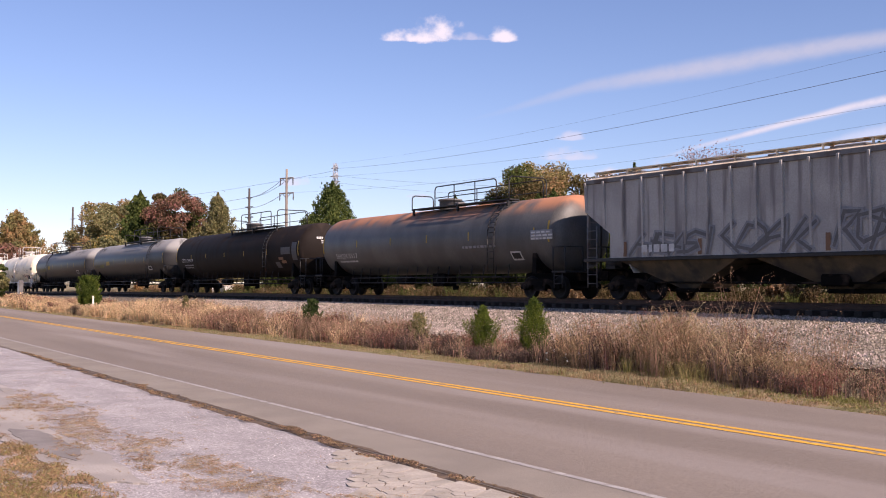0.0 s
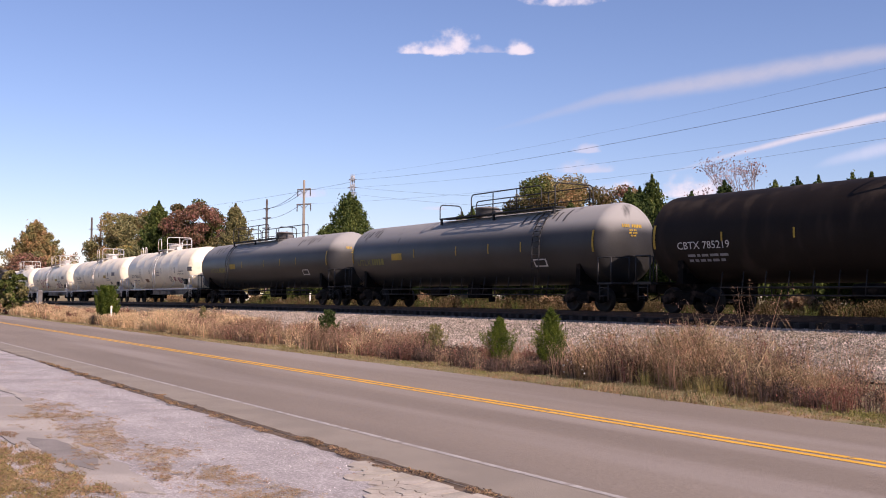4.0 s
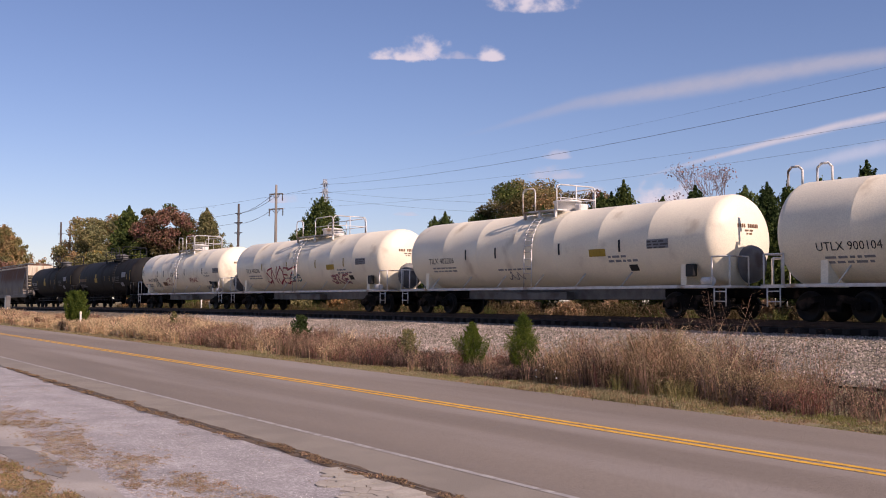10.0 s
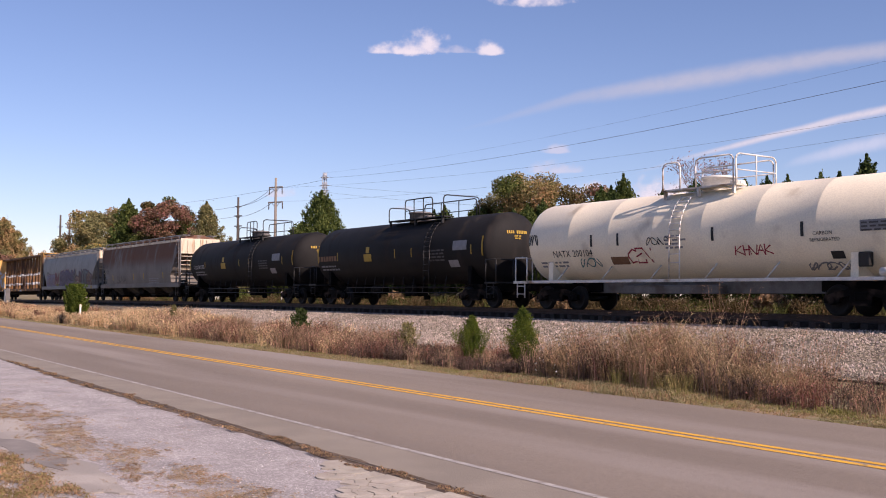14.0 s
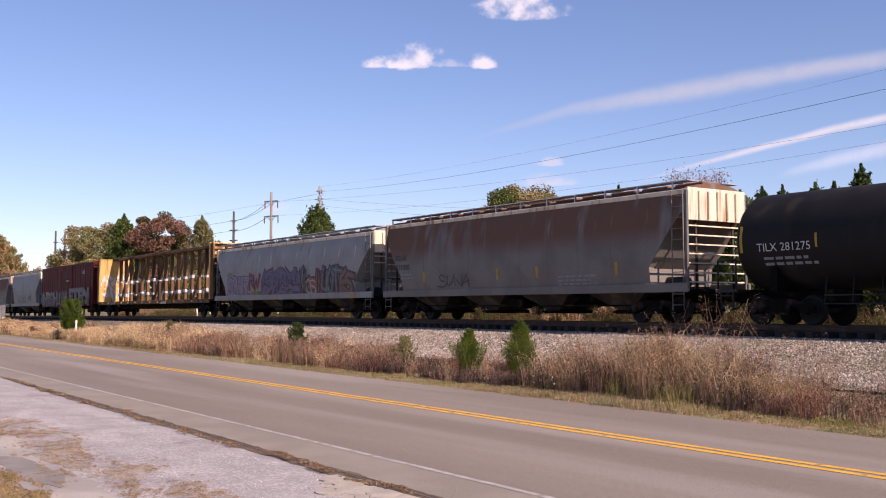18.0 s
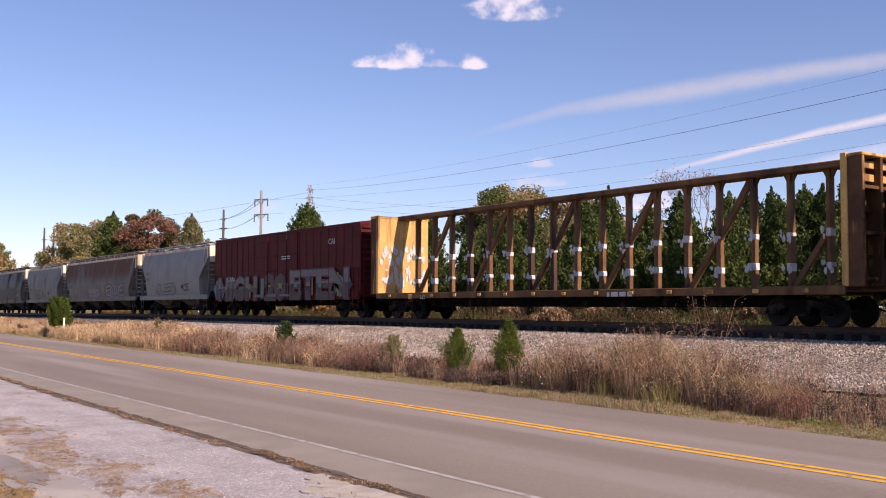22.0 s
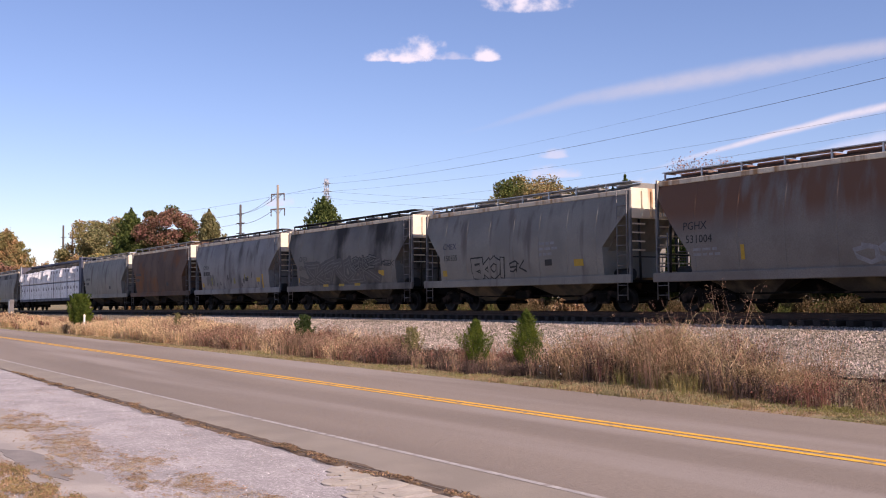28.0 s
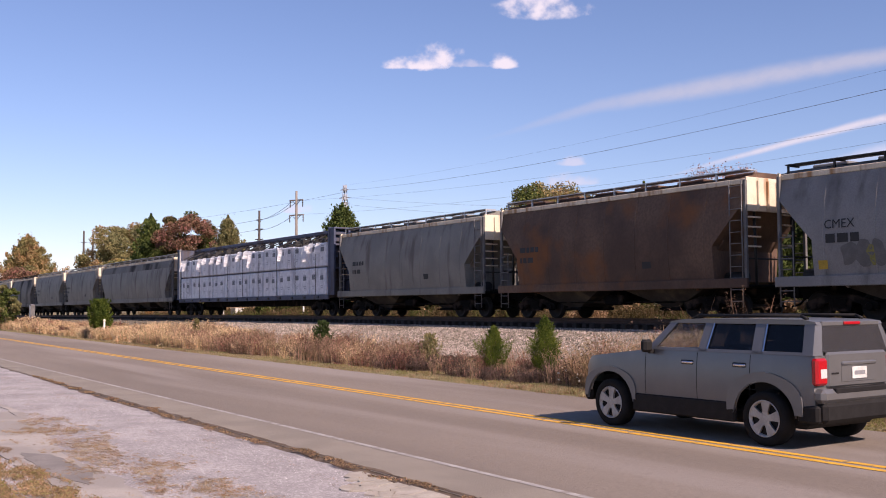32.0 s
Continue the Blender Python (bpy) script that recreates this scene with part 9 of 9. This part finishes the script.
    for c in (axle, -axle):
        for s in (1, -1):
            prof = [(-0.105, 0.23), (-0.11, 0.31), (-0.085, 0.345), (0.085, 0.345), (0.11, 0.31), (0.105, 0.23)]
            w = Geo().lathe(prof + prof[:1], (0, 0), 1, 36, caps=False).ob("wheel", "tyre", t)
            w.matrix_basis = pose(c, s * 0.765, 0.345)
            g = Geo().lathe([(s * 0.06, 0.232), (s * 0.108, 0.236), (s * 0.112, 0.222), (s * 0.07, 0.205)], (0, 0), 1, 36, caps=False)
            for i in range(5):
                a = 2 * math.pi * i / 5
                ca, sa = math.cos(a), math.sin(a)
                pts = [(0.0, 0.05), (0.1, 0.04), (0.215, 0.07), (0.215, -0.07), (0.1, -0.04), (0.0, -0.05)]
                v = [(u * ca - q * sa, s * (dd - 0.05 * (0.215 - u) * (dd > 0.08)), u * sa + q * ca) for dd in (0.07, 0.106) for u, q in pts]
                g.add(v, [(0, 1, 2, 3, 4, 5), (11, 10, 9, 8, 7, 6)] + [(k, k + 6, (k + 1) % 6 + 6, (k + 1) % 6) for k in range(6)])
            rim = g.ob("rim", "alloy", w)
            Geo().tube((0, s * 0.08, 0), (0, s * 0.102, 0), 0.045, 16).ob("hub_cap", "alloy", rim)
            Geo().lathe([(s * 0.045, 0.225), (s * 0.055, 0.225)], (0, 0), 1, 24).ob("brake_disc", "car_trim", w)
            wheels.append((w, c, s * 0.765))
    return t, wheels


SUV, SUV_WHEELS = sport_utility()

# ---- what moves ----
def suv_pose(t):
    x = -9.83 - 20.9 * (t - 32.0)
    return pose(x, NEAR * road_y(9.617, 0.0165, x / NEAR), ROAD_Z, 0, 0, 180.9)


def motions():
    times = [0, 2, 4, 6, 8, 10, 12, 14, 16, 18, 20, 22, 24, 26, 28, 30, 32]
    for car, x in CARS:
        walk(car, [(t, on_track(x + SPEED * t)) for t in times])
    # one turn of a wheelset for all: the wheels roll on the rail
    turn = math.degrees(SPEED / 0.43) / FPS
    first = WHEELSETS[0]
    walk(first, [(k / FPS, pose(0, 0, 0, 0, turn * k, 0)) for k in range(961)])
    for w in WHEELSETS[1:]:
        w.rotation_mode = "QUATERNION"
        w.animation_data_create()
        w.animation_data.action = first.animation_data.action
        w.animation_data.action_slot = first.animation_data.action_slot
    walk(SUV, [(t, suv_pose(t)) for t in (0, 8, 16, 24, 30, 31, 32)])
    for w, c, y in SUV_WHEELS:
        z = 0.345
        walk(w, [(0, pose(c, y, z))] + [(31 + k / FPS, pose(c, y, z, 0, 28.0 * k, 0)) for k in range(31)])
    for ob, yaw, up, d, roll in CLOUDS:
        rows = []
        for tt in (0, 16, 32):
            c = Vector(toward(yaw + 0.42 * tt / 32, up - 0.32 * tt / 32, d))
            rows.append((tt, look(c, (0, 0, EYE), 0) @ pose(0, 0, 0, 0, 180, 0) @ pose(0, 0, 0, 0, 0, roll)))
        walk(ob, rows)


motions()
